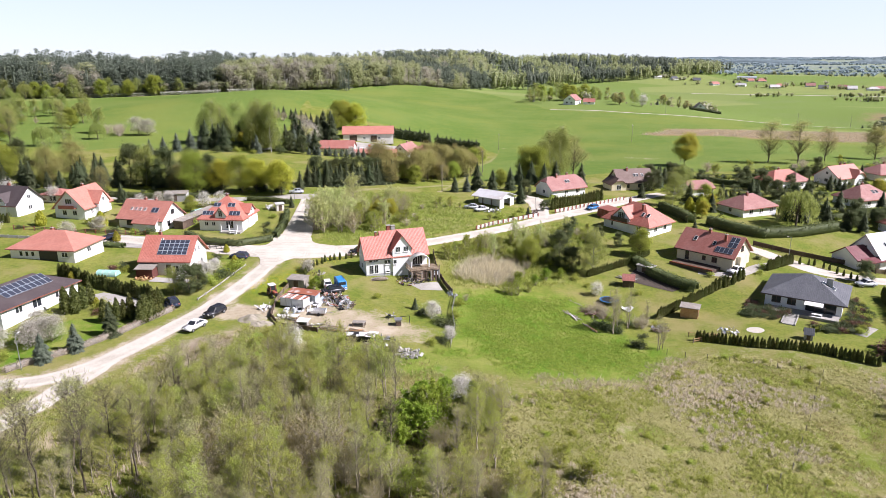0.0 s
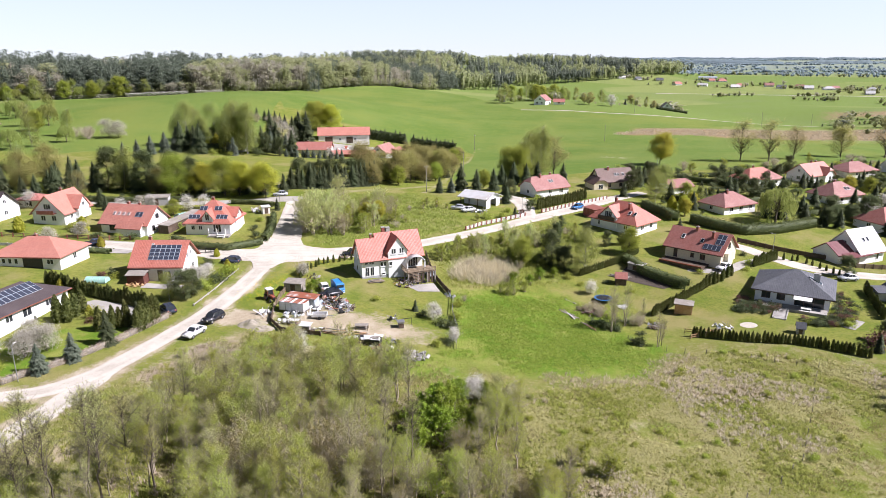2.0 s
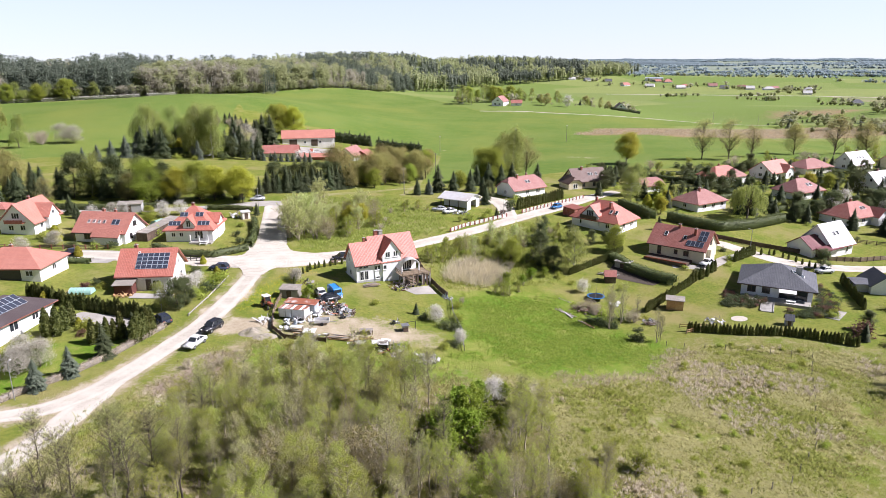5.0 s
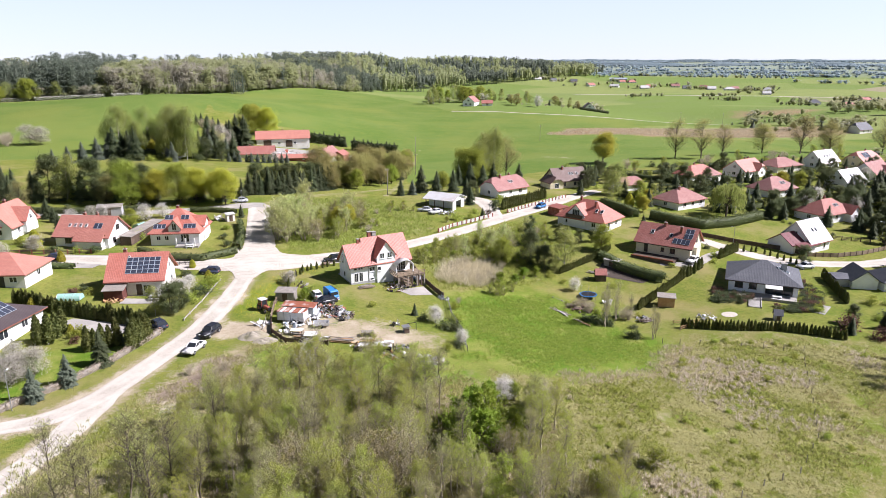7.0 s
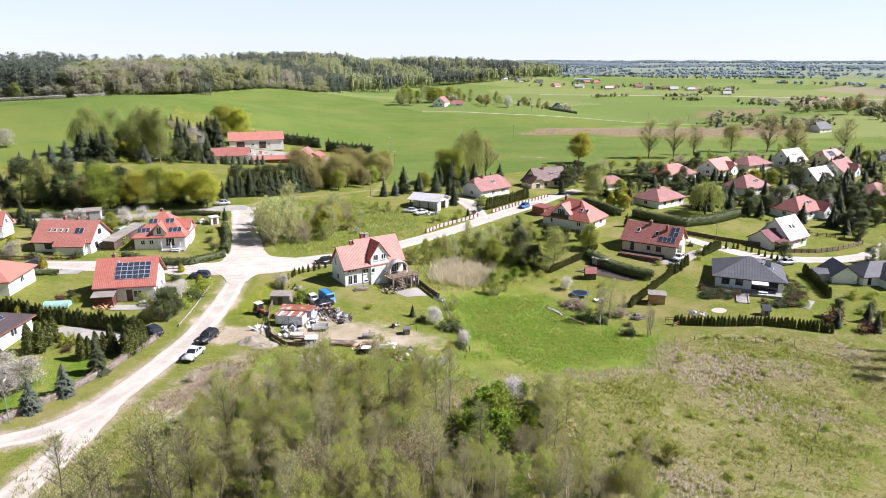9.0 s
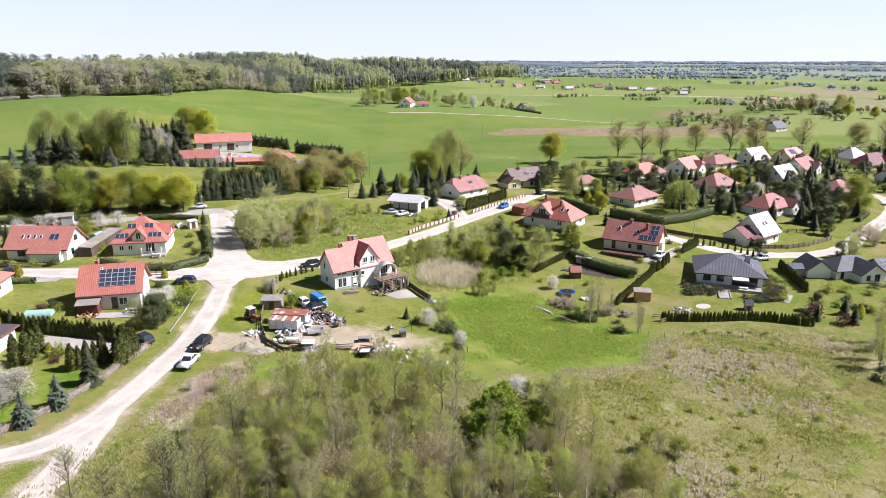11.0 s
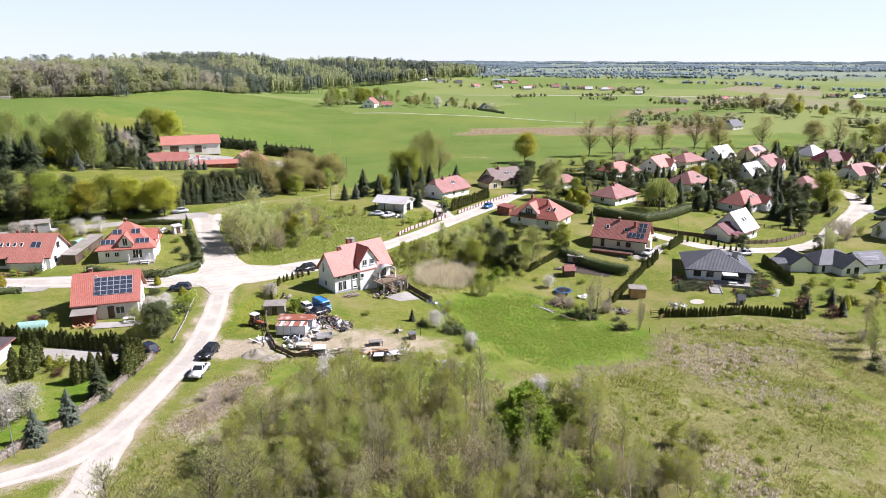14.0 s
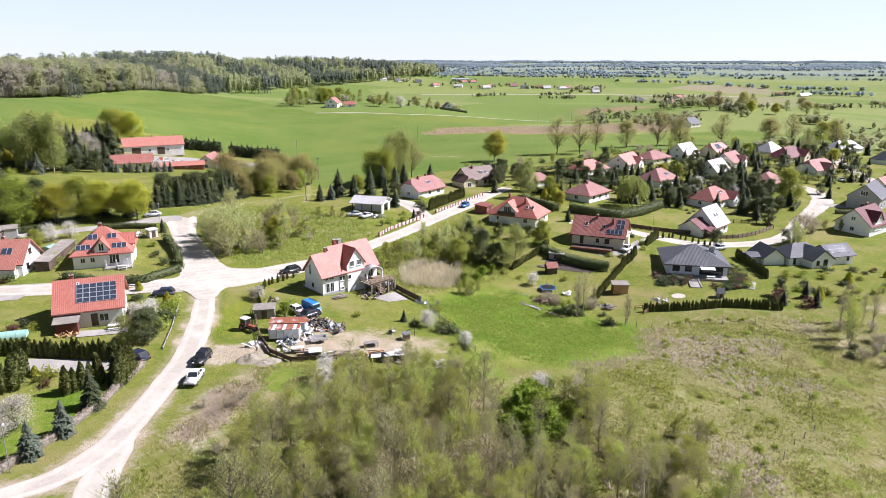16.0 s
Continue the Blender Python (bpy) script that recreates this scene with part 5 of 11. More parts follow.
wing(h, pose(3.0, -3.0, 0, 0, 0, 90), 7.0, 6.0, 2.8, 5.0, "hip", "white", "pink_tile", windows=[("l", 0, 1.4, 1.6, 1.3)])
h = house(170.2, 93.0, 20, 13.5, 9.6, 2.8, 6.4, "gable", "white", "coral_tile", "white house with a coral gable roof", windows=[("l", 0, 1.4, 1.4, 1.2), ("l", 0, 4.0, 1.0, 1.0), ("f", -3, 1.4, 1.2, 1.2)], chimneys=[(0.5, 0.4, 0.5), (3.0, 0.4, 0.4)])
wing(h, pose(2.8, -3.6, 0, 0, 0, 90), 5.0, 5.4, 2.8, 5.2, "half", "white", "coral_tile", windows=[("l", 0, 1.4, 1.2, 1.2)])
h = house(192.5, 98.6, 10, 14.5, 9.6, 2.7, 5.4, "hip", "pale", "pink_tile", "pale bungalow with a faded pink hip roof", windows=[("f", -3, 1.4, 1.2, 1.2), ("f", 2, 1.4, 1.4, 1.2)], chimneys=[(-0.4, 0.4, 0.6)])
h = house(219.0, 104.0, 14, 12.6, 9.0, 2.8, 7.2, "gable", "white", "steel_roof", "white house with a very pale sheet gable roof", windows=[("l", 0, 1.4, 1.4, 1.2), ("l", 0, 4.3, 1.0, 1.1), ("f", 2, 1.4, 1.2, 1.2), ("f", -2, 1.4, 1.2, 1.2)], chimneys=[(1.6, 0.4, 0.4)])
for u in (-2, 0, 2):
    roof_window(h, slope_frame(12.6, 9, 2.8, 7.2) @ pose(u, 3.0, 0.02))
h = house(244.0, 106.0, 14, 14.0, 9.4, 2.8, 6.6, "half", "cream", "coral_tile", "cream house with a coral roof and solar panels", windows=[("f", -3, 1.4, 1.2, 1.2), ("l", 0, 1.4, 1.2, 1.2), ("l", 0, 4.2, 1, 1)], chimneys=[(2.0, 0.4, 0.5)])
solar_panels(h, slope_frame(14, 9.4, 2.8, 6.6) @ pose(-1.4, 2.0, 0), 5, 2, 1.0, 1.5)
h = house(189.5, 63.0, 14, 11.6, 8.8, 2.8, 7.0, "gable", "white", "steel_roof", "white gabled house with a pale pinkish sheet roof", windows=[("l", 0, 1.4, 1.4, 1.2), ("l", 1.2, 4.3, 0.9, 1.1, 0), ("l", -1.2, 4.3, 0.9, 1.1, 0), ("f", 0, 1.4, 1.4, 1.2)], chimneys=[(0, 0.5, 0.4)])
for u in (-1.5, 0.3, 2):
    roof_window(h, slope_frame(11.6, 8.8, 2.8, 7) @ pose(u, 3.0, 0.02))
h = house(218.0, 78.0, 18, 13.6, 9.2, 2.8, 6.4, "gable", "white", "pink_tile", "white house with a faded red gable roof", windows=[("l", 0, 1.4, 1.4, 1.2), ("f", 3, 1.4, 1.2, 1.2)], chimneys=[(0.6, 0.4, 0.5)])
wing(h, pose(3.0, -4.0, 0, 0, 0, 90), 5.0, 5.0, 2.7, 5.0, "half", "white", "pink_tile", windows=[("l", 0, 1.4, 1.2, 1.2)])
h = house(107.4, 75.6, 10, 8.6, 6.4, 2.5, 4.4, "half", "white", "pink_tile", "small white garden house with a red half-hip roof", windows=[("f", 1.5, 1.3, 1.0, 1.1), ("r", 0, 1.3, 0.9, 1.1)], chimneys=[])
# long grey bungalow with several roofs
h = house(117.5, -22.0, -14, 14.0, 9.0, 2.7, 5.2, "hip", "white", "grey_tile", "white bungalow with spreading graphite roofs and solar panels", windows=[("f", -5.2, 1.3, 1.0, 1.8, 0), ("r", -2, 1.4, 1.2, 1.2)], chimneys=[], trim="dark_trim")
wing(h, pose(1.4, -5.0, 0, 0, 0, 90), 7.0, 7.4, 2.7, 5.0, "gable", "white", "grey_tile", windows=[("l", -1.6, 1.4, 1.2, 1.3), ("l", 1.2, 1.3, 1.6, 1.9)], trim="dark_trim", over=0.7)
wing(h, pose(10.4, -3.0, 0), 8.8, 7.8, 2.7, 4.9, "gable", "white", "grey_tile", windows=[("f", 2.4, 1.4, 1.0, 1.1), ("r", 0, 1.4, 1.2, 1.2)], trim="dark_trim", over=0.7)
solar_panels(h, pose(10.4, -3.0, 0) @ slope_frame(8.8, 7.8, 2.7, 4.9) @ pose(-0.6, 0.9, 0), 7, 2, 0.98, 1.3)
wing(h, pose(-10.4, 1.4, 0, 0, 0, 80), 8.0, 6.6, 2.6, 4.8, "gable", "white", "grey_tile", over=0.6)
wing(h, pose(-15.2, 2.2, 0), 5.0, 5.4, 2.4, 2.9, "gable", "grey_render", "grey_tile", over=0.4)
h.matrix_basis = pose(-1.5, 0.5, 0) @ h.matrix_basis @ Matrix.Diagonal((0.79, 0.79, 0.9, 1))
for x in (236.0,):
    h = house(240.5, 51.5, 4, 15.0, 9.4, 2.8, 6.4, "half", "white", "pink_tile", "white house with a pinkish half-hip roof and gabled bay", windows=[("f", 4, 1.4, 1.4, 1.2), ("l", 0, 1.4, 1.2, 1.2)], chimneys=[(1.0, 0.4, 0.5)])
    wing(h, pose(0.0, -4.2, 0, 0, 0, 90), 4.6, 5.2, 2.8, 5.4, "gable", "white", "pink_tile", windows=[("l", 0, 1.4, 1.6, 1.4), ("l", 0, 3.6, 1.0, 1.0)])
h = house(270.0, 84.0, 10, 21.0, 10.5, 2.9, 6.8, "hip", "cream", "maroon_tile", "cream house with a broad maroon tile roof", windows=[("f", -4, 1.4, 1.6, 1.2), ("f", 3, 1.4, 1.6, 1.2)], chimneys=[(-2, 0.5, 0.5)])
wing(h, pose(5.0, -4.6, 0, 0, 0, 90), 6.0, 7.0, 2.8, 5.6, "gable", "cream", "maroon_tile", windows=[("l", 0, 1.4, 2.0, 1.4)])
h = house(191.5, 40.5, 16, 12.5, 9.4, 2.7, 5.6, "hip", "white", "pink_tile", "white bungalow with a pale red hip roof", windows=[("f", 0, 1.4, 1.6, 1.2), ("l", 0, 1.4, 1.2, 1.2)], chimneys=[(2, 0.4, 0.5)])
for x, y, w0 in ((342, 101, 12), (356, 103, 14), (283, 103, 13)):
    house(x, y, 5, w0, 10, 2.8, 7.0, "hip", "white", "steel_roof", "white house with a very pale roof at the village edge", windows=[("f", -2, 1.4, 1.4, 1.2), ("f", 2, 1.4, 1.4, 1.2)], chimneys=[(1, 0.4, 0.4)])
h = house(163.5, -11.0, 6, 12.5, 9.6, 3.2, 7.4, "gable", "white", "maroon_tile", "white two-storey house with a maroon tile roof", windows=[("f", -3.6, 1.5, 0.8, 0.8, 0), ("f", -1.6, 1.5, 0.8, 0.8, 0), ("f", 1.0, 1.5, 0.8, 0.8, 0), ("l", 0, 4.4, 1.2, 1.2), ("l", 0, 1.4, 1.2, 1.2)], chimneys=[(2, 0.4, 0.6)])
dormer(h, -1.6, -5.0, -0.8, 4.4, 6.8, 4.6, "white", "maroon_tile", [(0.7, 4.7, 0.8, 1.0), (-0.7, 4.7, 0.8, 1.0)])
h = house(196.5, 5.5, 16, 13.0, 9.6, 4.4, 8.4, "gable", "grey_render", "grey_tile", "grey two-storey house with a graphite gable roof", windows=[("f", -3, 1.5, 1.2, 1.4), ("f", 1, 1.5, 1.2, 1.4), ("l", 0, 5.4, 2.2, 1.6, 2), ("l", 0, 1.4, 1.2, 1.2)], chimneys=[(0, 0.5, 0.5)])
house(224.0, 15.0, 10, 13.0, 9.4, 2.9, 6.8, "gable", "white", "pink_tile", "white house with a faded pink gable roof", windows=[("f", -2, 1.4, 1.4, 1.2), ("l", 0, 1.4, 1.2, 1.2), ("l", 0, 4.0, 1.0, 1.0)], chimneys=[(1, 0.4, 0.5)])
house(314.0, 60.0, 10, 14.0, 10.0, 3.0, 7.0, "hip", "white", "grey_tile", "white house with a graphite hip roof", windows=[("f", -2, 1.4, 1.4, 1.2), ("f", 3, 1.4, 1.4, 1.2)], chimneys=[(1, 0.4, 0.5)])
# farmstead beyond the tree belt
h = house(0.4, 240.5, -2, 27.0, 11.0, 4.6, 8.0, "gable", "pale", "coral_tile", "long farm barn with a coral roof and dark red doors", windows=[("f", -2, 2, 1.2, 1.2), ("f", 6, 2, 1.2, 1.2)], doors=[("f", -8.0, 4.0, 3.6), ("f", -3.0 + 6, 3.4, 3.4), ("r", 0, 3, 3)], chimneys=[(0, 1, 0.4)], name="barn")
house(-14.0, 190.5, -8, 15.5, 9.0, 2.8, 5.6, "gable", "pale", "brick_tile", "low farmhouse with a red tile roof", windows=[("f", -3, 1.4, 1.2, 1.1), ("f", 3, 1.4, 1.2, 1.1), ("r", 0, 1.4, 1.2, 1.2)], chimneys=[(-3, 0.3, 0.5)])
h = house(18.5, 196.0, 62, 13.0, 8.4, 3.0, 6.4, "gable", "white", "pink_tile", "white farm cottage with a red gable roof", windows=[("l", 0, 1.4, 1.4, 1.3), ("l", 0, 4.0, 1.0, 1.0), ("f", 0, 1.4, 1.2, 1.2)], chimneys=[(2, 0.3, 0.5)])
wing(h, pose(5.5, -4.5, 0), 8.0, 6.0, 2.4, 4.2, "gable", "brick", "brick_tile")
house(3.5, 186.5, -8, 20.0, 5.0, 2.0, 3.2, "gable", "brick", "coral_tile", "long low farm annexe with a coral roof", windows=[("f", -5, 1.2, 1.2, 1.0), ("f", 3, 1.2, 1.2, 1.0)], chimneys=[], name="annexe")
house(-48.0, 184.0, 60, 9.0, 7.0, 3.0, 6.6, "gable", "grey_render", "brown_tile", "old grey cottage among dark conifers", windows=[("f", 0, 1.4, 1.2, 1.2), ("l", 0, 1.4, 1.0, 1.2), ("l", 0, 4.2, 0.9, 1.0)], chimneys=[(0, 0.3, 0.6)])
house(-85.5, 64.0, -15, 7.0, 6.0, 2.4, 3.4, "hip", "pale", "brick_tile", "low garden garage with a red roof", windows=[("f", 0, 1.2, 2.2, 1.8)], chimneys=[], name="garage")
# lone houses on the far slope
house(191.0, 494.0, 52, 15.0, 11.5, 4.2, 8.8, "gable", "white", "pink_tile", "white farmhouse with a faded red roof on the far slope", windows=[("l", -2.5, 1.6, 1.8, 1.6), ("l", 2, 1.6, 1.8, 1.6), ("l", 0, 5, 2.0, 1.5), ("f", -3, 1.6, 1.6, 1.4), ("f", 3, 1.6, 1.6, 1.4)], chimneys=[(1, 0.5, 0.6)])
house(206.0, 490.0, -20, 10.0, 8.0, 2.4, 5.0, "gable", "white", "brick_tile", "white annexe with a red roof", windows=[("f", 0, 1.4, 2, 1.4)], chimneys=[])
house(324.0, 508.0, 70, 14.0, 12.0, 2.8, 8.2, "gable", "white", "brown_tile", "white house with a brown gable behind a dark hedge", windows=[("l", 0, 5, 2.0, 1.6), ("l", -3, 1.6, 1.4, 1.4), ("l", 3, 1.6, 1.4, 1.4)], chimneys=[(0, 0.5, 0.5)])


# ---- trees, shrubs and hedges ----
def rods(segs, sides=4):
    """Tapered limbs without caps, joined: rows of start, end and the radius at each."""
    segs = np.asarray(segs, float)
    a, b, r0, r1 = segs[:, 0:3], segs[:, 3:6], segs[:, 6], segs[:, 7]
    d = b - a
    d /= np.linalg.norm(d, axis=1, keepdims=True) + 1e-9
    ref = np.where(np.abs(d[:, 2:3]) > 0.9, [[1.0, 0, 0]], [[0, 0, 1.0]])
    u = np.cross(d, ref)
    u /= np.linalg.norm(u, axis=1, keepdims=True) + 1e-9
    v = np.cross(d, u)
    ang = np.arange(sides) * 2 * np.pi / sides
    off = u[:, None] * np.cos(ang)[None, :, None] + v[:, None] * np.sin(ang)[None, :, None]
    lo, hi = a[:, None] + off * r0[:, None, None], b[:, None] + off * r1[:, None, None]
    n = len(segs)
    verts = np.concatenate([lo, hi], 1).reshape(-1, 3)
    k = np.arange(sides)
    one = np.stack([k, (k + 1) % sides, sides + (k + 1) % sides, sides + k], 1)
    faces = (one[None] + (np.arange(n) * 2 * sides)[:, None, None]).reshape(-1, 4)
    return verts, faces


def leaves(rng, centres, size, flat=0.9, stretch=1.5):
    """One small four-cornered leaf clump at each centre, turned at random."""
    n = len(centres)
    nrm = rng.normal(size=(n, 3))
    nrm[:, 2] = np.abs(nrm[:, 2]) + flat
    nrm /= np.linalg.norm(nrm, axis=1, keepdims=True)
    t = np.cross(nrm, rng.normal(size=(n, 3)))
    t /= np.linalg.norm(t, axis=1, keepdims=True) + 1e-9
    b = np.cross(nrm, t)
    s = size * rng.uniform(0.6, 1.35, (n, 1))
    c = np.asarray(centres)
    bend = nrm * s * 0.25
    quad = np.stack([c - t * s * stretch / 2, c - b * s * 0.5 + bend, c + t * s * stretch / 2, c + b * s * 0.5 + bend], 1)
    faces = np.arange(4 * n).reshape(-1, 4)
    return quad.reshape(-1, 3), faces


def slivers(rng, centres, size, long=4.0, up=0.5):
    """Thin upright leafy shoots: narrow four-cornered blades."""
    n = len(centres)
    d = rng.normal(size=(n, 3)) * 0.75
    d[:, 2] = np.abs(d[:, 2]) + up
    d /= np.linalg.norm(d, axis=1, keepdims=True)
    s = np.cross(d, rng.normal(size=(n, 3)))
    s /= np.linalg.norm(s, axis=1, keepdims=True) + 1e-9
    q = size * rng.uniform(0.6, 1.4, (n, 1))
    c = np.asarray(centres)
    quad = np.stack([c - d * q * long / 2, c - s * q * 0.5, c + d * q * long / 2, c + s * q * 0.5], 1)
    return quad.reshape(-1, 3), np.arange(4 * n).reshape(-1, 4)


def join(*parts):
    vs, fs, n = [], [], 0
    for v, f in parts:
        vs.append(v)
        fs.append(f + n)
        n += len(v)
    return np.concatenate(vs), np.concatenate(fs)


def make_plant(name, label, category, trunk, trunk_mat, crown, crown_mat, extra=None):
    """A plant out of sight below ground is never left behind: the first one is placed like its copies."""
    ob = empty(name, Matrix.Identity(4), label, category, "each " + name.replace("_", " "))
    for pname, arr, mat in (("trunk", trunk, trunk_mat), ("crown", crown, crown_mat), *((extra,) if extra else ())):
        me = mesh_from(arr[0], arr[1], pname)
        me.materials.append(mat)
        p = new(pname, me)
        p.parent = ob
    return ob


def limb_tree(seed, height, radius, base, tips, leaf, per, trunk_r, droop=0.0, upright=0.5, spread=0.17, twigs=3, sides=4, stems=1):
    """A broad-leaved tree: trunk, limbs to points through the crown, twigs, and leaves round the tips."""
    rng = np.random.default_rng(seed)
    segs, tip_list = [], []
    for s in range(stems):
        lean = rng.normal(size=2) * (0.05 + 0.12 * (stems > 1)) * height
        foot = np.array([*rng.normal(size=2) * 0.25 * (stems > 1), -0.4])
        line = [foot + (np.array([*lean, height * 0.93]) - foot) * t + np.array([*rng.normal(size=2) * 0.012 * height * (t > 0), 0]) for t in np.linspace(0, 1, 6)]
        for k in range(5):
            segs.append([*line[k], *line[k + 1], trunk_r * (1 - k / 5.3), trunk_r * (1 - (k + 1) / 5.3)])
        for i in range(max(3, tips // stems)):
            q = rng.uniform(0.0, 1.0) ** 0.8
            z = base + (height - base) * q
            prof = np.sin(np.pi * np.clip((q * 0.86 + 0.12), 0, 1)) ** 0.6
            ang = i * 2.399 + rng.uniform(-0.4, 0.4) + s
            rad = radius * prof * rng.uniform(0.45, 1.05)
            f = np.clip((z - rad * upright) / height, 0.1, 0.95)
            start = line[0] + (line[-1] - line[0]) * f
            tip = start + np.array([math.cos(ang) * rad, math.sin(ang) * rad, 0])
            tip[2] = z
            mid = (start + tip) / 2 + np.array([0, 0, -0.06 * rad + 0.1 * rad * upright])
            rr = trunk_r * 0.38 * (1 - f * 0.6)
            segs.append([*start, *mid, rr, rr * 0.65])
            segs.append([*mid, *tip, rr * 0.65, rr * 0.2])
            tip_list.append(tip)
            for k in range(twigs):
                e = tip + rng.normal(size=3) * radius * spread * np.array([1, 1, 0.8]) - np.array([0, 0, droop * radius * rng.uniform(0, 0.6)])
                segs.append([*(mid + (tip - mid) * rng.uniform(0.2, 1)), *e, rr * 0.3, rr * 0.1])
                tip_list.append(e)
    tip_arr = np.array(tip_list)
    c = np.repeat(tip_arr, per, 0) + rng.normal(size=(len(tip_arr) * per, 3)) * radius * spread * np.array([1, 1, 0.75])
    if droop:
        c[:, 2] -= np.abs(rng.normal(size=len(c))) * droop * radius
    c[:, 2] = np.maximum(c[:, 2], base * 0.5 + 0.1)
    return rods(segs, sides), leaves(rng, c, leaf, flat=2.0, stretch=1.5 + droop * 2)


def thicket_tree(seed, height, radius, leaf, n_leaf, stems=3, branches=46, base=0.22, twigs=3, fine=False, oval=False, steep=0.5, long=4.0):
    """A slender alder or willow in early leaf: stems, fine upswept twigs, thin leaves along them."""
    rng = np.random.default_rng(seed)
    segs, spots = [], []
    for s in range(stems):
        ang = rng.uniform(0, 6.28)
        foot = np.array([math.cos(ang), math.sin(ang), 0]) * rng.uniform(0.1, 0.5) + np.array([0, 0, -0.4])
        h = height * rng.uniform(0.75, 1.0)
        top = foot + np.array([math.cos(ang) * radius * 0.35 * rng.uniform(0, 1), math.sin(ang) * radius * 0.35 * rng.uniform(0, 1), h])
        pts = [foot + (top - foot) * t + np.array([*rng.normal(size=2) * 0.12, 0]) * (0 < t < 1) for t in np.linspace(0, 1, 7)]
        r = 0.045 + 0.011 * h
        for k in range(6):
            segs.append([*pts[k], *pts[k + 1], r * (1 - k / 6.4), r * (1 - (k + 1) / 6.4)])
        for b in range(branches // stems):
            t = base + (1 - base) * rng.uniform(0, 1) ** 0.85
            p0 = foot + (top - foot) * t
            a = rng.uniform(0, 6.28)
            L = radius * (1.05 - 0.75 * t) * rng.uniform(0.5, 1.15)
            if oval:
                q = (t - base) / (1 - base)
                L = radius * (0.25 + 0.85 * math.sin(math.pi * min(1, 0.22 + 0.72 * q))) * rng.uniform(0.45, 1.0)
            p1 = p0 + np.array([math.cos(a) * L, math.sin(a) * L, L * rng.uniform(steep, steep + 0.6)])
            rb = 0.012 + 0.012 * (1 - t)
            segs.append([*p0, *p1, rb * 1.6, rb * 0.5])
            spots.append((p0, p1))
            for k in range(twigs):
                u = rng.uniform(0.3, 1)
                q0 = p0 + (p1 - p0) * u
                q1 = q0 + rng.normal(size=3) * L * 0.24 + np.array([0, 0, L * 0.25])
                segs.append([*q0, *q1, rb * 0.6, rb * 0.3])
                spots.append((q0, q1))
    i = rng.integers(0, len(spots), n_leaf)
    a, b = np.array([s[0] for s in spots])[i], np.array([s[1] for s in spots])[i]
    c = a + (b - a) * rng.uniform(0.25, 1.08, (n_leaf, 1)) + rng.normal(size=(n_leaf, 3)) * 0.12
    return rods(segs, 3), slivers(rng, c, leaf, long) if fine else leaves(rng, c, leaf)


def trailing_tree(seed, height, radius):
    """A weeping tree: a short trunk, arching limbs, and long shoots that hang from a round crown."""
    rng = np.random.default_rng(seed)
    segs = [[0, 0, -0.4, 0.1, 0, height * 0.45, 0.3, 0.2]]
    cs = []
    for i in range(150):
        a, q = rng.uniform(0, 6.283), math.sqrt(rng.uniform(0.02, 1))
        top = np.array([math.cos(a) * radius * q, math.sin(a) * radius * q, height * (0.55 + 0.43 * math.sqrt(max(0, 1 - q * q))) * rng.uniform(0.9, 1.03)])
        if i < 30:
            fork = np.array([0.1, 0, height * rng.uniform(0.3, 0.45)])
            segs.append([*fork, *(fork + (top - fork) * 0.95), 0.11, 0.03])
        L = min(top[2] - 0.7, height * rng.uniform(0.25, 0.55) * (0.5 + 0.6 * q))
        n = 24
        t = rng.uniform(0, 1, n)
        out = np.array([math.cos(a), math.sin(a), 0]) * 0.35
        cs.append(top + out * t[:, None] + np.stack([rng.normal(size=n) * 0.22, rng.normal(size=n) * 0.22, -t * L], 1))
    c = np.concatenate(cs)
    n = len(c)
    d = rng.normal(size=(n, 3)) * 0.25 + np.array([0, 0, 1.0])
    d /= np.linalg.norm(d, axis=1, keepdims=True)
    sd = np.cross(d, rng.normal(size=(n, 3)))
    sd /= np.linalg.norm(sd, axis=1, keepdims=True) + 1e-9
    k = rng.uniform(0.6, 1.3, (n, 1))
    quad = np.stack([c - d * 0.42 * k, c - sd * 0.09 * k, c + d * 0.42 * k, c + sd * 0.09 * k], 1)
    return rods(segs, 4), (quad.reshape(-1, 3), np.arange(4 * n).reshape(-1, 4))


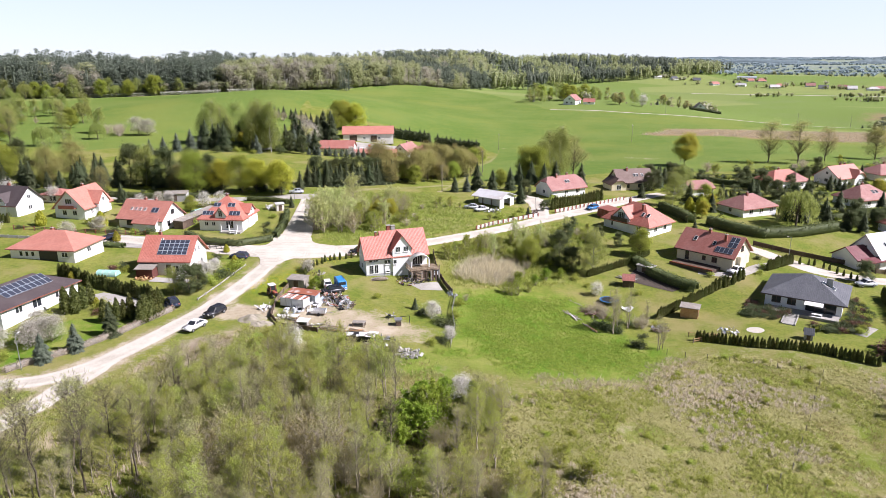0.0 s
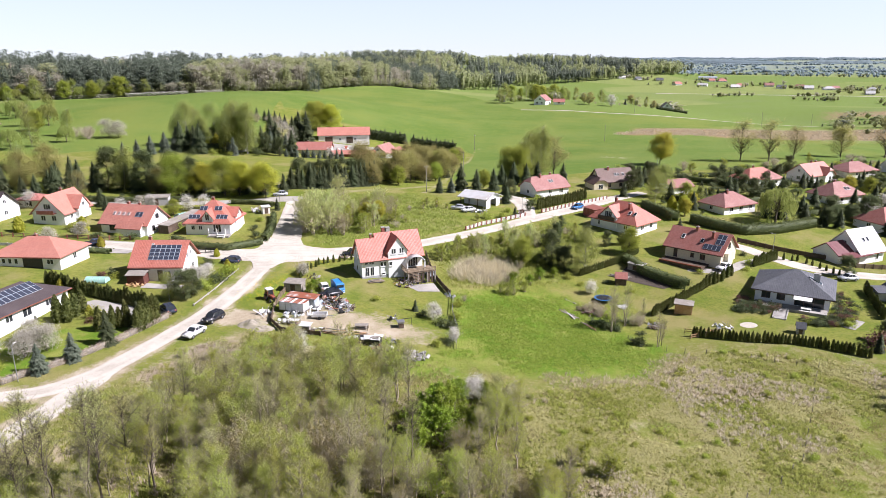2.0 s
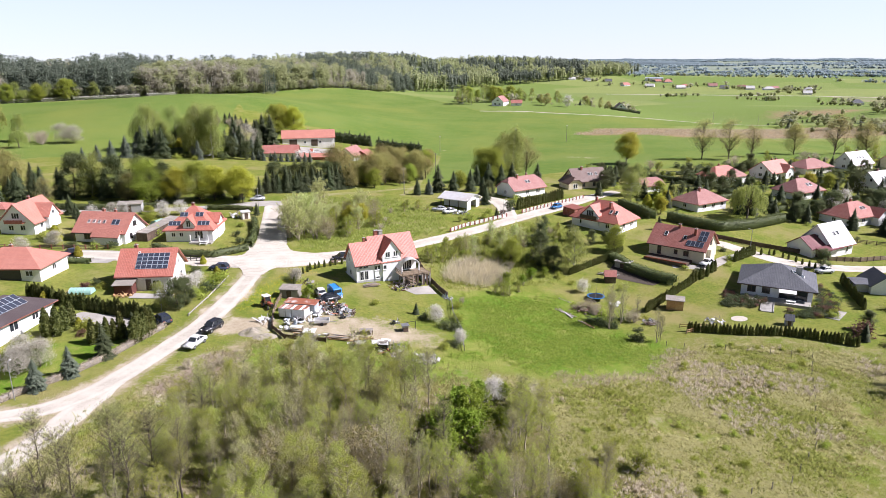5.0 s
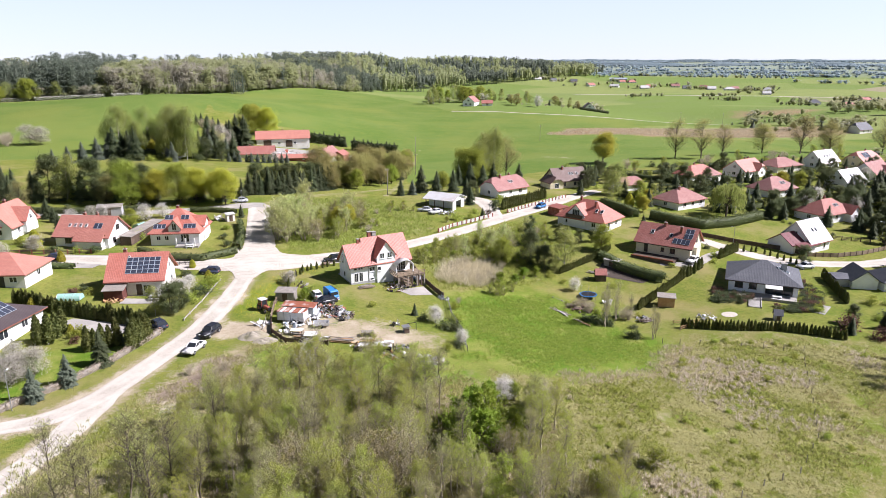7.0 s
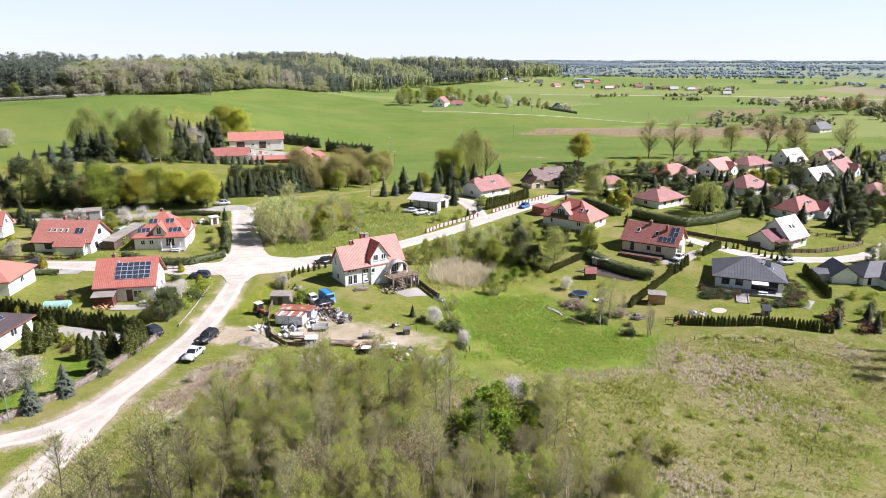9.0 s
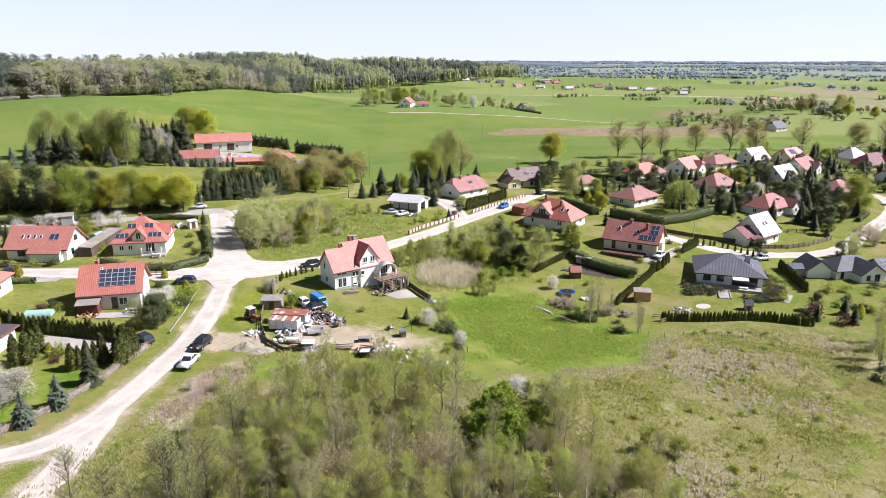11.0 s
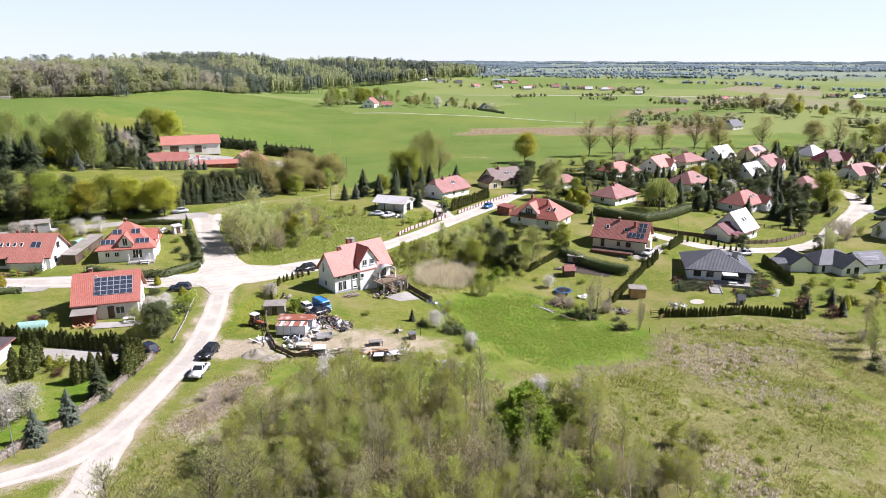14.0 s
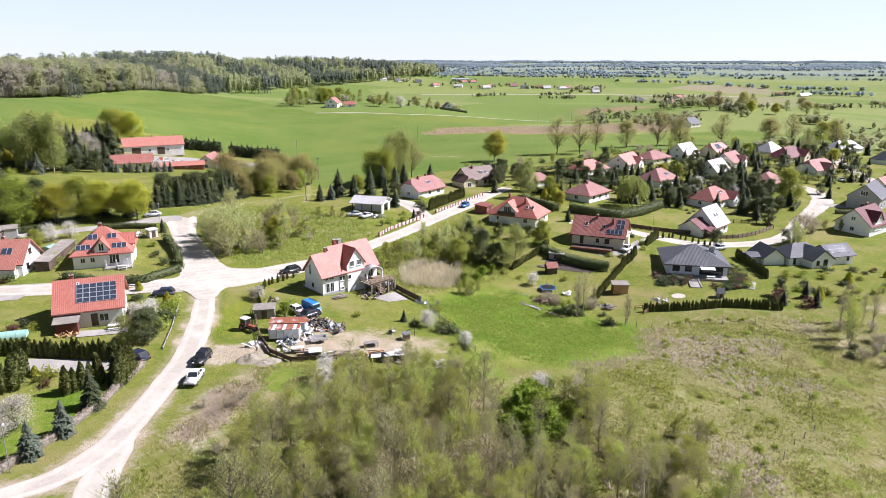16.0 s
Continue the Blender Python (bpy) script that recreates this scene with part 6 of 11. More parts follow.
def spruce(seed, height, radius, layers=24, per=13, droop=0.35, leaf=0.62):
    """A conifer: tiers of drooping boughs, each a bent spray with side sprays."""
    rng = np.random.default_rng(seed)
    trunk = rods([[0, 0, -0.4, 0, 0, height * 0.97, 0.02 * height, 0.01]], 5)
    quads = []
    for k in range(layers):
        t = k / (layers - 1)
        z = height * (0.05 + 0.93 * t)
        R = radius * (1 - t) ** 0.72 * rng.uniform(0.78, 1.12) + 0.08
        n = max(4, int(per * (1 - 0.5 * t)))
        for i in range(n):
            a = 6.283 * (i + rng.uniform(-0.35, 0.35)) / n + k
            L = R * rng.uniform(0.6, 1.2)
            d = np.array([math.cos(a), math.sin(a), 0])
            s = np.array([-d[1], d[0], 0])
            p0 = np.array([0, 0, z + 0.12 * L])
            p1 = d * L * 0.55 + np.array([0, 0, z - droop * L * 0.15])
            p2 = d * L + np.array([0, 0, z - droop * L * rng.uniform(0.5, 1.0)])
            w = max(0.08, L * 0.30) * leaf
            up = np.array([0, 0, 0.08 * L])
            quads.append([p0, p1 - s * w - up, p1 + up, p1 + s * w - up])
            quads.append([p1 + up, p1 - s * w * 0.9 - up, p2, p1 + s * w * 0.9 - up])
            for side in (-1, 1):
                e = p1 + side * s * w * 1.5 + d * L * 0.22 - np.array([0, 0, droop * L * 0.4])
                quads.append([p1 - d * 0.15 * L, p1 + side * s * w * 0.8 - d * 0.1 * L, e, p1 + d * 0.22 * L])
    # a dark ragged heart behind the boughs
    m, rings = 8, 7
    hv = []
    for j in range(rings):
        t = j / (rings - 1)
        for k in range(m):
            R = radius * 0.5 * (1 - t) ** 0.8 * rng.uniform(0.75, 1.1) + 0.02
            hv.append([math.cos(6.283 * k / m + j * 0.4) * R, math.sin(6.283 * k / m + j * 0.4) * R, height * (0.05 + 0.9 * t)])
    hf = [[j * m + k, j * m + (k + 1) % m, (j + 1) * m + (k + 1) % m, (j + 1) * m + k] for j in range(rings - 1) for k in range(m)]
    q = np.array(quads)
    return trunk, join((q.reshape(-1, 3), np.arange(len(q) * 4).reshape(-1, 4)), (np.array(hv), np.array(hf)))


def column(seed, height, radius, n=300, leaf=0.22):
    """A columnar thuja: upright sprays over a dark heart."""
    rng = np.random.default_rng(seed)
    t = rng.uniform(0, 1, n) ** 0.9
    a = rng.uniform(0, 6.283, n)
    prof = np.minimum(1, 0.75 + t) * (1 - t ** 2.6) + 0.04
    r = radius * prof * rng.uniform(0.8, 1.06, n)
    c = np.stack([np.cos(a) * r, np.sin(a) * r, 0.05 + t * height], 1)
    v, f = leaves(rng, c, leaf, flat=-0.2, stretch=2.2)
    m = 7
    hz = np.linspace(0, 0.93, 6)
    heart = [[math.cos(6.283 * k / m) * radius * 0.8 * (min(1, 0.75 + z) * (1 - z ** 2.6)), math.sin(6.283 * k / m) * radius * 0.8 * (min(1, 0.75 + z) * (1 - z ** 2.6)), z * height] for z in hz for k in range(m)]
    hf = [[j * m + k, j * m + (k + 1) % m, (j + 1) * m + (k + 1) % m, (j + 1) * m + k] for j in range(5) for k in range(m)]
    return rods([[0, 0, -0.3, 0, 0, height * 0.8, 0.07, 0.02]], 5), join((v, f), (np.array(heart), np.array(hf)))


def bush_mesh(seed, radius, height, n, leaf):
    """A rounded shrub: leaves in lumps over short stems."""
    rng = np.random.default_rng(seed)
    lumps = rng.normal(size=(14, 3)) * np.array([radius * 0.45, radius * 0.45, height * 0.2]) + np.array([0, 0, height * 0.5])
    c = lumps[rng.integers(0, 14, n)] + rng.normal(size=(n, 3)) * np.array([radius * 0.3, radius * 0.3, height * 0.2])
    c[:, 2] = np.clip(c[:, 2], 0.05, None)
    segs = [[0, 0, -0.2, *p, 0.035, 0.01] for p in lumps]
    return rods(segs, 4), leaves(rng, c, leaf)


def line_spots(points, step):
    """Spots at an even step along a line, with its direction."""
    out = []
    for a, b in zip(points, points[1:]):
        a, b = Vector(a), Vector(b)
        n = max(1, round((b - a).length / step))
        for k in range(n):
            p = a + (b - a) * (k / n)
            out.append((p.x, p.y, math.degrees(math.atan2((b - a).y, (b - a).x))))
    out.append((points[-1][0], points[-1][1], out[-1][2]))
    return out


def hedge(points, width, high, mat, label, leaf=0.26, density=26, group="", twiggy=False):
    """A clipped hedge along a line: a dark heart with a skin of leaves."""
    rng = np.random.default_rng(int(abs(points[0][0] * 13 + points[0][1] * 7)) + 5)
    spots = line_spots(points, 1.0)
    ob = empty("hedge", Matrix.Identity(4), label, "hedge", group)
    heart_v, heart_f, cs = [], [], []
    for i, (x, y, a) in enumerate(spots):
        s = Vector((-math.sin(radians(a)), math.cos(radians(a))))
        z = ground_z(x, y)
        hw, hh = width * 0.40, high * 0.9
        heart_v += [(x - s.x * hw, y - s.y * hw, z - 0.3), (x - s.x * hw * 0.9, y - s.y * hw * 0.9, z + hh), (x + s.x * hw * 0.9, y + s.y * hw * 0.9, z + hh), (x + s.x * hw, y + s.y * hw, z - 0.3)]
        if i:
            b = 4 * i
            heart_f += [(b - 4 + k, b - 4 + (k + 1) % 4, b + (k + 1) % 4, b + k) for k in range(4)]
        n = int(density * (high + width / 2) / 2)
        u = rng.uniform(-1, 1, n)
        t = rng.uniform(0, 1, n)
        top = rng.uniform(0, 1, n) < width / (width + 2 * high)
        bulge = 1 + 0.12 * rng.normal(size=n) + 0.1 * math.sin(i * 0.9)
        off = np.where(top, u * width / 2, np.sign(u) * width / 2 * bulge)
        zz = np.where(top, high * (0.97 + 0.06 * rng.normal(size=n)), t * high)
        al = rng.uniform(-0.55, 0.55, n)
        d = np.array([math.cos(radians(a)), math.sin(radians(a))])
        cs.append(np.stack([x + s.x * off + d[0] * al, y + s.y * off + d[1] * al, z + zz], 1))
    hm = mesh_from(np.array(heart_v), np.array(heart_f), "heart")
    hm.materials.append(M["grey_wood" if twiggy else "leaf_dark"])
    p = new("heart", hm)
    p.parent = ob
    v, f = slivers(rng, np.concatenate(cs), leaf, 12, 0.1) if twiggy else leaves(rng, np.concatenate(cs), leaf)
    lm = mesh_from(v, f, "foliage")
    lm.materials.append(M[mat])
    p = new("foliage", lm)
    p.parent = ob
    return ob


PLANTS = {}


def plant(kind, x, y, scale=1.0, yaw=None, tall=1.0, dz=0.0):
    """Sets one plant of a kind on the land."""
    if yaw is None:
        yaw = (x * 37.7 + y * 91.3) % 360
    variants = PLANTS[kind]
    src = variants[int(abs(x * 7.1 + y * 3.7)) % len(variants)]
    ob = copy_thing(src, Matrix.Identity(4))
    ob.matrix_basis = standing(x, y, yaw, dz) @ Matrix.Diagonal((scale, scale, scale * tall, 1))
    ob["used"] = 1
    return ob


def one_mesh(name, label, category, crown, mat):
    """A small plant whose stem never shows: a single mesh."""
    me = mesh_from(crown[0], crown[1], name)
    me.materials.append(mat)
    return tagged(new(name, me), label, category, "each " + name.replace("_", " "))


def define(kind, name, label, category, makers, trunk_mat, crown_mat):
    if name in ("thuja", "bush", "dark_bush", "golden_bush", "copper_bush", "spruce", "blue_spruce"):
        PLANTS[kind] = [one_mesh(name, label, category, join(c, t) if category == "conifer" and len(t[1][0]) == 4 else c, M[crown_mat]) for t, c in makers]
        return
    PLANTS[kind] = [make_plant(name, label, category, t, M[trunk_mat], c, M[crown_mat]) for t, c in makers]


define("alder", "alder", "slender bare-stemmed alder in thin khaki spring leaf", "tree", [thicket_tree(s, 9.6, 1.9, 0.066, 5200, 1 + s % 2, 84, 0.2, 5, True, True, 0.8, 1.7) for s in range(5)], "alder_bark", "leaf_spring")
define("grey_alder", "grey_alder", "grey alder still nearly bare, with fine upswept twigs", "tree", [thicket_tree(15 + s, 10.2, 1.6, 0.07, 1900, 1 + s % 2, 90, 0.22, 6, True, True, 0.9, 1.6) for s in range(4)], "alder_bark", "leaf_grey")
define("dark_alder", "dark_alder", "tall dark-stemmed alder in thin early leaf", "tree", [thicket_tree(30 + s, 11.5, 2.0, 0.066, 1500, 1, 80, 0.38, 5, True, True, 0.7, 1.6) for s in range(3)], "bark", "leaf_grey")
define("willow_scrub", "willow_shrub", "grey-twigged willow shrub breaking into leaf", "shrub", [thicket_tree(20 + s, 5.0, 2.6, 0.075, 1900, 6, 96, 0.1, 4, True, False, 0.5, 1.7) for s in range(4)], "twig", "leaf_olive")
define("green_scrub", "green_shrub", "dense shrub in fresh green leaf", "shrub", [thicket_tree(40 + s, 5.4, 2.5, 0.15, 5200, 6, 64, 0.04, 3) for s in range(3)], "twig", "leaf_bright")
define("wild_scrub", "wild_shrub", "loose wild shrub in light spring leaf", "shrub", [thicket_tree(50 + s, 4.5, 2.2, 0.13, 1700, 5, 50, 0.06, 3) for s in range(3)], "twig", "leaf_fresh")
define("pale_willow", "pale_willow", "tall willow bush in pale light-green leaf", "shrub", [thicket_tree(45 + s, 7.5, 2.8, 0.11, 3000, 7, 84, 0.06, 3, True, False, 0.8, 2.0) for s in range(3)], "twig", "leaf_pale")
define("bare_scrub", "bare_shrub", "bare grey-brown shrub of fine twigs", "shrub", [thicket_tree(60 + s, 3.2, 2.2, 0.06, 900, 8, 72, 0.08, 4, True, False, 0.5, 2.2) for s in range(3)], "twig", "bare_shoot")
define("bare_tree", "bare_tree", "tall tree still almost bare of leaves", "tree", [limb_tree(70 + s, 15, 4.8, 3.6, 60, 0.26, 6, 0.3, upright=0.9, twigs=7, sides=3) for s in range(2)], "bark", "leaf_olive")
define("maple", "maple", "broad tree in yellow-green spring leaf", "tree", [limb_tree(80 + s, 11, 4.2, 2.2, 74, 0.21, 52, 0.24, spread=0.15, sides=3) for s in range(3)], "bark", "leaf_yellow")
define("lime", "lime_tree", "broad tree in fresh green leaf", "tree", [limb_tree(90 + s, 12, 4.4, 1.8, 74, 0.21, 54, 0.25, spread=0.15, sides=3) for s in range(3)], "bark", "leaf_fresh")
define("oak", "oak", "broad tree in olive-brown young leaf", "tree", [limb_tree(100 + s, 12, 4.8, 2.2, 70, 0.2, 40, 0.3, spread=0.16, sides=3) for s in range(2)], "bark", "leaf_olive")
define("birch", "birch", "tall birch with a hanging light green crown", "tree", [limb_tree(110 + s, 14, 3.4, 2.6, 46, 0.18, 34, 0.16, droop=0.35, sides=3) for s in range(3)], "birch_bark", "leaf_birch")
define("weeping", "weeping_willow", "weeping willow with trailing yellow-green shoots", "tree", [trailing_tree(120 + s, 9.5, 4.4) for s in range(2)], "bark", "leaf_birch")
define("spruce", "spruce", "dark green spruce with drooping boughs", "conifer", [spruce(130 + s, 8.0, 2.4) for s in range(4)], "bark", "needle")
define("blue_spruce", "blue_spruce", "blue-grey spruce with tiered boughs", "conifer", [spruce(140 + s, 6.0, 1.9) for s in range(2)], "bark", "needle_blue")
define("pine", "pine", "dark pine with an open ragged crown", "conifer", [limb_tree(150 + s, 9, 2.7, 0.6, 44, 0.19, 48, 0.17, upright=0.2, spread=0.15, sides=3) for s in range(3)], "bark", "pine_needle")
define("thuja", "thuja", "narrow dark thuja column", "shrub", [column(160 + s, 3.0, 0.55, 560, 0.13) for s in range(3)], "bark", "thuja")
define("cherry", "cherry_tree", "fruit tree in white blossom", "tree", [limb_tree(170 + s, 4.6, 2.0, 0.8, 40, 0.13, 16, 0.09, twigs=4, spread=0.2, sides=3) for s in range(3)], "bark", "blossom")
define("apple", "apple_tree", "fruit tree in pale pink blossom", "tree", [limb_tree(180 + s, 5.0, 2.6, 1.0, 44, 0.15, 20, 0.1, sides=3) for s in range(2)], "bark", "pink_blossom")
define("bush", "bush", "rounded green garden bush", "shrub", [bush_mesh(190 + s, 1.0, 1.3, 520, 0.15) for s in range(3)], "twig", "leaf_fresh")
define("dark_bush", "dark_bush", "low dark evergreen bush", "shrub", [bush_mesh(200 + s, 1.0, 1.1, 480, 0.16) for s in range(3)], "twig", "leaf_dark")
define("gold_bush", "golden_bush", "golden yellow conifer bush", "shrub", [column(210, 2.6, 0.9, 520, 0.2)], "bark", "leaf_yellow")
define("copper_bush", "copper_bush", "shrub with copper-red leaves", "shrub", [bush_mesh(220, 1.0, 1.4, 480, 0.16)], "twig", "red_leaf")
SOURCES = [o for row in PLANTS.values() for o in row]


def rows_of(kind, points, step, scale=1.0, jitter=0.15, tall=1.0):
    rng = random.Random(points[0][0] * 3 + points[0][1])
    for x, y, a in line_spots(points, step):
        plant(kind, x + rng.uniform(-jitter, jitter), y + rng.uniform(-jitter, jitter), scale * rng.uniform(0.9, 1.1), rng.uniform(0, 360), tall * rng.uniform(0.92, 1.08))


def scatter(kinds, poly, count, lo, hi, seed, gap=1.2, avoid=()):
    """Plants of mixed kinds over an area, none closer than gap to another."""
    rng = random.Random(seed)
    xs, ys = [p[0] for p in poly], [p[1] for p in poly]
    put = []
    tries = 0
    while len(put) < count and tries < count * 60:
        tries += 1
        x, y = rng.uniform(min(xs), max(xs)), rng.uniform(min(ys), max(ys))
        if inside(np.array([x]), np.array([y]), poly)[0] < 0 or any((x - a) ** 2 + (y - b) ** 2 < gap * gap for a, b in put) or any((x - a) ** 2 + (y - b) ** 2 < q * q for a, b, q in avoid):
            continue
        put.append((x, y))
        plant(rng.choice(kinds), x, y, rng.uniform(lo, hi), rng.uniform(0, 360), rng.uniform(0.9, 1.12))

# ---- the scrub in front ----
CLUMP = [(7, -56.5, 5.6), (5, -61, 4.0), (13, -50, 3.4), (-6.5, -64, 4.4), (-34, -64, 6), (-15, -63.5, 4.0), (-20, -57, 2.0), (0.5, -61, 1.8)]
scatter(["alder", "alder", "grey_alder", "alder", "willow_scrub"], [(-20, -46), (-14, -39), (-5, -42), (2, -46), (7, -53), (6, -66), (-4, -78), (-20, -82), (-20, -62)], 104, 0.7, 1.0, 3, 1.6, CLUMP)
scatter(["alder", "alder", "grey_alder", "alder"], [(-27.5, -47), (-21, -41.5), (-20, -52), (-20, -62), (-25, -62), (-29, -54)], 24, 0.55, 0.85, 41, 1.8, CLUMP)
scatter(["alder", "alder", "grey_alder"], [(-38, -59), (-31, -54), (-25, -58), (-24, -68), (-37, -70)], 15, 0.5, 0.8, 42, 2.2)
scatter(["willow_scrub", "alder", "grey_alder"], [(-21, -60), (-18, -58), (-12, -66), (-10, -80), (-22, -80)], 12, 0.7, 1.0, 4, 1.8, CLUMP)
scatter(["alder", "grey_alder", "willow_scrub", "wild_scrub"], [(7, -56), (14, -54), (20, -64), (18, -82), (2, -84), (4, -66)], 36, 0.65, 0.9, 5, 1.7, CLUMP)
for x, y, s in ((-39.8, -58.2, 0.93), (-36.3, -61.8, 1.08), (-31.9, -62.6, 1.2), (-30.3, -60.8, 1.12), (-27.4, -63.1, 1.1), (-25.0, -63.6, 0.92), (-38.6, -65.5, 0.95), (-33.6, -66.5, 1.0)):
    plant("dark_alder", x, y, s)
for x, y, s in ((-36.6, -66, 1.0), (-29.6, -66, 1.05), (-19, -51, 0.8), (-9, -48, 0.75), (-3, -52, 0.8), (3, -63, 0.8), (-12, -55, 0.85), (14, -58, 0.75), (-24, -50, 0.8)):
    plant("dark_alder", x, y, s)
for x, y, s in ((-18.5, -56.5, 1.0), (-21.5, -55.5, 0.9)):
    plant("bare_scrub", x, y, s)
for x, y, s in ((-15.5, -61.5, 1.45), (-12.8, -62.5, 1.4), (-17.5, -64.0, 1.3), (-13.5, -66.0, 1.3)):
    plant("willow_scrub", x, y, s)
for x, y, s in ((-7.5, -62.5, 1.45), (-4.5, -63.5, 1.5), (-10, -64, 1.35), (-7, -66, 1.4), (-2.5, -66, 1.3)):
    plant("willow_scrub", x, y, s)
for x, y, s in ((6.5, -53.5, 1.05), (8.6, -56.5, 1.1), (4.8, -57.5, 1.05), (9.8, -50.8, 0.8), (14.5, -50, 0.62), (7.0, -60.0, 1.05), (3.6, -61.0, 0.9), (10.4, -58.5, 0.8)):
    plant("green_scrub", x, y, s)
plant("cherry", 12.6, -50.2, 0.75)
plant("cherry", -11.2, -32.4, 0.7)
plant("cherry", -12.6, -33.9, 0.55)
for x, y, s in ((16.5, -55, 0.9), (15.0, -57.5, 0.9), (22, -66, 0.8), (24.5, -68, 0.9), (19, -71, 0.8)):
    plant("wild_scrub", x, y, s)
scatter(["bare_scrub"], [(-36, -40), (-28, -32), (-20, -30), (-22, -38), (-30, -45)], 4, 0.4, 0.6, 6, 1.6)
scatter(["bare_scrub", "wild_scrub"], [(-24, -44), (-18, -36), (-10, -37), (-4, -42), (-14, -44)], 6, 0.4, 0.6, 7, 1.5)
plant("bare_scrub", 17.5, -53.5, 1.3)
plant("wild_scrub", 16.2, -52.2, 0.8)
for x, y, s in ((78, -61, 0.9), (80, -64, 1.0), (83, -58.5, 0.8), (76.5, -67, 0.9), (86, -62, 0.9), (90, -66, 1.0)):
    plant("bare_scrub", x, y, s, tall=0.8)
for kind, x, y, s in (("dark_alder", 84.2, -52.5, 0.85), ("grey_alder", 86.5, -49.5, 0.7), ("grey_alder", 88.5, -52.5, 0.75), ("grey_alder", 91.5, -53.5, 0.75), ("bare_scrub", 82, -52, 0.8), ("bare_scrub", 88, -55, 0.7)):
    plant(kind, x, y, s)
scatter(["bush", "dark_bush", "bush", "copper_bush", "gold_bush", "dark_bush"], [(92, -36), (104, -28), (126, -32), (122, -44), (104, -48), (94, -46)], 20, 0.5, 1.2, 116, 2.4)
scatter(["dark_bush", "bare_scrub", "dark_bush"], [(72, -60), (78, -57), (86, -57), (88, -63), (80, -66), (72, -65)], 14, 0.6, 1.0, 43, 1.6)
plant("alder", 76.5, -57.5, 1.0)
plant("alder", 80.5, -55.0, 0.9)
plant("bare_scrub", 51, -19.5, 0.7)
for x, y, s in ((44.7, -22.1, 0.88), (45.6, -20.9, 0.8), (48.0, -19.4, 0.8), (49.7, -30.1, 0.64), (50.6, -29.4, 0.55), (52.3, -18.2, 0.5)):
    plant("grey_alder", x, y, s)
for x, y, s in ((43.3, -19.5, 1.3), (44.2, -20.6, 1.2), (42.2, -18.4, 0.9), (45.6, -21.6, 1.0), (46.7, -28.8, 1.1), (45.9, -28.3, 0.9), (49.5, -24.0, 0.7)):
    plant("dark_bush", x, y, s)
for x, y, s in ((42.0, -11.4, 0.42), (43.6, -12.6, 0.46), (45.2, -13.6, 0.42), (46.6, -14.8, 0.4)):
    plant("bare_scrub", x, y, s, tall=0.7)
plant("cherry", 47.3, -3.6, 0.6)
for x, y, s in ((28.6, -6.2, 0.62), (30.4, -5.4, 0.7), (27.6, -4.6, 0.5), (33.2, -3.6, 0.55)):
    plant("wild_scrub", x, y, s)
# ---- wild ground behind the white house ----
for x, y, s in ((-10.5, 31, 1.0), (-12.5, 33.5, 0.95), (-9.5, 35, 1.05), (-11.5, 38, 0.95), (-8, 39, 0.9), (-6.5, 32, 0.8), (-12, 43, 0.8), (-5, 36, 0.8), (-8.5, 44, 0.8), (-10.5, 48, 0.8), (-4, 40, 0.7), (-7.5, 36.5, 1.0)):
    plant("pale_willow", x, y, s * 1.4, tall=0.95)
scatter(["pale_willow", "wild_scrub", "willow_scrub", "wild_scrub"], [(-5, 30), (5, 34), (13, 43), (12, 54), (2, 60), (-7, 56), (-8, 44)], 26, 0.85, 1.25, 8, 2.2)
scatter(["bare_scrub", "bush", "wild_scrub"], [(10, 38), (24, 48), (27, 58), (18, 70), (8, 62)], 12, 0.45, 0.75, 44, 2.6)
plant("maple", 3.0, 40.5, 0.5)
plant("maple", 6.0, 45.0, 0.45)
scatter(["wild_scrub", "wild_scrub", "pale_willow", "bare_scrub", "bush"], [(21, 16), (30, 22), (46, 30), (58, 33), (50, 18), (36, 10), (24, 8)], 30, 0.55, 0.95, 9, 2.0)
scatter(["wild_scrub", "pale_willow"], [(26, 22), (40, 30), (46, 24), (36, 14), (28, 12)], 14, 0.6, 0.85, 10, 2.2)
for x, y, s in ((53, 33, 0.8), (50, 27, 0.9)):
    plant("pine", x, y, s * 0.55)
for x, y, s in ((31.5, -0.5, 0.8), (35.5, 0.5, 0.7), (38.5, 3.5, 0.8), (42.0, 4.5, 0.6)):
    plant("green_scrub", x, y, s * 0.75)
# ---- tree belt along the upper road ----
for kind, x, y, s in (("oak", -92, 93, 1.0), ("oak", -97, 84, 0.9), ("spruce", -84, 92, 1.1), ("spruce", -78, 88, 1.1), ("pine", -73, 83, 1.45), ("birch", -68, 82, 0.95), ("spruce", -64, 82, 1.15), ("pine", -60, 80, 1.4), ("oak", -57, 76, 0.62), ("lime", -50, 71, 0.98), ("pine", -47, 73, 1.25), ("maple", -43, 72, 0.85), ("lime", -37, 72, 0.9), ("maple", -33, 72, 0.85), ("maple", -25, 68, 0.88), ("maple", -28, 74, 0.7), ("spruce", -54, 80, 1.05), ("spruce", -89, 100, 1.1), ("birch", -102, 95, 0.9), ("pine", -110, 95, 1.4), ("lime", -112, 88, 1.0), ("spruce", -118, 98, 1.2), ("lime", -126, 95, 1.1), ("birch", -135, 105, 1.1), ("lime", -142, 110, 1.1), ("bare_tree", -76, 68, 0.55), ("spruce", -70, 92, 1.1), ("pine", -55, 84, 1.3)):
    plant(kind, x, y, s)
rows_of("spruce", [(-18, 82), (-8, 83), (2, 88), (8, 91.5)], 1.8, 0.95, 0.5)
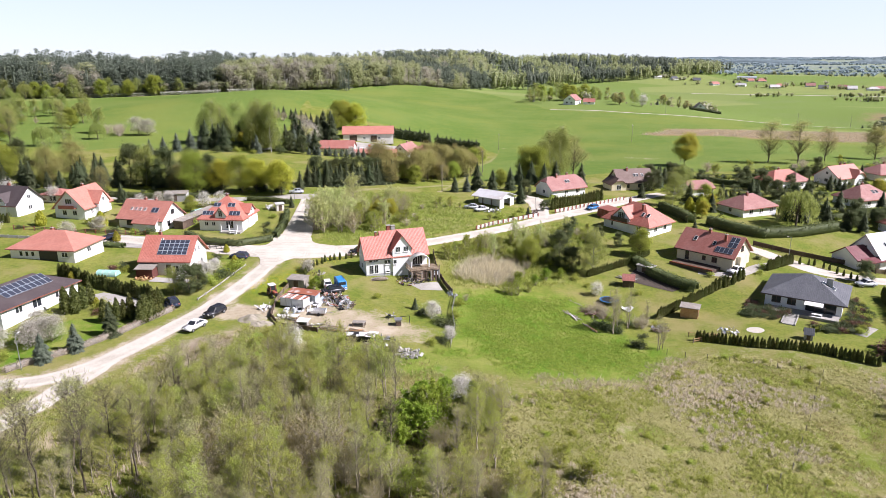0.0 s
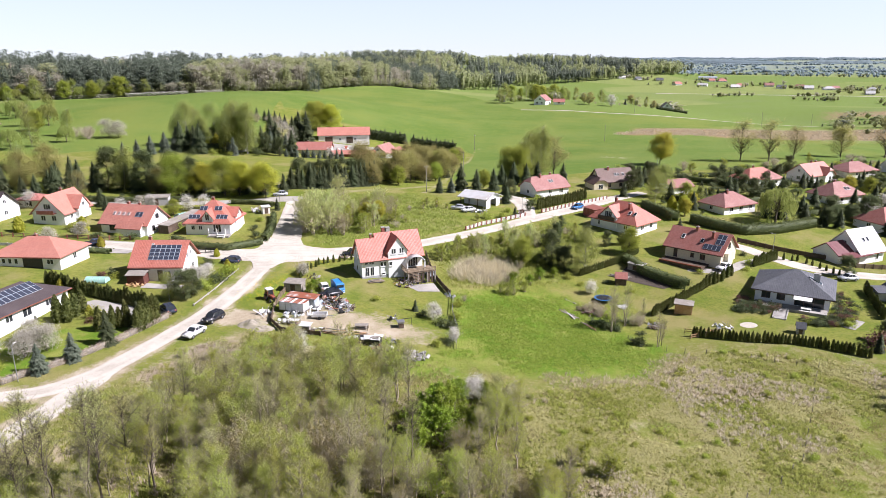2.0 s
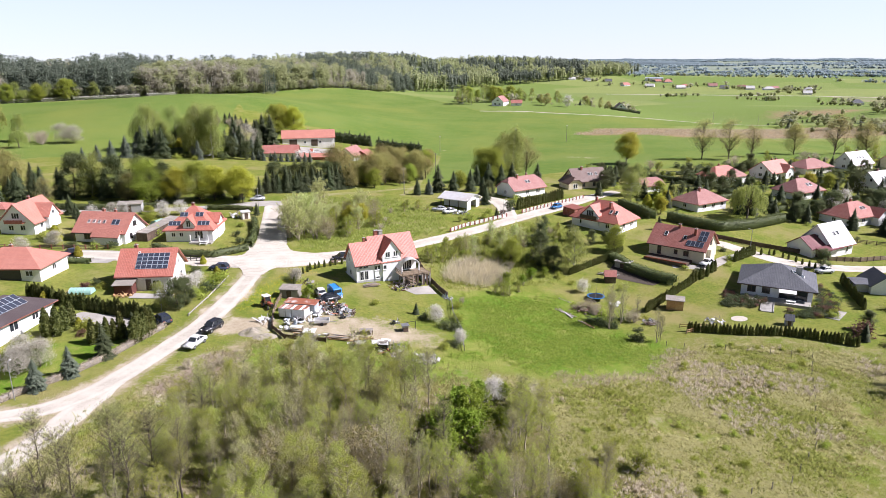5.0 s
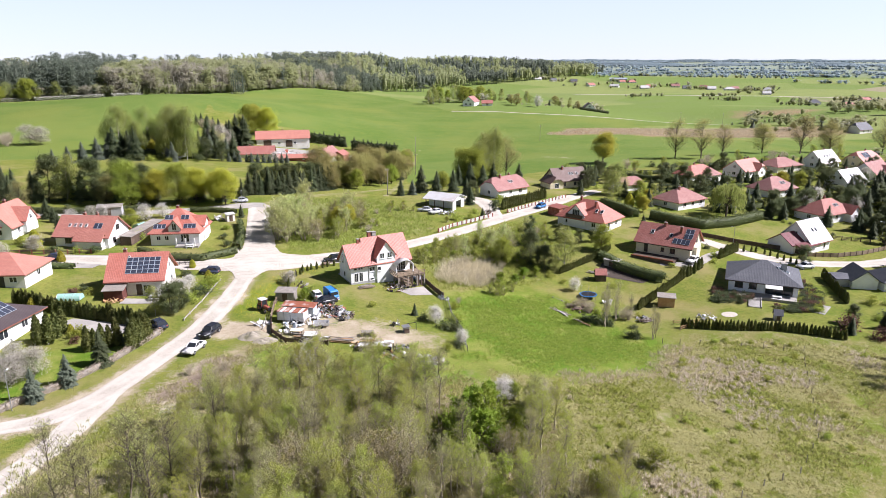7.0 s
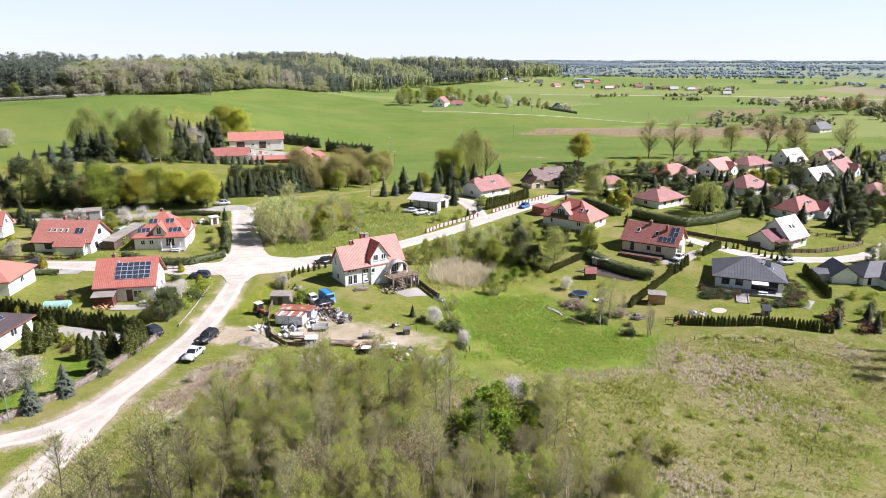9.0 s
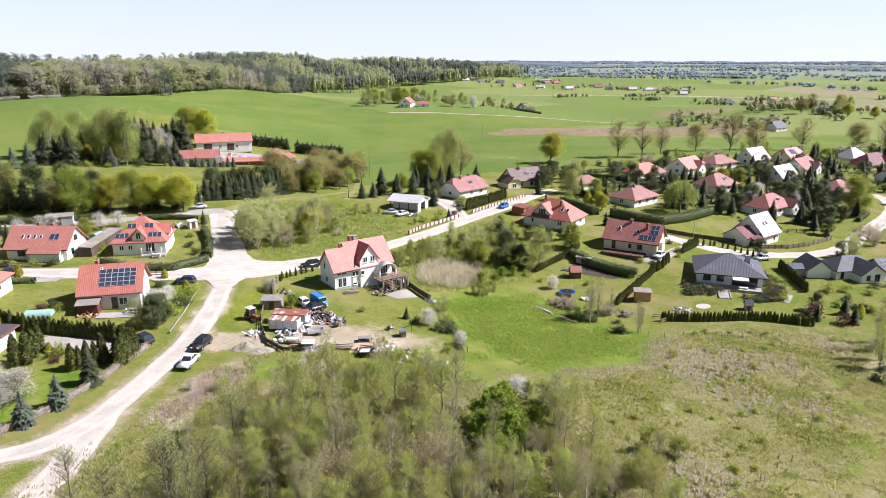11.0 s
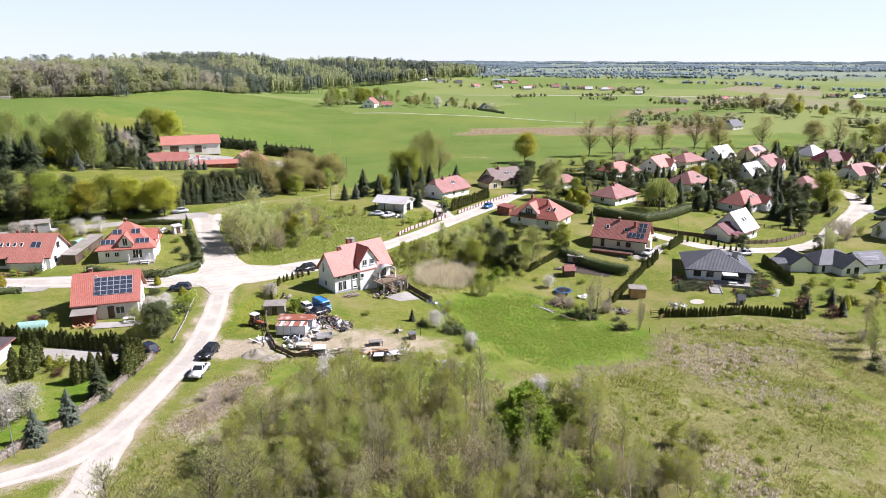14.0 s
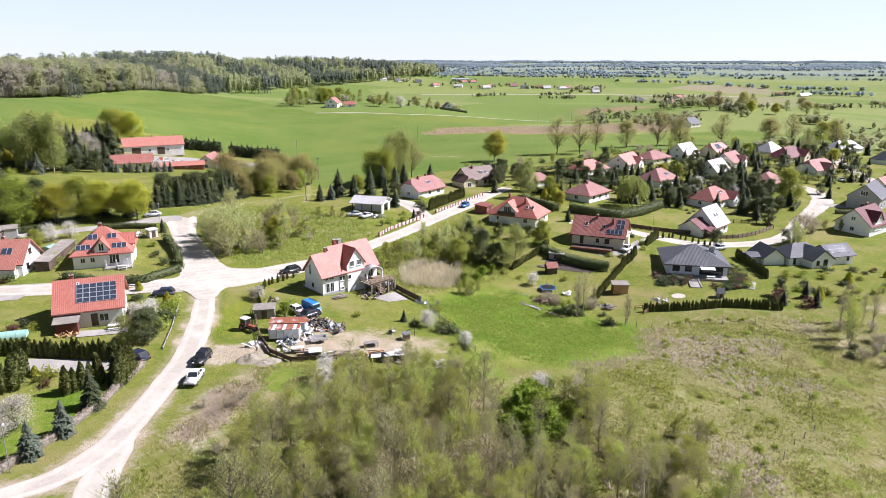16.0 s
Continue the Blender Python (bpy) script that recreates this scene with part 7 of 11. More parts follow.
rows_of("pine", [(-16, 85), (-6, 87), (4, 92)], 3.2, 0.95, 0.8)
for kind, x, y, s in (("oak", 8, 90, 0.75), ("bare_tree", 16, 92, 0.7), ("oak", 26, 100, 0.75), ("bare_tree", 31, 108, 0.75), ("oak", 22, 108, 0.8), ("lime", 13, 98, 0.7), ("oak", 34, 116, 0.75), ("oak", 39, 134, 0.9), ("lime", 43, 140, 0.9), ("oak", 47, 152, 0.85), ("lime", 50, 162, 0.8), ("bare_tree", 38, 150, 0.7), ("bare_tree", 5, 96, 0.7)):
    plant("lime" if kind == "bare_tree" else kind, x, y, s * 0.74)
scatter(["spruce", "dark_bush", "oak", "spruce", "spruce"], [(-4, 88), (20, 96), (40, 120), (34, 130), (10, 106)], 34, 0.6, 1.0, 12, 2.2)
scatter(["spruce", "dark_bush", "oak"], [(36, 140), (50, 168), (40, 172), (30, 150)], 9, 0.4, 0.7, 15, 3)
for kind, x, y, s in (
    ("blue_spruce", -72, 174, 1.9), ("blue_spruce", -76, 170, 1.6), ("spruce", -68, 178, 1.4), ("blue_spruce", -80, 163, 1.4), ("blue_spruce", -84, 158, 1.2), ("blue_spruce", -88, 153, 1.1), ("spruce", -64, 184, 1.7), ("birch", -74, 190, 1.2), ("birch", -70, 205, 1.2), ("spruce", -66, 202, 1.5), ("spruce", -60, 196, 1.3), ("gold_bush", -57, 183, 2.6), ("gold_bush", -60, 178, 1.8),
    ("birch", -45.5, 175, 1.3), ("weeping", -48, 176, 1.45), ("birch", -52, 196, 1.3), ("lime", -58, 214, 1.0), ("bare_tree", -55, 190, 0.8), ("spruce", -36, 214, 2.0), ("spruce", -33, 209, 1.6), ("spruce", -23, 232, 2.0), ("spruce", -19, 228, 2.1), ("spruce", -26, 226, 1.7), ("apple", -29.5, 212, 2.1), ("blue_spruce", -34, 190, 1.7), ("blue_spruce", -27, 188, 1.5), ("spruce", -39, 198, 1.4), ("spruce", -31, 182, 1.3), ("spruce", -24, 184, 1.4), ("pine", -35, 176, 1.0), ("pine", -29, 172, 0.9), ("dark_bush", -38, 170, 2.2), ("dark_bush", -41, 182, 2.4), ("bush", -40, 190, 2.0), ("bush", -56, 168, 1.6), ("dark_bush", -61, 168, 2.0), ("dark_bush", -64, 164, 1.8), ("bush", -49, 165, 1.4)):
    plant(kind, x, y, s)
scatter(["spruce", "dark_bush", "blue_spruce", "dark_bush", "birch", "bush"], [(-74, 172), (-66, 206), (-52, 216), (-34, 200), (-24, 180), (-40, 166)], 44, 0.9, 1.7, 45, 3.4)
rows_of("spruce", [(-54, 272), (-44, 271), (-26, 264)], 3.4, 0.8, 1.0)
rows_of("bare_scrub", [(-58, 268), (-36, 264)], 6, 1.6, 1.0)
hedge([(-66, 172), (-58, 178), (-54, 180)], 2.4, 3.4, "needle", "dark tall evergreen hedge round a cottage garden", leaf=0.4, density=26)
for kind, x, y, s in (("maple", -7, 262, 1.35), ("lime", -17, 259, 1.3), ("maple", -13, 265, 1.3), ("apple", -110, 209, 1.7), ("apple", -106, 210, 1.4), ("bare_scrub", -120, 216, 1.6), ("bare_scrub", -126, 214, 1.5), ("spruce", -62, 200, 1.2), ("cherry", -7, 172, 1.0)):
    plant(kind, x, y, s)
rows_of("blue_spruce", [(-26, 172), (-14, 170), (-2, 172)], 2.6, 0.75, 0.4)
hedge([(12, 258), (24, 257), (35, 254)], 3.2, 5.0, "needle", "tall dense dark conifer windbreak", leaf=0.5, density=24)
hedge([(38, 244), (48, 238), (60, 231)], 3.2, 5.0, "needle", "tall dense dark conifer windbreak", leaf=0.5, density=24)
rows_of("spruce", [(13, 258), (24, 257), (35, 254)], 2.6, 0.9, 0.5)
rows_of("spruce", [(39, 243.5), (48, 238), (59, 231.5)], 2.6, 0.9, 0.5)
scatter(["birch", "weeping", "birch", "lime", "bare_tree", "birch", "willow_scrub"], [(-128, 168), (-132, 200), (-146, 232), (-150, 262), (-190, 330), (-230, 330), (-230, 200), (-160, 140)], 44, 0.7, 1.2, 113, 5.0)
for kind, x, y, s in (("weeping", -124, 196, 0.8), ("birch", -130, 214, 0.9), ("bare_scrub", -118, 206, 1.8), ("bare_scrub", -121, 212, 1.6)):
    plant(kind, x, y, s)
# ---- birches and conifers by the crop field ----
for kind, x, y, s in (("birch", 66, 106, 1.25), ("birch", 70, 108, 1.35), ("birch", 72, 112, 1.2), ("birch", 63, 104, 1.05), ("lime", 60, 102, 1.0), ("lime", 58, 105, 0.95), ("bare_tree", 77, 112, 0.95), ("spruce", 57, 96, 1.1), ("spruce", 61, 94, 1.0), ("spruce", 66, 97, 1.0), ("spruce", 53, 97, 1.0), ("spruce", 47, 84, 1.0), ("spruce", 41, 83, 0.95), ("spruce", 36, 84, 1.2), ("blue_spruce", 32, 80, 0.9), ("spruce", 28, 79, 0.7), ("spruce", 49, 76, 0.8), ("pine", 48, 68, 0.7), ("spruce", 46, 63, 0.75), ("lime", 45, 90, 0.5), ("spruce", 73, 90, 1.0)):
    plant(kind, x, y, s)
for kind, x, y, s in (("maple", 133, 138, 1.15), ("bare_tree", 173, 142, 1.15), ("bare_tree", 184, 138, 1.15), ("bare_tree", 203, 147, 0.95), ("oak", 236, 158, 1.15), ("bare_tree", 262, 160, 1.3), ("oak", 286, 164, 1.3), ("bare_tree", 318, 160, 1.3), ("oak", 352, 150, 1.4), ("bare_tree", 390, 160, 1.3), ("lime", 430, 165, 1.2), ("bare_tree", 372, 120, 1.2)):
    plant(kind, x, y, s)
scatter(["bare_scrub", "wild_scrub", "dark_bush"], [(96, 104), (130, 108), (200, 118), (300, 136), (420, 150), (420, 162), (300, 150), (200, 130), (130, 120), (100, 116)], 52, 0.8, 1.5, 14, 3)
scatter(["bare_scrub"], [(21, 2), (24, 10), (30, 15), (38, 12), (36, 3), (29, -2)], 9, 0.6, 0.8, 29, 2.5)
scatter(["wild_scrub"], [(18, 10), (26, 20), (38, 27), (30, 27), (18, 20)], 14, 0.5, 0.85, 30, 2.0)
scatter(["wild_scrub", "pale_willow"], [(40, 22), (50, 34), (58, 30), (52, 20)], 8, 0.35, 0.55, 31, 3.0)
scatter(["spruce", "pine", "bush", "dark_bush"], [(112, 60), (130, 58), (150, 70), (170, 76), (160, 84), (130, 78)], 18, 0.6, 1.0, 32, 4.0)
scatter(["spruce", "pine", "bush", "dark_bush"], [(126, 30), (140, 36), (138, 48), (122, 42)], 9, 0.6, 0.9, 33, 3.0)
scatter(["pine", "dark_bush", "pine", "spruce"], [(158, 30), (178, 26), (186, 56), (166, 48)], 14, 0.5, 0.8, 34, 3.4)
scatter(["spruce", "dark_bush", "bush"], [(206, 40), (230, 44), (228, 60), (206, 58)], 14, 0.6, 0.9, 35, 4)

# ---- dense planting between the village plots ----
LANE = [(x, y, 5.0) for a, b in zip([(96, 8), (111, -4), (124, -6.5), (137, -5), (156, 3), (184, 14)], [(111, -4), (124, -6.5), (137, -5), (156, 3), (184, 14), (203, 30)]) for x, y in [(a[0] + (b[0] - a[0]) * k / 5, a[1] + (b[1] - a[1]) * k / 5) for k in range(6)]]
KEEP = HOUSE_SPOTS + [(x - 3, y - 6.5, q * 0.8) for x, y, q in HOUSE_SPOTS] + LANE
scatter(["pine", "dark_bush", "pine", "dark_bush", "bush", "spruce", "copper_bush", "dark_bush"], [(150, 18), (180, 28), (212, 40), (236, 62), (262, 74), (280, 98), (250, 116), (190, 112), (150, 100), (128, 70), (134, 44)], 105, 0.4, 0.75, 36, 2.6, KEEP)
scatter(["dark_bush", "bush", "pine", "dark_bush"], [(92, 76), (118, 66), (140, 66), (150, 100), (120, 104), (98, 96)], 44, 0.4, 0.8, 37, 2.4, KEEP)
scatter(["pine", "dark_bush", "spruce", "dark_bush", "dark_bush"], [(206, 4), (240, 20), (262, 50), (300, 60), (330, 80), (290, 100), (262, 80), (232, 46), (212, 30)], 60, 0.4, 0.8, 38, 3.0, KEEP)
scatter(["dark_bush", "bush", "pine"], [(126, 14), (150, 14), (160, 36), (138, 42), (128, 30)], 14, 0.4, 0.7, 39, 2.4, KEEP)
for x, y, tall in ((130.8, 33.1, 5.7), (132.3, 30.1, 6.0), (139.2, 34.1, 5.9), (137.8, 38.4, 4.9), (135, 36, 5.2), (183.4, 77.8, 6.2), (184.7, 83.6, 5.5), (184, 74.3, 5.9), (180.4, 62.6, 8.0), (166.2, 39.5, 7.3), (174.7, 42.9, 8.0), (174.7, 37.4, 8.4), (170.8, 30.9, 8.2), (150, 14.2, 5.7), (143.2, 5.5, 5.4), (157.2, 34.3, 4.1), (155, 43.5, 5.2), (156.7, 41.7, 4.6), (186.5, 42.9, 6.7), (156.2, 17.5, 7.4), (152.2, 11.6, 6.8), (165.5, 32, 8.4), (143.9, 10.1, 5.2), (178.2, 46.6, 7.8), (204.6, 49.7, 6.3), (209.2, 45.4, 7.2), (190.6, 58.9, 6.0), (198.2, 23.3, 4.7), (195.3, 18.1, 5.0), (102.5, 89.4, 7.0), (102.3, 94.2, 6.5), (99.5, 91, 6.8), (85.7, 68, 5.6), (160, 14, 5.5), (163, 21, 6.5), (43.6, 11.2, 9.0), (45.7, 7.7, 6.4)):
    if x > 80 and int(x * 10) % 2:
        plant("spruce", x, y, tall / 8.2, tall=1.0)
    else:
        plant("pine", x, y, tall / 9, tall=0.9)
for kind, x, y, s in (("birch", 91.1, 57.1, 0.75), ("gold_bush", 93.1, 50.4, 1.6), ("maple", 93.4, 43.4, 0.42), ("maple", 95.5, 48, 0.4), ("birch", 49.8, 6.7, 0.76), ("lime", 63.6, 14.9, 0.5), ("lime", 35.7, 10.8, 0.52), ("spruce", 145.8, 16.5, 0.9), ("cherry", 161.8, 32.9, 1.0), ("bush", 164.7, 56.9, 2.0), ("bush", 167.3, 53.5, 2.0), ("lime", 173.3, 18.3, 0.98), ("pale_willow", 130.3, -12.8, 0.75), ("pale_willow", 131.5, -10.5, 0.8)):
    plant(kind, x, y, s)
hedge([(86.1, 54.2), (87.7, 45.9), (87.8, 38)], 2.4, 2.4, "hedge", "tall dark clipped hedge beside the lane")
# undergrowth of the tree belt
scatter(["dark_bush", "spruce", "bush", "spruce"], [(-130, 84), (-92, 76), (-60, 72), (-24, 70), (-18, 78), (-50, 84), (-90, 92), (-130, 100)], 70, 0.7, 1.1, 40, 2.4)

# ---- hedges and garden planting ----
hedge([(-42.5, 28.6), (-37, 21.8), (-29, 19.4), (-22, 23.8)], 1.6, 1.5, "hedge", "clipped dark green hedge round a villa garden")
hedge([(-21.6, 26), (-20.6, 36.4), (-21.2, 48)], 1.4, 1.6, "hedge", "loose green hedge beside the gravel road")
hedge([(-34, 62), (-27, 60.5), (-22, 58)], 1.2, 1.3, "hedge", "low clipped hedge below the upper road")
hedge([(61.4, 10.6), (62.6, 4), (65.4, -1.4), (68.4, -5.2)], 2.6, 1.9, "hedge", "broad clipped hedge on a terrace edge")
hedge([(91.8, 36.4), (95.4, 29.6), (100.2, 25), (111, 27), (126, 32.4)], 2.6, 2.6, "hedge", "tall clipped hedge between two gardens")
hedge([(-58.5, 19.8), (-53.4, 19.0)], 1.6, 1.0, "hedge", "short low hedge by a drive")
hedge([(98, 66), (106, 58), (112, 62)], 1.4, 1.6, "hedge", "dark clipped hedge in a garden")
hedge([(118, 100), (132, 84), (138, 76)], 1.6, 1.8, "hedge", "dark hedge along a village plot")
hedge([(128, 101), (158, 106), (184, 110)], 1.4, 1.5, "hedge", "clipped hedge at the back of the plots")
hedge([(162, 74), (184, 84)], 1.4, 1.6, "hedge", "clipped hedge between houses")
hedge([(128, 40), (137, 44), (136, 56)], 1.6, 1.8, "hedge", "dark hedge round a lawn")
hedge([(176, 4), (184, 0)], 1.4, 1.4, "hedge", "clipped hedge beside a drive")
hedge([(165, 12), (176, 17)], 1.4, 1.4, "hedge", "clipped hedge along the lane")
hedge([(-77, 69), (-60, 66), (-46, 66)], 1.2, 1.7, "hedge", "long clipped hedge below the upper road")
hedge([(-100, 72), (-84, 70)], 1.2, 1.7, "hedge", "clipped hedge by the upper road")
for line in ([(150, 44), (160, 52), (168, 62)], [(172, 44), (184, 50)], [(134, 76), (140, 64)], [(176, 70), (182, 82)], [(203, 64), (206, 84)], [(228, 66), (233, 90)], [(196, 88), (232, 94)], [(204, 46), (222, 62)], [(150, 14), (168, 22), (180, 32)], [(122, 58), (134, 62)], [(252, 58), (262, 74)]):
    hedge(line, 1.3, 1.7, "thuja", "dark dense evergreen hedge between village plots", leaf=0.3, density=20)
hedge([(308, 496), (336, 488)], 2.0, 2.5, "needle", "dark conifer hedge round a lone house", leaf=0.5, density=14)
rows_of("thuja", [(-58, -2.2), (-52.8, -5.3), (-46.3, -8.2), (-41.6, -10.8), (-36.2, -14)], 0.8, 0.95, 0.1)
rows_of("thuja", [(-43.6, -20.8), (-39.6, -19.8)], 1.1, 1.3, 0.1)
rows_of("thuja", [(-37.4, -21.9), (-35.4, -18.6)], 0.75, 1.5, 0.1)
for x, y, s in ((-51.0, -17.4, 1.6), (-49.6, -17.0, 1.65), (-48.5, -13.4, 1.4), (-49.0, -15.2, 1.5)):
    plant("thuja", x, y, s)
rows_of("thuja", [(58.0, -26.6), (62.6, -29.3), (67.0, -31.6), (72.8, -33.6), (76.8, -36.0), (82.0, -40.4)], 0.62, 0.64, 0.12)
rows_of("thuja", [(55.8, -15.6), (64.4, -10.4), (71, -6.9)], 0.7, 0.7, 0.12)
rows_of("thuja", [(71, -6.9), (80.2, -2.2)], 1.25, 0.85, 0.3)
rows_of("thuja", [(88.5, 2.2), (96.5, 6.0)], 0.8, 0.85, 0.1)
rows_of("thuja", [(48.3, 5.3), (59.4, 10.2), (66, 14.4)], 0.7, 0.62, 0.1)
rows_of("thuja", [(53.6, 55.2), (63, 61), (72, 66)], 1.15, 1.1, 0.1)
rows_of("thuja", [(104, -13.2), (99, -21.9), (96.4, -27)], 0.85, 0.75, 0.1)
rows_of("thuja", [(-12.4, -1.0), (-11.2, 5.0), (-8.7, 8.3), (-5.9, 10.3), (-2, 12.3)], 1.3, 0.5, 0.2)
rows_of("thuja", [(-98, 42), (-88, 40.5)], 0.9, 0.8, 0.1)
rows_of("thuja", [(96.8, 6.2), (102, 5.2), (105, -4)], 1.6, 0.55, 0.3)
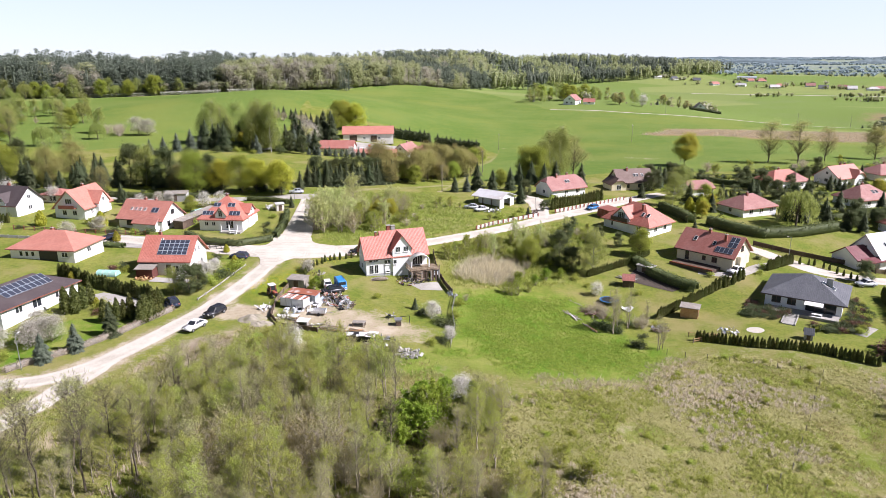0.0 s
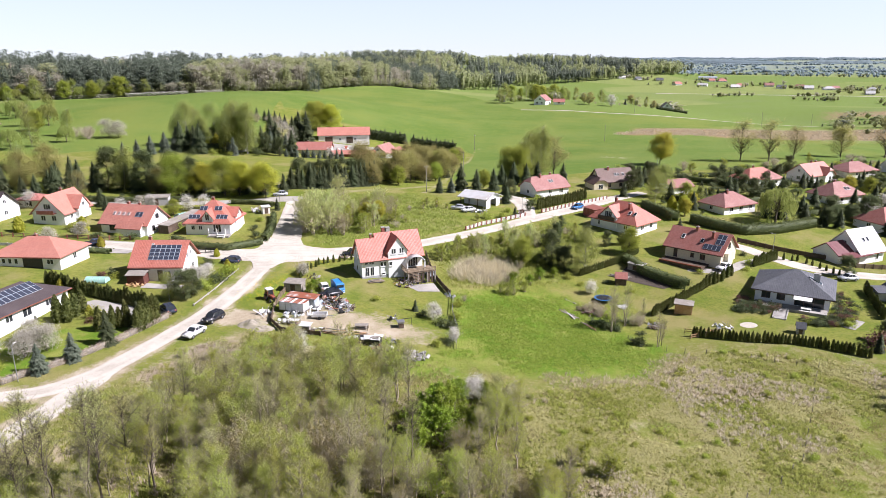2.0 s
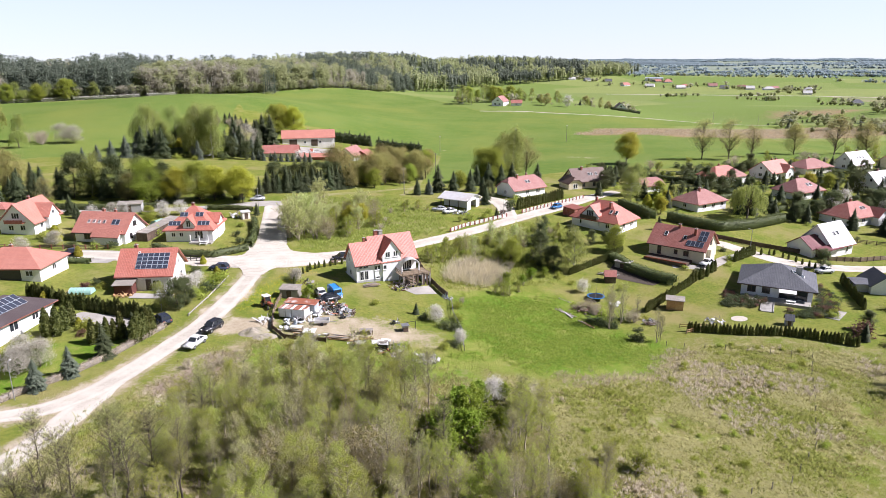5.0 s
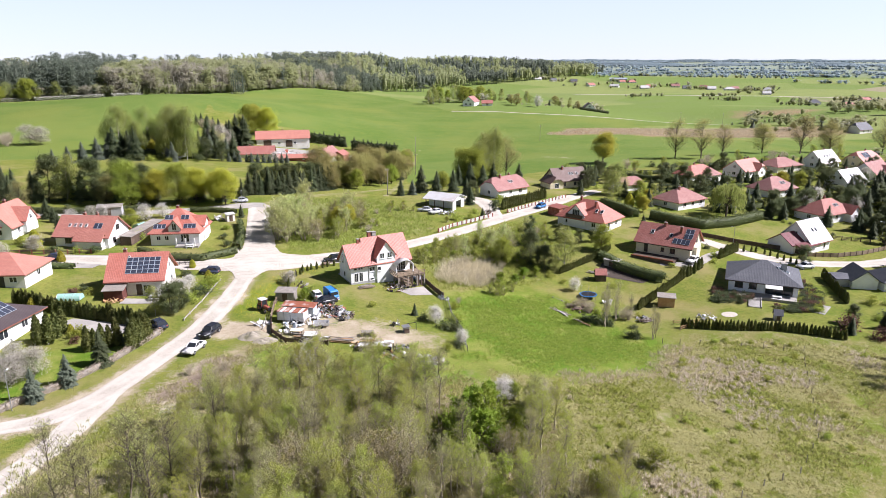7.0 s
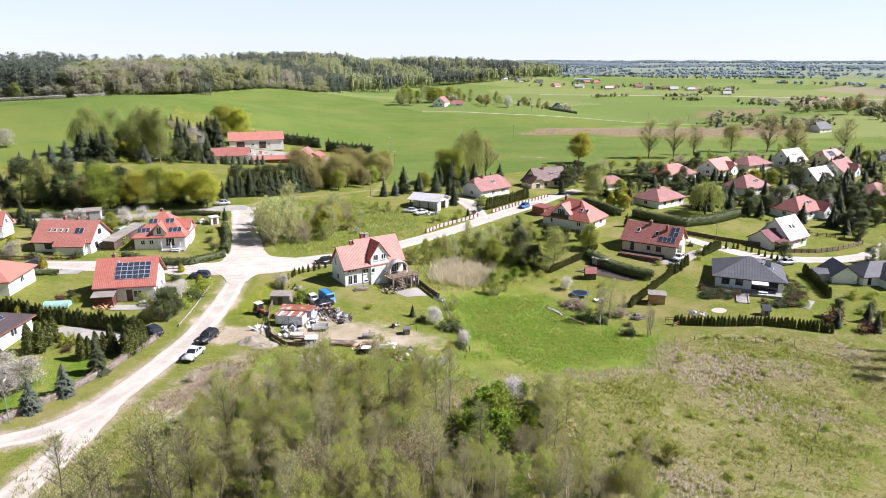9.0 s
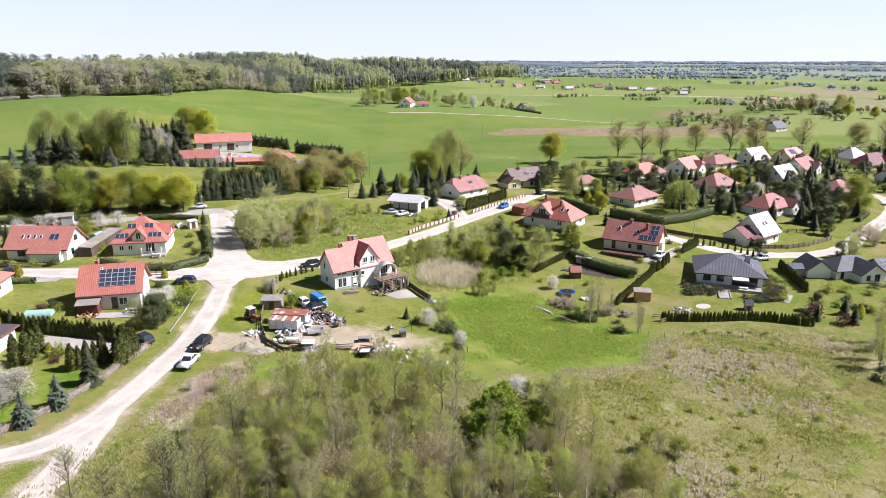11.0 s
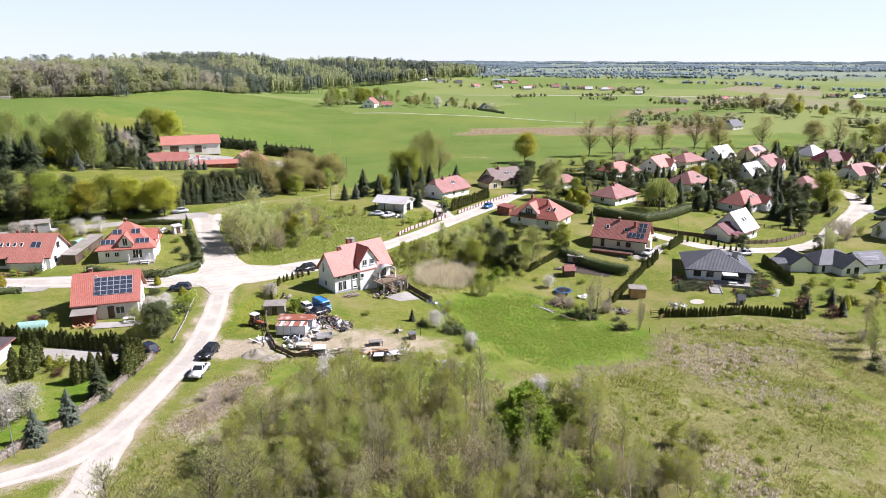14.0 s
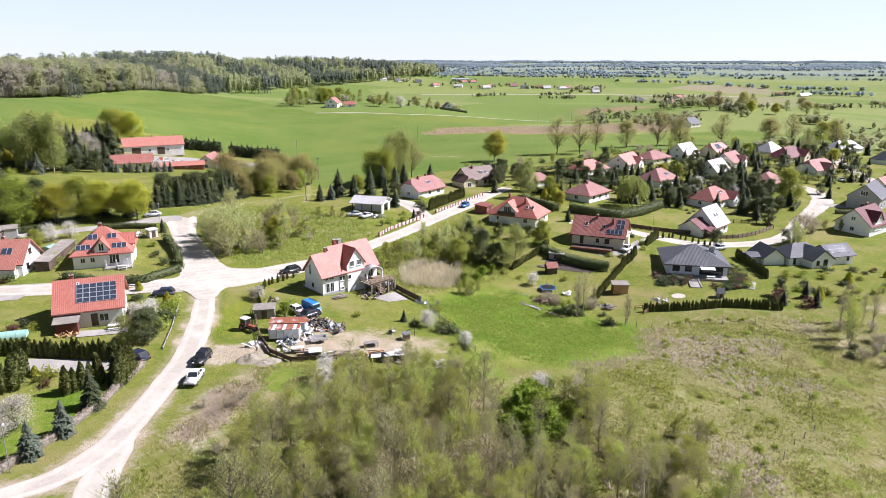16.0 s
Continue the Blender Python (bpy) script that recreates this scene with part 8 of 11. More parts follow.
for kind, x, y, s in (
    ("blue_spruce", -44.2, -30.9, 0.82), ("blue_spruce", -47.6, -34.2, 0.82), ("spruce", -40.8, -25.8, 0.74), ("spruce", -37.6, -20.6, 0.62), ("apple", -49.2, -27.2, 0.85), ("apple", -51.6, -29.0, 0.8), ("apple", -52.4, -24.6, 0.75), ("bush", -46, -15.5, 1.3), ("gold_bush", -47.2, -14.2, 0.6), ("copper_bush", -46.2, -17.4, 0.7), ("bush", -53.5, -20, 1.2), ("gold_bush", -55, -4.6, 0.8), ("bush", -53.6, -33, 1.0), ("cherry", -56, -30, 0.9),
    ("birch", -35.2, -9.6, 0.40), ("pine", -32.6, -9.4, 0.62), ("pine", -31.4, -7.6, 0.55), ("bush", -35.0, -6.2, 1.0), ("cherry", -31.2, -1.6, 0.7), ("cherry", -30.4, 1.6, 0.62), ("dark_bush", -33.2, 3.5, 1.0), ("bush", -29.8, -4.4, 1.4), ("gold_bush", -27.0, 5.2, 0.9), ("bush", -27.4, 1.4, 1.5), ("dark_bush", -28.4, -1.0, 1.5), ("bush", -26.2, 4.0, 1.4), ("gold_bush", -30.6, 14.8, 0.7), ("dark_bush", -31.6, 9.8, 1.0), ("cherry", -32.6, 1.2, 0.6),
    ("bush", -47.6, 2.0, 0.8), ("dark_bush", -48.6, 4.0, 1.0), ("copper_bush", -50, 2.6, 0.9), ("apple", -69, 28, 0.7), ("dark_bush", -60.5, 33, 1.3), ("bush", -55.5, 31.6, 1.1), ("dark_bush", -52, 31.0, 1.2), ("gold_bush", -65.2, 38.0, 1.5), ("gold_bush", -79.5, 38.5, 1.4), ("gold_bush", -57.0, 24.5, 0.9), ("spruce", -62.6, 48.5, 0.7), ("cherry", -62, 57, 0.75), ("cherry", -44.5, 56.5, 0.85), ("cherry", -40.5, 58.0, 0.8), ("apple", -58, 60.5, 0.65), ("cherry", -98, 62, 1.2), ("lime", -47.5, 52, 0.35), ("bush", -69, 41, 1.3), ("apple", -64.4, 34.5, 0.7), ("bush", -44.0, 40.0, 1.4), ("gold_bush", -45.2, 37.0, 0.7), ("bush", -24.4, 44, 1.0), ("dark_bush", -25.0, 36, 1.0), ("spruce", -20.8, 54.5, 0.45), ("dark_bush", -24, 30, 1.1),
    ("willow_scrub", -2.2, -33.6, 0.5), ("wild_scrub", 2.4, -33.2, 0.45), ("wild_scrub", 4.2, -34.2, 0.5), ("green_scrub", -9.6, -6.2, 0.42), ("wild_scrub", -8.6, -5.8, 0.5), ("cherry", 11.6, -20.6, 0.62), ("dark_bush", 10.0, -18.8, 0.9), ("dark_bush", 12.6, -23.0, 1.2), ("dark_bush", 14.2, -24.0, 1.2), ("spruce", 8.8, -16.8, 0.3), ("bush", 2.0, -12.0, 0.7), ("bare_scrub", 14.2, -29.0, 0.55), ("cherry", 13.4, -30.0, 0.5), ("bush", 10.5, -32, 0.9), ("dark_bush", 12.5, -31, 0.8), ("bush", 15.8, -20, 1.0), ("bush", 17, -14, 0.9), ("bare_scrub", 19, -11, 0.4), ("apple", -11.8, 1.6, 0.5), ("bare_scrub", -12.6, 3.6, 0.7),
    ("spruce", 118, 41.5, 0.9), ("weeping", 116.4, 35.2, 1.1), ("spruce", 121.5, 40, 1.0), ("spruce", 126, 36, 0.8), ("spruce", 129.5, 33, 0.75), ("pine", 124, 44, 0.8), ("birch", 99, 66, 0.8), ("birch", 96.5, 68, 0.72), ("lime", 103, 60, 0.5), ("birch", 106.5, 58, 0.4), ("maple", 101, 53, 0.4), ("spruce", 114.5, 72, 0.6), ("pine", 92, 78, 0.7), ("pine", 95, 80, 0.75), ("spruce", 98.5, 84, 0.8), ("spruce", 103, 94, 0.8), ("spruce", 131, 44, 0.8),
    ("spruce", 139.5, 50, 0.9), ("spruce", 153.6, 50.5, 0.85), ("spruce", 162, 52, 0.9), ("spruce", 168, 54, 0.8), ("spruce", 153.8, 21.2, 0.95), ("spruce", 158, 18.5, 0.8), ("pine", 167, 25, 0.8), ("spruce", 172, 30, 0.8), ("spruce", 170.5, 17, 0.7), ("bush", 166, 19, 1.6), ("dark_bush", 175, 22, 1.6), ("spruce", 176, 48, 0.8), ("spruce", 180, 52, 0.9), ("spruce", 184, 46, 0.9), ("spruce", 199, 58, 0.95), ("spruce", 205, 62, 0.9), ("spruce", 198, 50, 1.0), ("spruce", 190, 32, 0.9), ("spruce", 207, 80, 1.0), ("spruce", 229, 71, 0.9), ("spruce", 235, 78, 1.0), ("spruce", 240, 88, 0.9), ("spruce", 232, 92, 0.8), ("spruce", 206, 92, 0.8), ("spruce", 178, 78, 0.7), ("cherry", 161, 47, 1.0), ("apple", 208, 72, 1.0), ("cherry", 150.5, 40, 0.9), ("lime", 172, 66, 0.5), ("maple", 168, 70, 0.5), ("spruce", 160, 70, 0.7), ("spruce", 137, 73, 0.5), ("pine", 142, 68, 0.6), ("spruce", 250, 72, 1.0), ("spruce", 258, 64, 0.9), ("lime", 256, 96, 0.6), ("maple", 285, 70, 0.6), ("spruce", 292, 96, 1.2), ("spruce", 300, 98, 1.2), ("spruce", 312, 92, 1.1), ("spruce", 322, 90, 1.0), ("birch", 330, 112, 1.0), ("spruce", 345, 86, 1.0), ("lime", 332, 92, 0.6), ("spruce", 265, 110, 1.1), ("spruce", 275, 116, 1.0),
    ("bare_scrub", 150, -3, 1.6), ("willow_scrub", 145, -2.5, 1.1), ("wild_scrub", 153, -6, 0.9), ("wild_scrub", 157, -9, 0.8), ("bare_scrub", 146, -6.5, 1.5), ("pine", 106.5, -5.0, 0.55), ("pine", 127, -11, 0.45),
    ("bush", 101, -28.5, 1.3), ("bush", 104.5, -30, 1.2), ("pine", 89, -35, 0.42), ("copper_bush", 86.0, -36.5, 1.8), ("spruce", 93, -38.5, 0.5), ("dark_bush", 97.5, -35, 1.3), ("dark_bush", 98.5, -38.5, 1.3), ("bush", 108, -33, 1.0), ("spruce", 85.0, -38.8, 0.45), ("copper_bush", 88.2, -41.5, 1.4), ("spruce", 90.5, -42.5, 0.5), ("dark_bush", 108, -38, 1.0), ("bare_scrub", 95, -46, 0.6), ("dark_bush", 113, -30.5, 1.1),
    ("pine", 64.5, 20.5, 0.36), ("pine", 60.5, 20.5, 0.42), ("pine", 57, 24, 0.5), ("bush", 68.0, 20.5, 1.2), ("spruce", 83.5, 27.5, 0.5), ("bush", 88, 3.4, 1.0), ("bush", 85.5, 0.2, 0.8), ("dark_bush", 76.5, -1.2, 0.8), ("bush", 74.5, 0.6, 0.7), ("dark_bush", 90, 9, 0.8),
    ("pine", 50.5, 53.5, 0.3), ("bush", 41, 47.5, 1.2), ("spruce", 45, 49, 0.35), ("bush", 36.5, 46.5, 1.2), ("wild_scrub", 33.5, 45, 0.5), ("bush", 44, 53, 1.1), ("copper_bush", 47.2, 50.8, 0.9), ("dark_bush", 53, 60, 1.6), ("bush", 57, 66, 1.2), ("dark_bush", 58, 69, 1.0)):
    plant(kind, x, y, s)
scatter(["dark_bush", "dark_bush", "copper_bush", "dark_bush"], [(71, -18), (76, -13), (80.5, -19.5), (76, -21)], 60, 0.4, 0.8, 21, 0.6, [(80.6, -22.6, 2.2)])
scatter(["dark_bush", "bush", "dark_bush", "copper_bush"], [(79, -24), (86, -25.5), (91, -21), (98, -13), (95, -22), (88, -29), (81, -27.6)], 90, 0.4, 0.8, 22, 0.6, [(80.6, -22.6, 2.2), (78.5, -25, 2.0)])
scatter(["dark_bush", "bush", "spruce", "pine"], [(130, 20), (150, 14), (160, 40), (136, 44)], 16, 0.5, 0.9, 23, 3.0)
scatter(["spruce", "bush", "dark_bush", "bush"], [(160, 72), (205, 70), (240, 60), (262, 78), (250, 98), (200, 108), (160, 100)], 30, 0.5, 0.8, 24, 5.0)
scatter(["dark_bush", "bush", "spruce"], [(92, 52), (100, 44), (104, 56), (120, 60), (126, 70), (98, 80)], 18, 0.5, 0.9, 25, 3.5)
scatter(["spruce", "bush", "cherry", "dark_bush"], [(-100, 30), (-80, 30), (-66, 55), (-50, 56), (-46, 62), (-100, 70)], 22, 0.5, 0.9, 26, 4)
scatter(["bush", "dark_bush"], [(40, 4), (58, 4), (60, -6), (50, -2)], 5, 0.6, 0.9, 27, 3)
scatter(["dark_bush", "bush", "bare_scrub"], [(42, -8), (46, -11), (54, -19), (50, -20), (44, -14)], 14, 0.5, 0.8, 28, 1.2)


# ---- fences ----
def fence(points, label, post="wood", rail="wood", high=1.1, step=2.2, bars=2, solid=False, thick=0.1):
    """Posts along a line, with rails or close boards between them."""
    ob = empty("fence", Matrix.Identity(4), label, "fence")
    spots = line_spots(points, step)
    for x, y, a in spots:
        z = ground_z(x, y)
        bm = boxes((-thick, thick, -thick, thick, -0.3, high + 0.1))
        bm.transform(pose(x, y, z, 0, 0, a))
        part("post", bm, M[post], ob)
    for (x0, y0, a), (x1, y1, b) in zip(spots, spots[1:]):
        p, q = Vector((x0, y0, ground_z(x0, y0))), Vector((x1, y1, ground_z(x1, y1)))
        for k in range(1 if solid else bars):
            lo, hi = (0.12, high) if solid else (high * (k + 1) / bars - 0.12, high * (k + 1) / bars)
            bm = bmesh.new()
            s = Vector((-(q - p).y, (q - p).x, 0)).normalized() * 0.035
            v = [bm.verts.new(c + Vector((0, 0, h)) + s * e) for c in (p, q) for h in (lo, hi) for e in (-1, 1)]
            for f in ((0, 1, 3, 2), (4, 6, 7, 5), (0, 4, 5, 1), (2, 3, 7, 6), (0, 2, 6, 4), (1, 5, 7, 3)):
                bm.faces.new([v[i] for i in f])
            bmesh.ops.recalc_face_normals(bm, faces=bm.faces)
            part("panel" if solid else "rail", bm, M[rail], ob)
    return ob


fence([(28.4, 36.4), (33.4, 40.3), (41.2, 44.4), (47.6, 48.0)], "pale concrete fence with brick pillars along the lane", "brick", "trim", 1.0, 1.7, 4, thick=0.16)
fence([(53.6, 51.4), (63.8, 57.3), (79, 65.4)], "pale concrete fence with red brick pillars along the lane", "brick", "trim", 1.0, 1.8, 4, thick=0.16)
hedge([(-51.5, -37.0), (-48.4, -33.9), (-45.4, -31.7), (-42.5, -28.6), (-39.4, -25.1), (-36.1, -20.3), (-33.8, -17)], 0.7, 0.9, "dead_weed", "low grey-brown brushwood fence along the gravel road", leaf=0.05, density=170, twiggy=True)
fence([(-30.4, -12.6), (-27.9, -5.1), (-25, 5.6)], "low pale stone edging beside the road", "stone", "stone", 0.35, 2.5, solid=True)
fence([(15.2, 16.5), (15.0, 8), (15.0, 1.7), (15.8, -4.6), (16.6, -8.4)], "dark weathered board fence beside the house yard", "dark_wood", "dark_wood", 1.2, 2.2, solid=True)
fence([(17, -10), (15.4, -18), (15, -25), (13.4, -33)], "thin wire fence on wooden posts by the meadow", "grey_wood", "metal", 1.0, 3.0, 2, thick=0.05)
fence([(-16.2, -16.4), (-16.3, -21.1), (-14.4, -25.2), (-8, -27.5)], "low dark fence of rough boards by the junk yard", "dark_wood", "dark_wood", 0.8, 1.6, solid=True)
fence([(-13.6, -3), (-15.4, -10), (-16.2, -15.6)], "brown plank fence along the yard", "wood", "wood", 1.0, 2.0, 3)
fence([(94.4, 18.4), (100.5, 12.4), (106, 8.6), (111.4, 5.4), (113.5, 0.9)], "brown board fence beside the gravel lane", "dark_wood", "dark_wood", 1.2, 2.2, solid=True)
fence([(113.5, 0.9), (121.3, -0.6), (129.2, -0.4), (140.1, 1.6), (143.4, 6.4)], "brown close-boarded fence round a corner plot", "dark_wood", "wood", 1.1, 2.2, solid=True)
fence([(127, 16), (140.2, 7.3)], "plain wooden garden fence", "dark_wood", "dark_wood", 1.0, 2.2, 3)
fence([(-84, 34.6), (-74, 33), (-62, 31.6), (-52.5, 30.4)], "low brick-pillared garden fence", "brick", "dark_wood", 1.0, 2.5, 3)
fence([(-100, 25.5), (-84, 27.5), (-72, 25.0), (-62, 23)], "dark low garden wall along the drive", "stone", "grey_render", 0.7, 2.5, solid=True)
fence([(50, -32.3), (52.5, -33.8), (58.9, -36.2), (65, -39.7), (70.7, -42.7), (66, -47.9), (60.1, -55.2), (50.6, -66), (41.9, -72.1), (35.5, -73.4), (31.4, -74.7)], "leaning wooden stakes along a meadow edge", "grey_wood", "metal", 1.0, 3.4, 0, thick=0.045)
fence([(57.5, -24.6), (62, -26.4), (57, -27.6)], "wooden garden fence with pale rails", "wood", "new_wood", 0.8, 1.6, 2, thick=0.06)
fence([(-36.2, 18.0), (-33.4, 17.4), (-31.0, 16.6)], "dark open garden gate and fence", "black", "black", 1.3, 1.2, 4, thick=0.05)
fence([(41, -6.5), (43.5, -10), (46.6, -14), (49, -17.5)], "line of pale stones beside the meadow", "stone", "stone", 0.15, 2.0, solid=True)


# ---- cars ----
def car(x, y, yaw, paint_mat, label, L=4.5, W=1.78, H=1.45, kind="saloon"):
    """A parked car: body shell, glasshouse, wheels, lamps, plates left blank."""
    ob = empty("car", standing(x, y, yaw, 0.06), label, "car")
    a = L / 2
    low = [(-a, 0.35), (-a + 0.06, 0.72), (-a + 0.25, 0.86), (-a * 0.46, 0.92), (a * 0.42, 0.93), (a - 0.14, 0.88), (a - 0.02, 0.66), (a, 0.38), (a - 0.2, 0.2), (-a + 0.2, 0.2)]
    if kind == "saloon":
        cab = [(-a * 0.42, 0.90), (-a * 0.10, H), (a * 0.38, H - 0.02), (a * 0.72, 0.92)]
    else:
        cab = [(-a * 0.46, 0.90), (-a * 0.16, H), (a * 0.70, H - 0.03), (a * 0.92, 0.93)]

    def prism(prof, w0, w1=None, top_z=None):
        bm = bmesh.new()
        w1 = w1 or w0
        rings = []
        for s in (-1, 1):
            ring = []
            for px, pz in prof:
                ww = w1 if top_z and pz > top_z else w0
                ring.append(bm.verts.new((px, s * ww, pz)))
            rings.append(ring)
        n = len(prof)
        bm.faces.new(rings[0])
        bm.faces.new(rings[1][::-1])
        for i in range(n):
            bm.faces.new((rings[0][(i + 1) % n], rings[0][i], rings[1][i], rings[1][(i + 1) % n]))
        bmesh.ops.recalc_face_normals(bm, faces=bm.faces)
        bmesh.ops.bevel(bm, geom=bm.edges[:], offset=0.05, segments=2, affect="EDGES")
        return bm

    body = part("body", prism(low, W / 2), M[paint_mat], ob, smooth=True)
    part("glasshouse", prism(cab, W / 2 - 0.08, W / 2 - 0.22, 1.1), M["glass"], ob, "dark tinted car windows")
    top = [p for p in cab if p[1] > 1.1]
    bm = boxes((top[0][0] - 0.03, top[1][0] + 0.05, -W / 2 + 0.2, W / 2 - 0.2, H - 0.05, H + 0.025), bevel=0.02)
    part("car_roof", bm, M[paint_mat], ob)
    for s in (-1, 1):
        for p0, p1 in ((cab[0], cab[1]), (cab[3], cab[2]), (((cab[1][0] + cab[2][0]) / 2, 0.92), ((cab[1][0] + cab[2][0]) / 2, H))):
            bm = bmesh.new()
            add_rod(bm, (p0[0], s * (W / 2 - 0.09), p0[1]), (p1[0], s * (W / 2 - 0.21), p1[1]), 0.05, sides=4)
            part("pillar", bm, M[paint_mat], ob)
        for wx in (-a * 0.6, a * 0.6):
            bm = bmesh.new()
            add_rod(bm, (wx, s * (W / 2 - 0.2), 0.27), (wx, s * (W / 2 + 0.015), 0.27), 0.32, sides=14)
            wh = part("wheel", bm, M["rubber"], ob)
            bm = bmesh.new()
            add_rod(bm, (wx, s * (W / 2 + 0.0), 0.27), (wx, s * (W / 2 + 0.03), 0.27), 0.19, sides=10)
            part("rim", bm, M["metal"], wh)
        part("headlight", boxes((-a - 0.01, -a + 0.12, s * (W / 2 - 0.32) - 0.16, s * (W / 2 - 0.32) + 0.16, 0.58, 0.74), bevel=0.02), M["trim"], ob)
        part("tail_light", boxes((a - 0.12, a + 0.01, s * (W / 2 - 0.26) - 0.14, s * (W / 2 - 0.26) + 0.14, 0.62, 0.8), bevel=0.02), M["faded_red"], ob)
        part("mirror", boxes((-a * 0.3, -a * 0.3 + 0.14, s * (W / 2 + 0.02), s * (W / 2 + 0.18), 0.95, 1.08)), M[paint_mat], ob)
    part("bumper", boxes((-a - 0.03, -a + 0.08, -W / 2 + 0.1, W / 2 - 0.1, 0.3, 0.46), bevel=0.02), M["black"], ob)
    return ob


car(-28.0, -24.8, 62, "car_white", "white saloon car parked on the road edge", 4.3, 1.7, 1.4)
car(-25.9, -19.4, 58, "car_black", "black estate car parked behind a white saloon", 4.2, 1.7, 1.5, "estate")
car(-34.3, -14.6, -58, "car_navy", "dark blue car parked under a tree", 4.3, 1.75, 1.5, "estate")
car(-27.0, 10.2, -18, "car_navy", "dark car parked beside the junction hedge", 4.0, 1.72, 1.45, "estate")
car(-1.6, 15.2, 10, "car_black", "black estate car parked by the lane", 4.4, 1.75, 1.5, "estate")
car(14.0, 3.0, 100, "car_silver", "silver car parked under the terrace", 4.3, 1.75, 1.45, "estate")
car(65.5, 54.6, 32, "car_blue", "bright blue car parked beside a pillared fence", 4.0, 1.7, 1.45, "estate")
car(80.6, 1.5, -64 + 90, "car_white", "white car on a paved drive", 4.3, 1.75, 1.45)
car(-59.0, 26.0, 10, "car_navy", "dark car on a paved yard", 4.4, 1.75, 1.45)
car(30.0, 56.5, -10, "car_silver", "old silver car among parked wrecks", 4.3, 1.7, 1.4)
car(32.5, 54.0, 25, "car_white", "white car parked by the workshop", 4.3, 1.7, 1.4)
car(-21.0, 70.5, 5, "car_silver", "light car on the upper road bend", 4.3, 1.7, 1.45)
car(-7.6, -6.4, -78, "car_white", "small white car in the junk yard", 3.6, 1.6, 1.35, "estate")
car(-6.4, -9.9, 12, "car_black", "black scrap estate car in the yard", 4.5, 1.75, 1.4, "estate")
car(105.0, -7.0, 0, "car_silver", "white car on a drive behind the bungalow", 4.2, 1.75, 1.45)
car(234, 36, 40, "car_white", "white car parked on a village drive", 4.4, 1.75, 1.45)


# ---- the junk yard and garden things ----
def box_body():
    ob = empty("truck_box_body", standing(-12.6, -16.9, -27, 0.0) @ Matrix.Diagonal((0.96, 0.96, 0.86, 1)), "white truck box body with a rust-streaked roof", "truck body")
    part("box", boxes((-2.5, 2.5, -1.1, 1.1, 0.5, 2.3), bevel=0.04), M["white_metal"], ob)
    for k in range(9):
        part("roof_sheet", boxes((-2.56 + k * 0.57, -2.56 + k * 0.57 + 0.55, -1.15, 1.15, 2.3, 2.35)), M["rust"] if k % 3 != 1 else M["white_metal"], ob)
    for x in (-1.8, -0.9, 0.0):
        part("stile", boxes((x * 1.3 - 0.04, x * 1.3 + 0.04, -1.14, -1.1, 0.55, 2.25)), M["metal"], ob)
    for x in (0.6, 1.5):
        bm = bmesh.new()
        add_rod(bm, (x, -1.2, 0.38), (x, -0.92, 0.38), 0.4, sides=14)
        part("wheel", bm, M["rubber"], ob)
    part("chassis", boxes((-2.4, 2.4, -0.8, 0.8, 0.32, 0.5)), M["black"], ob)
    return ob


box_body()


def lean_shed(x, y, yaw, w, d, h, wall, roof, label, name="shed", slope=6):
    ob = empty(name, standing(x, y, yaw), label, "shed")
    part("wall", boxes((-w / 2, w / 2, -d / 2, d / 2, -0.4, h)), M[wall], ob)
    bm = boxes((-w / 2 - 0.2, w / 2 + 0.2, -d / 2 - 0.2, d / 2 + 0.2, 0, 0.08))
    bm.transform(pose(0, 0, h + 0.12, slope))
    part("roof", bm, M[roof], ob)
    part("door", boxes((-0.45, 0.45, -d / 2 - 0.05, -d / 2 + 0.01, 0.05, min(h - 0.2, 1.9))), M["dark_wood"], ob)
    return ob


lean_shed(-11.2, -14.2, -27, 5.6, 1.8, 1.75, "blue_grey", "rust", "grey sheet shed with a rusted red roof")
lean_shed(-13.0, -6.6, -20, 3.4, 2.2, 1.7, "grey_wood", "grey_wood", "low grey board shed with a flat roof")
plant("green_scrub", -9.9, -8.2, 0.5)


def van():
    ob = empty("van", standing(-5.0, -7.4, -74, 0.05) @ Matrix.Diagonal((0.8, 0.9, 0.92, 1)), "bright blue delivery van in the yard", "van")
    part("body", boxes((-2.2, 2.2, -0.95, 0.95, 0.35, 2.2), bevel=0.16), M["van_blue"], ob)
    part("cab", boxes((1.4, 2.75, -0.92, 0.92, 0.35, 1.3), bevel=0.14), M["van_blue"], ob)
    part("windscreen", boxes((2.19, 2.26, -0.75, 0.75, 1.35, 1.95)), M["glass"], ob)
    for s in (-1, 1):
        part("side_window", boxes((1.2, 2.0, s * 0.955 - 0.01, s * 0.955 + 0.01, 1.3, 1.9)), M["glass"], ob)
        part("headlight", boxes((2.72, 2.78, s * 0.62 - 0.14, s * 0.62 + 0.14, 0.75, 0.97)), M["trim"], ob)
        for x in (-1.4, 1.7):
            bm = bmesh.new()
            add_rod(bm, (x, s * 0.75, 0.32), (x, s * 0.98, 0.32), 0.34, sides=12)
            part("wheel", bm, M["rubber"], ob)
    part("bumper", boxes((2.7, 2.86, -0.85, 0.85, 0.38, 0.55)), M["trim"], ob)
    part("roof_rack", boxes((-2.0, 1.2, -0.8, -0.74, 2.2, 2.3), (-2.0, 1.2, 0.74, 0.8, 2.2, 2.3)), M["metal"], ob)
    return ob


van()


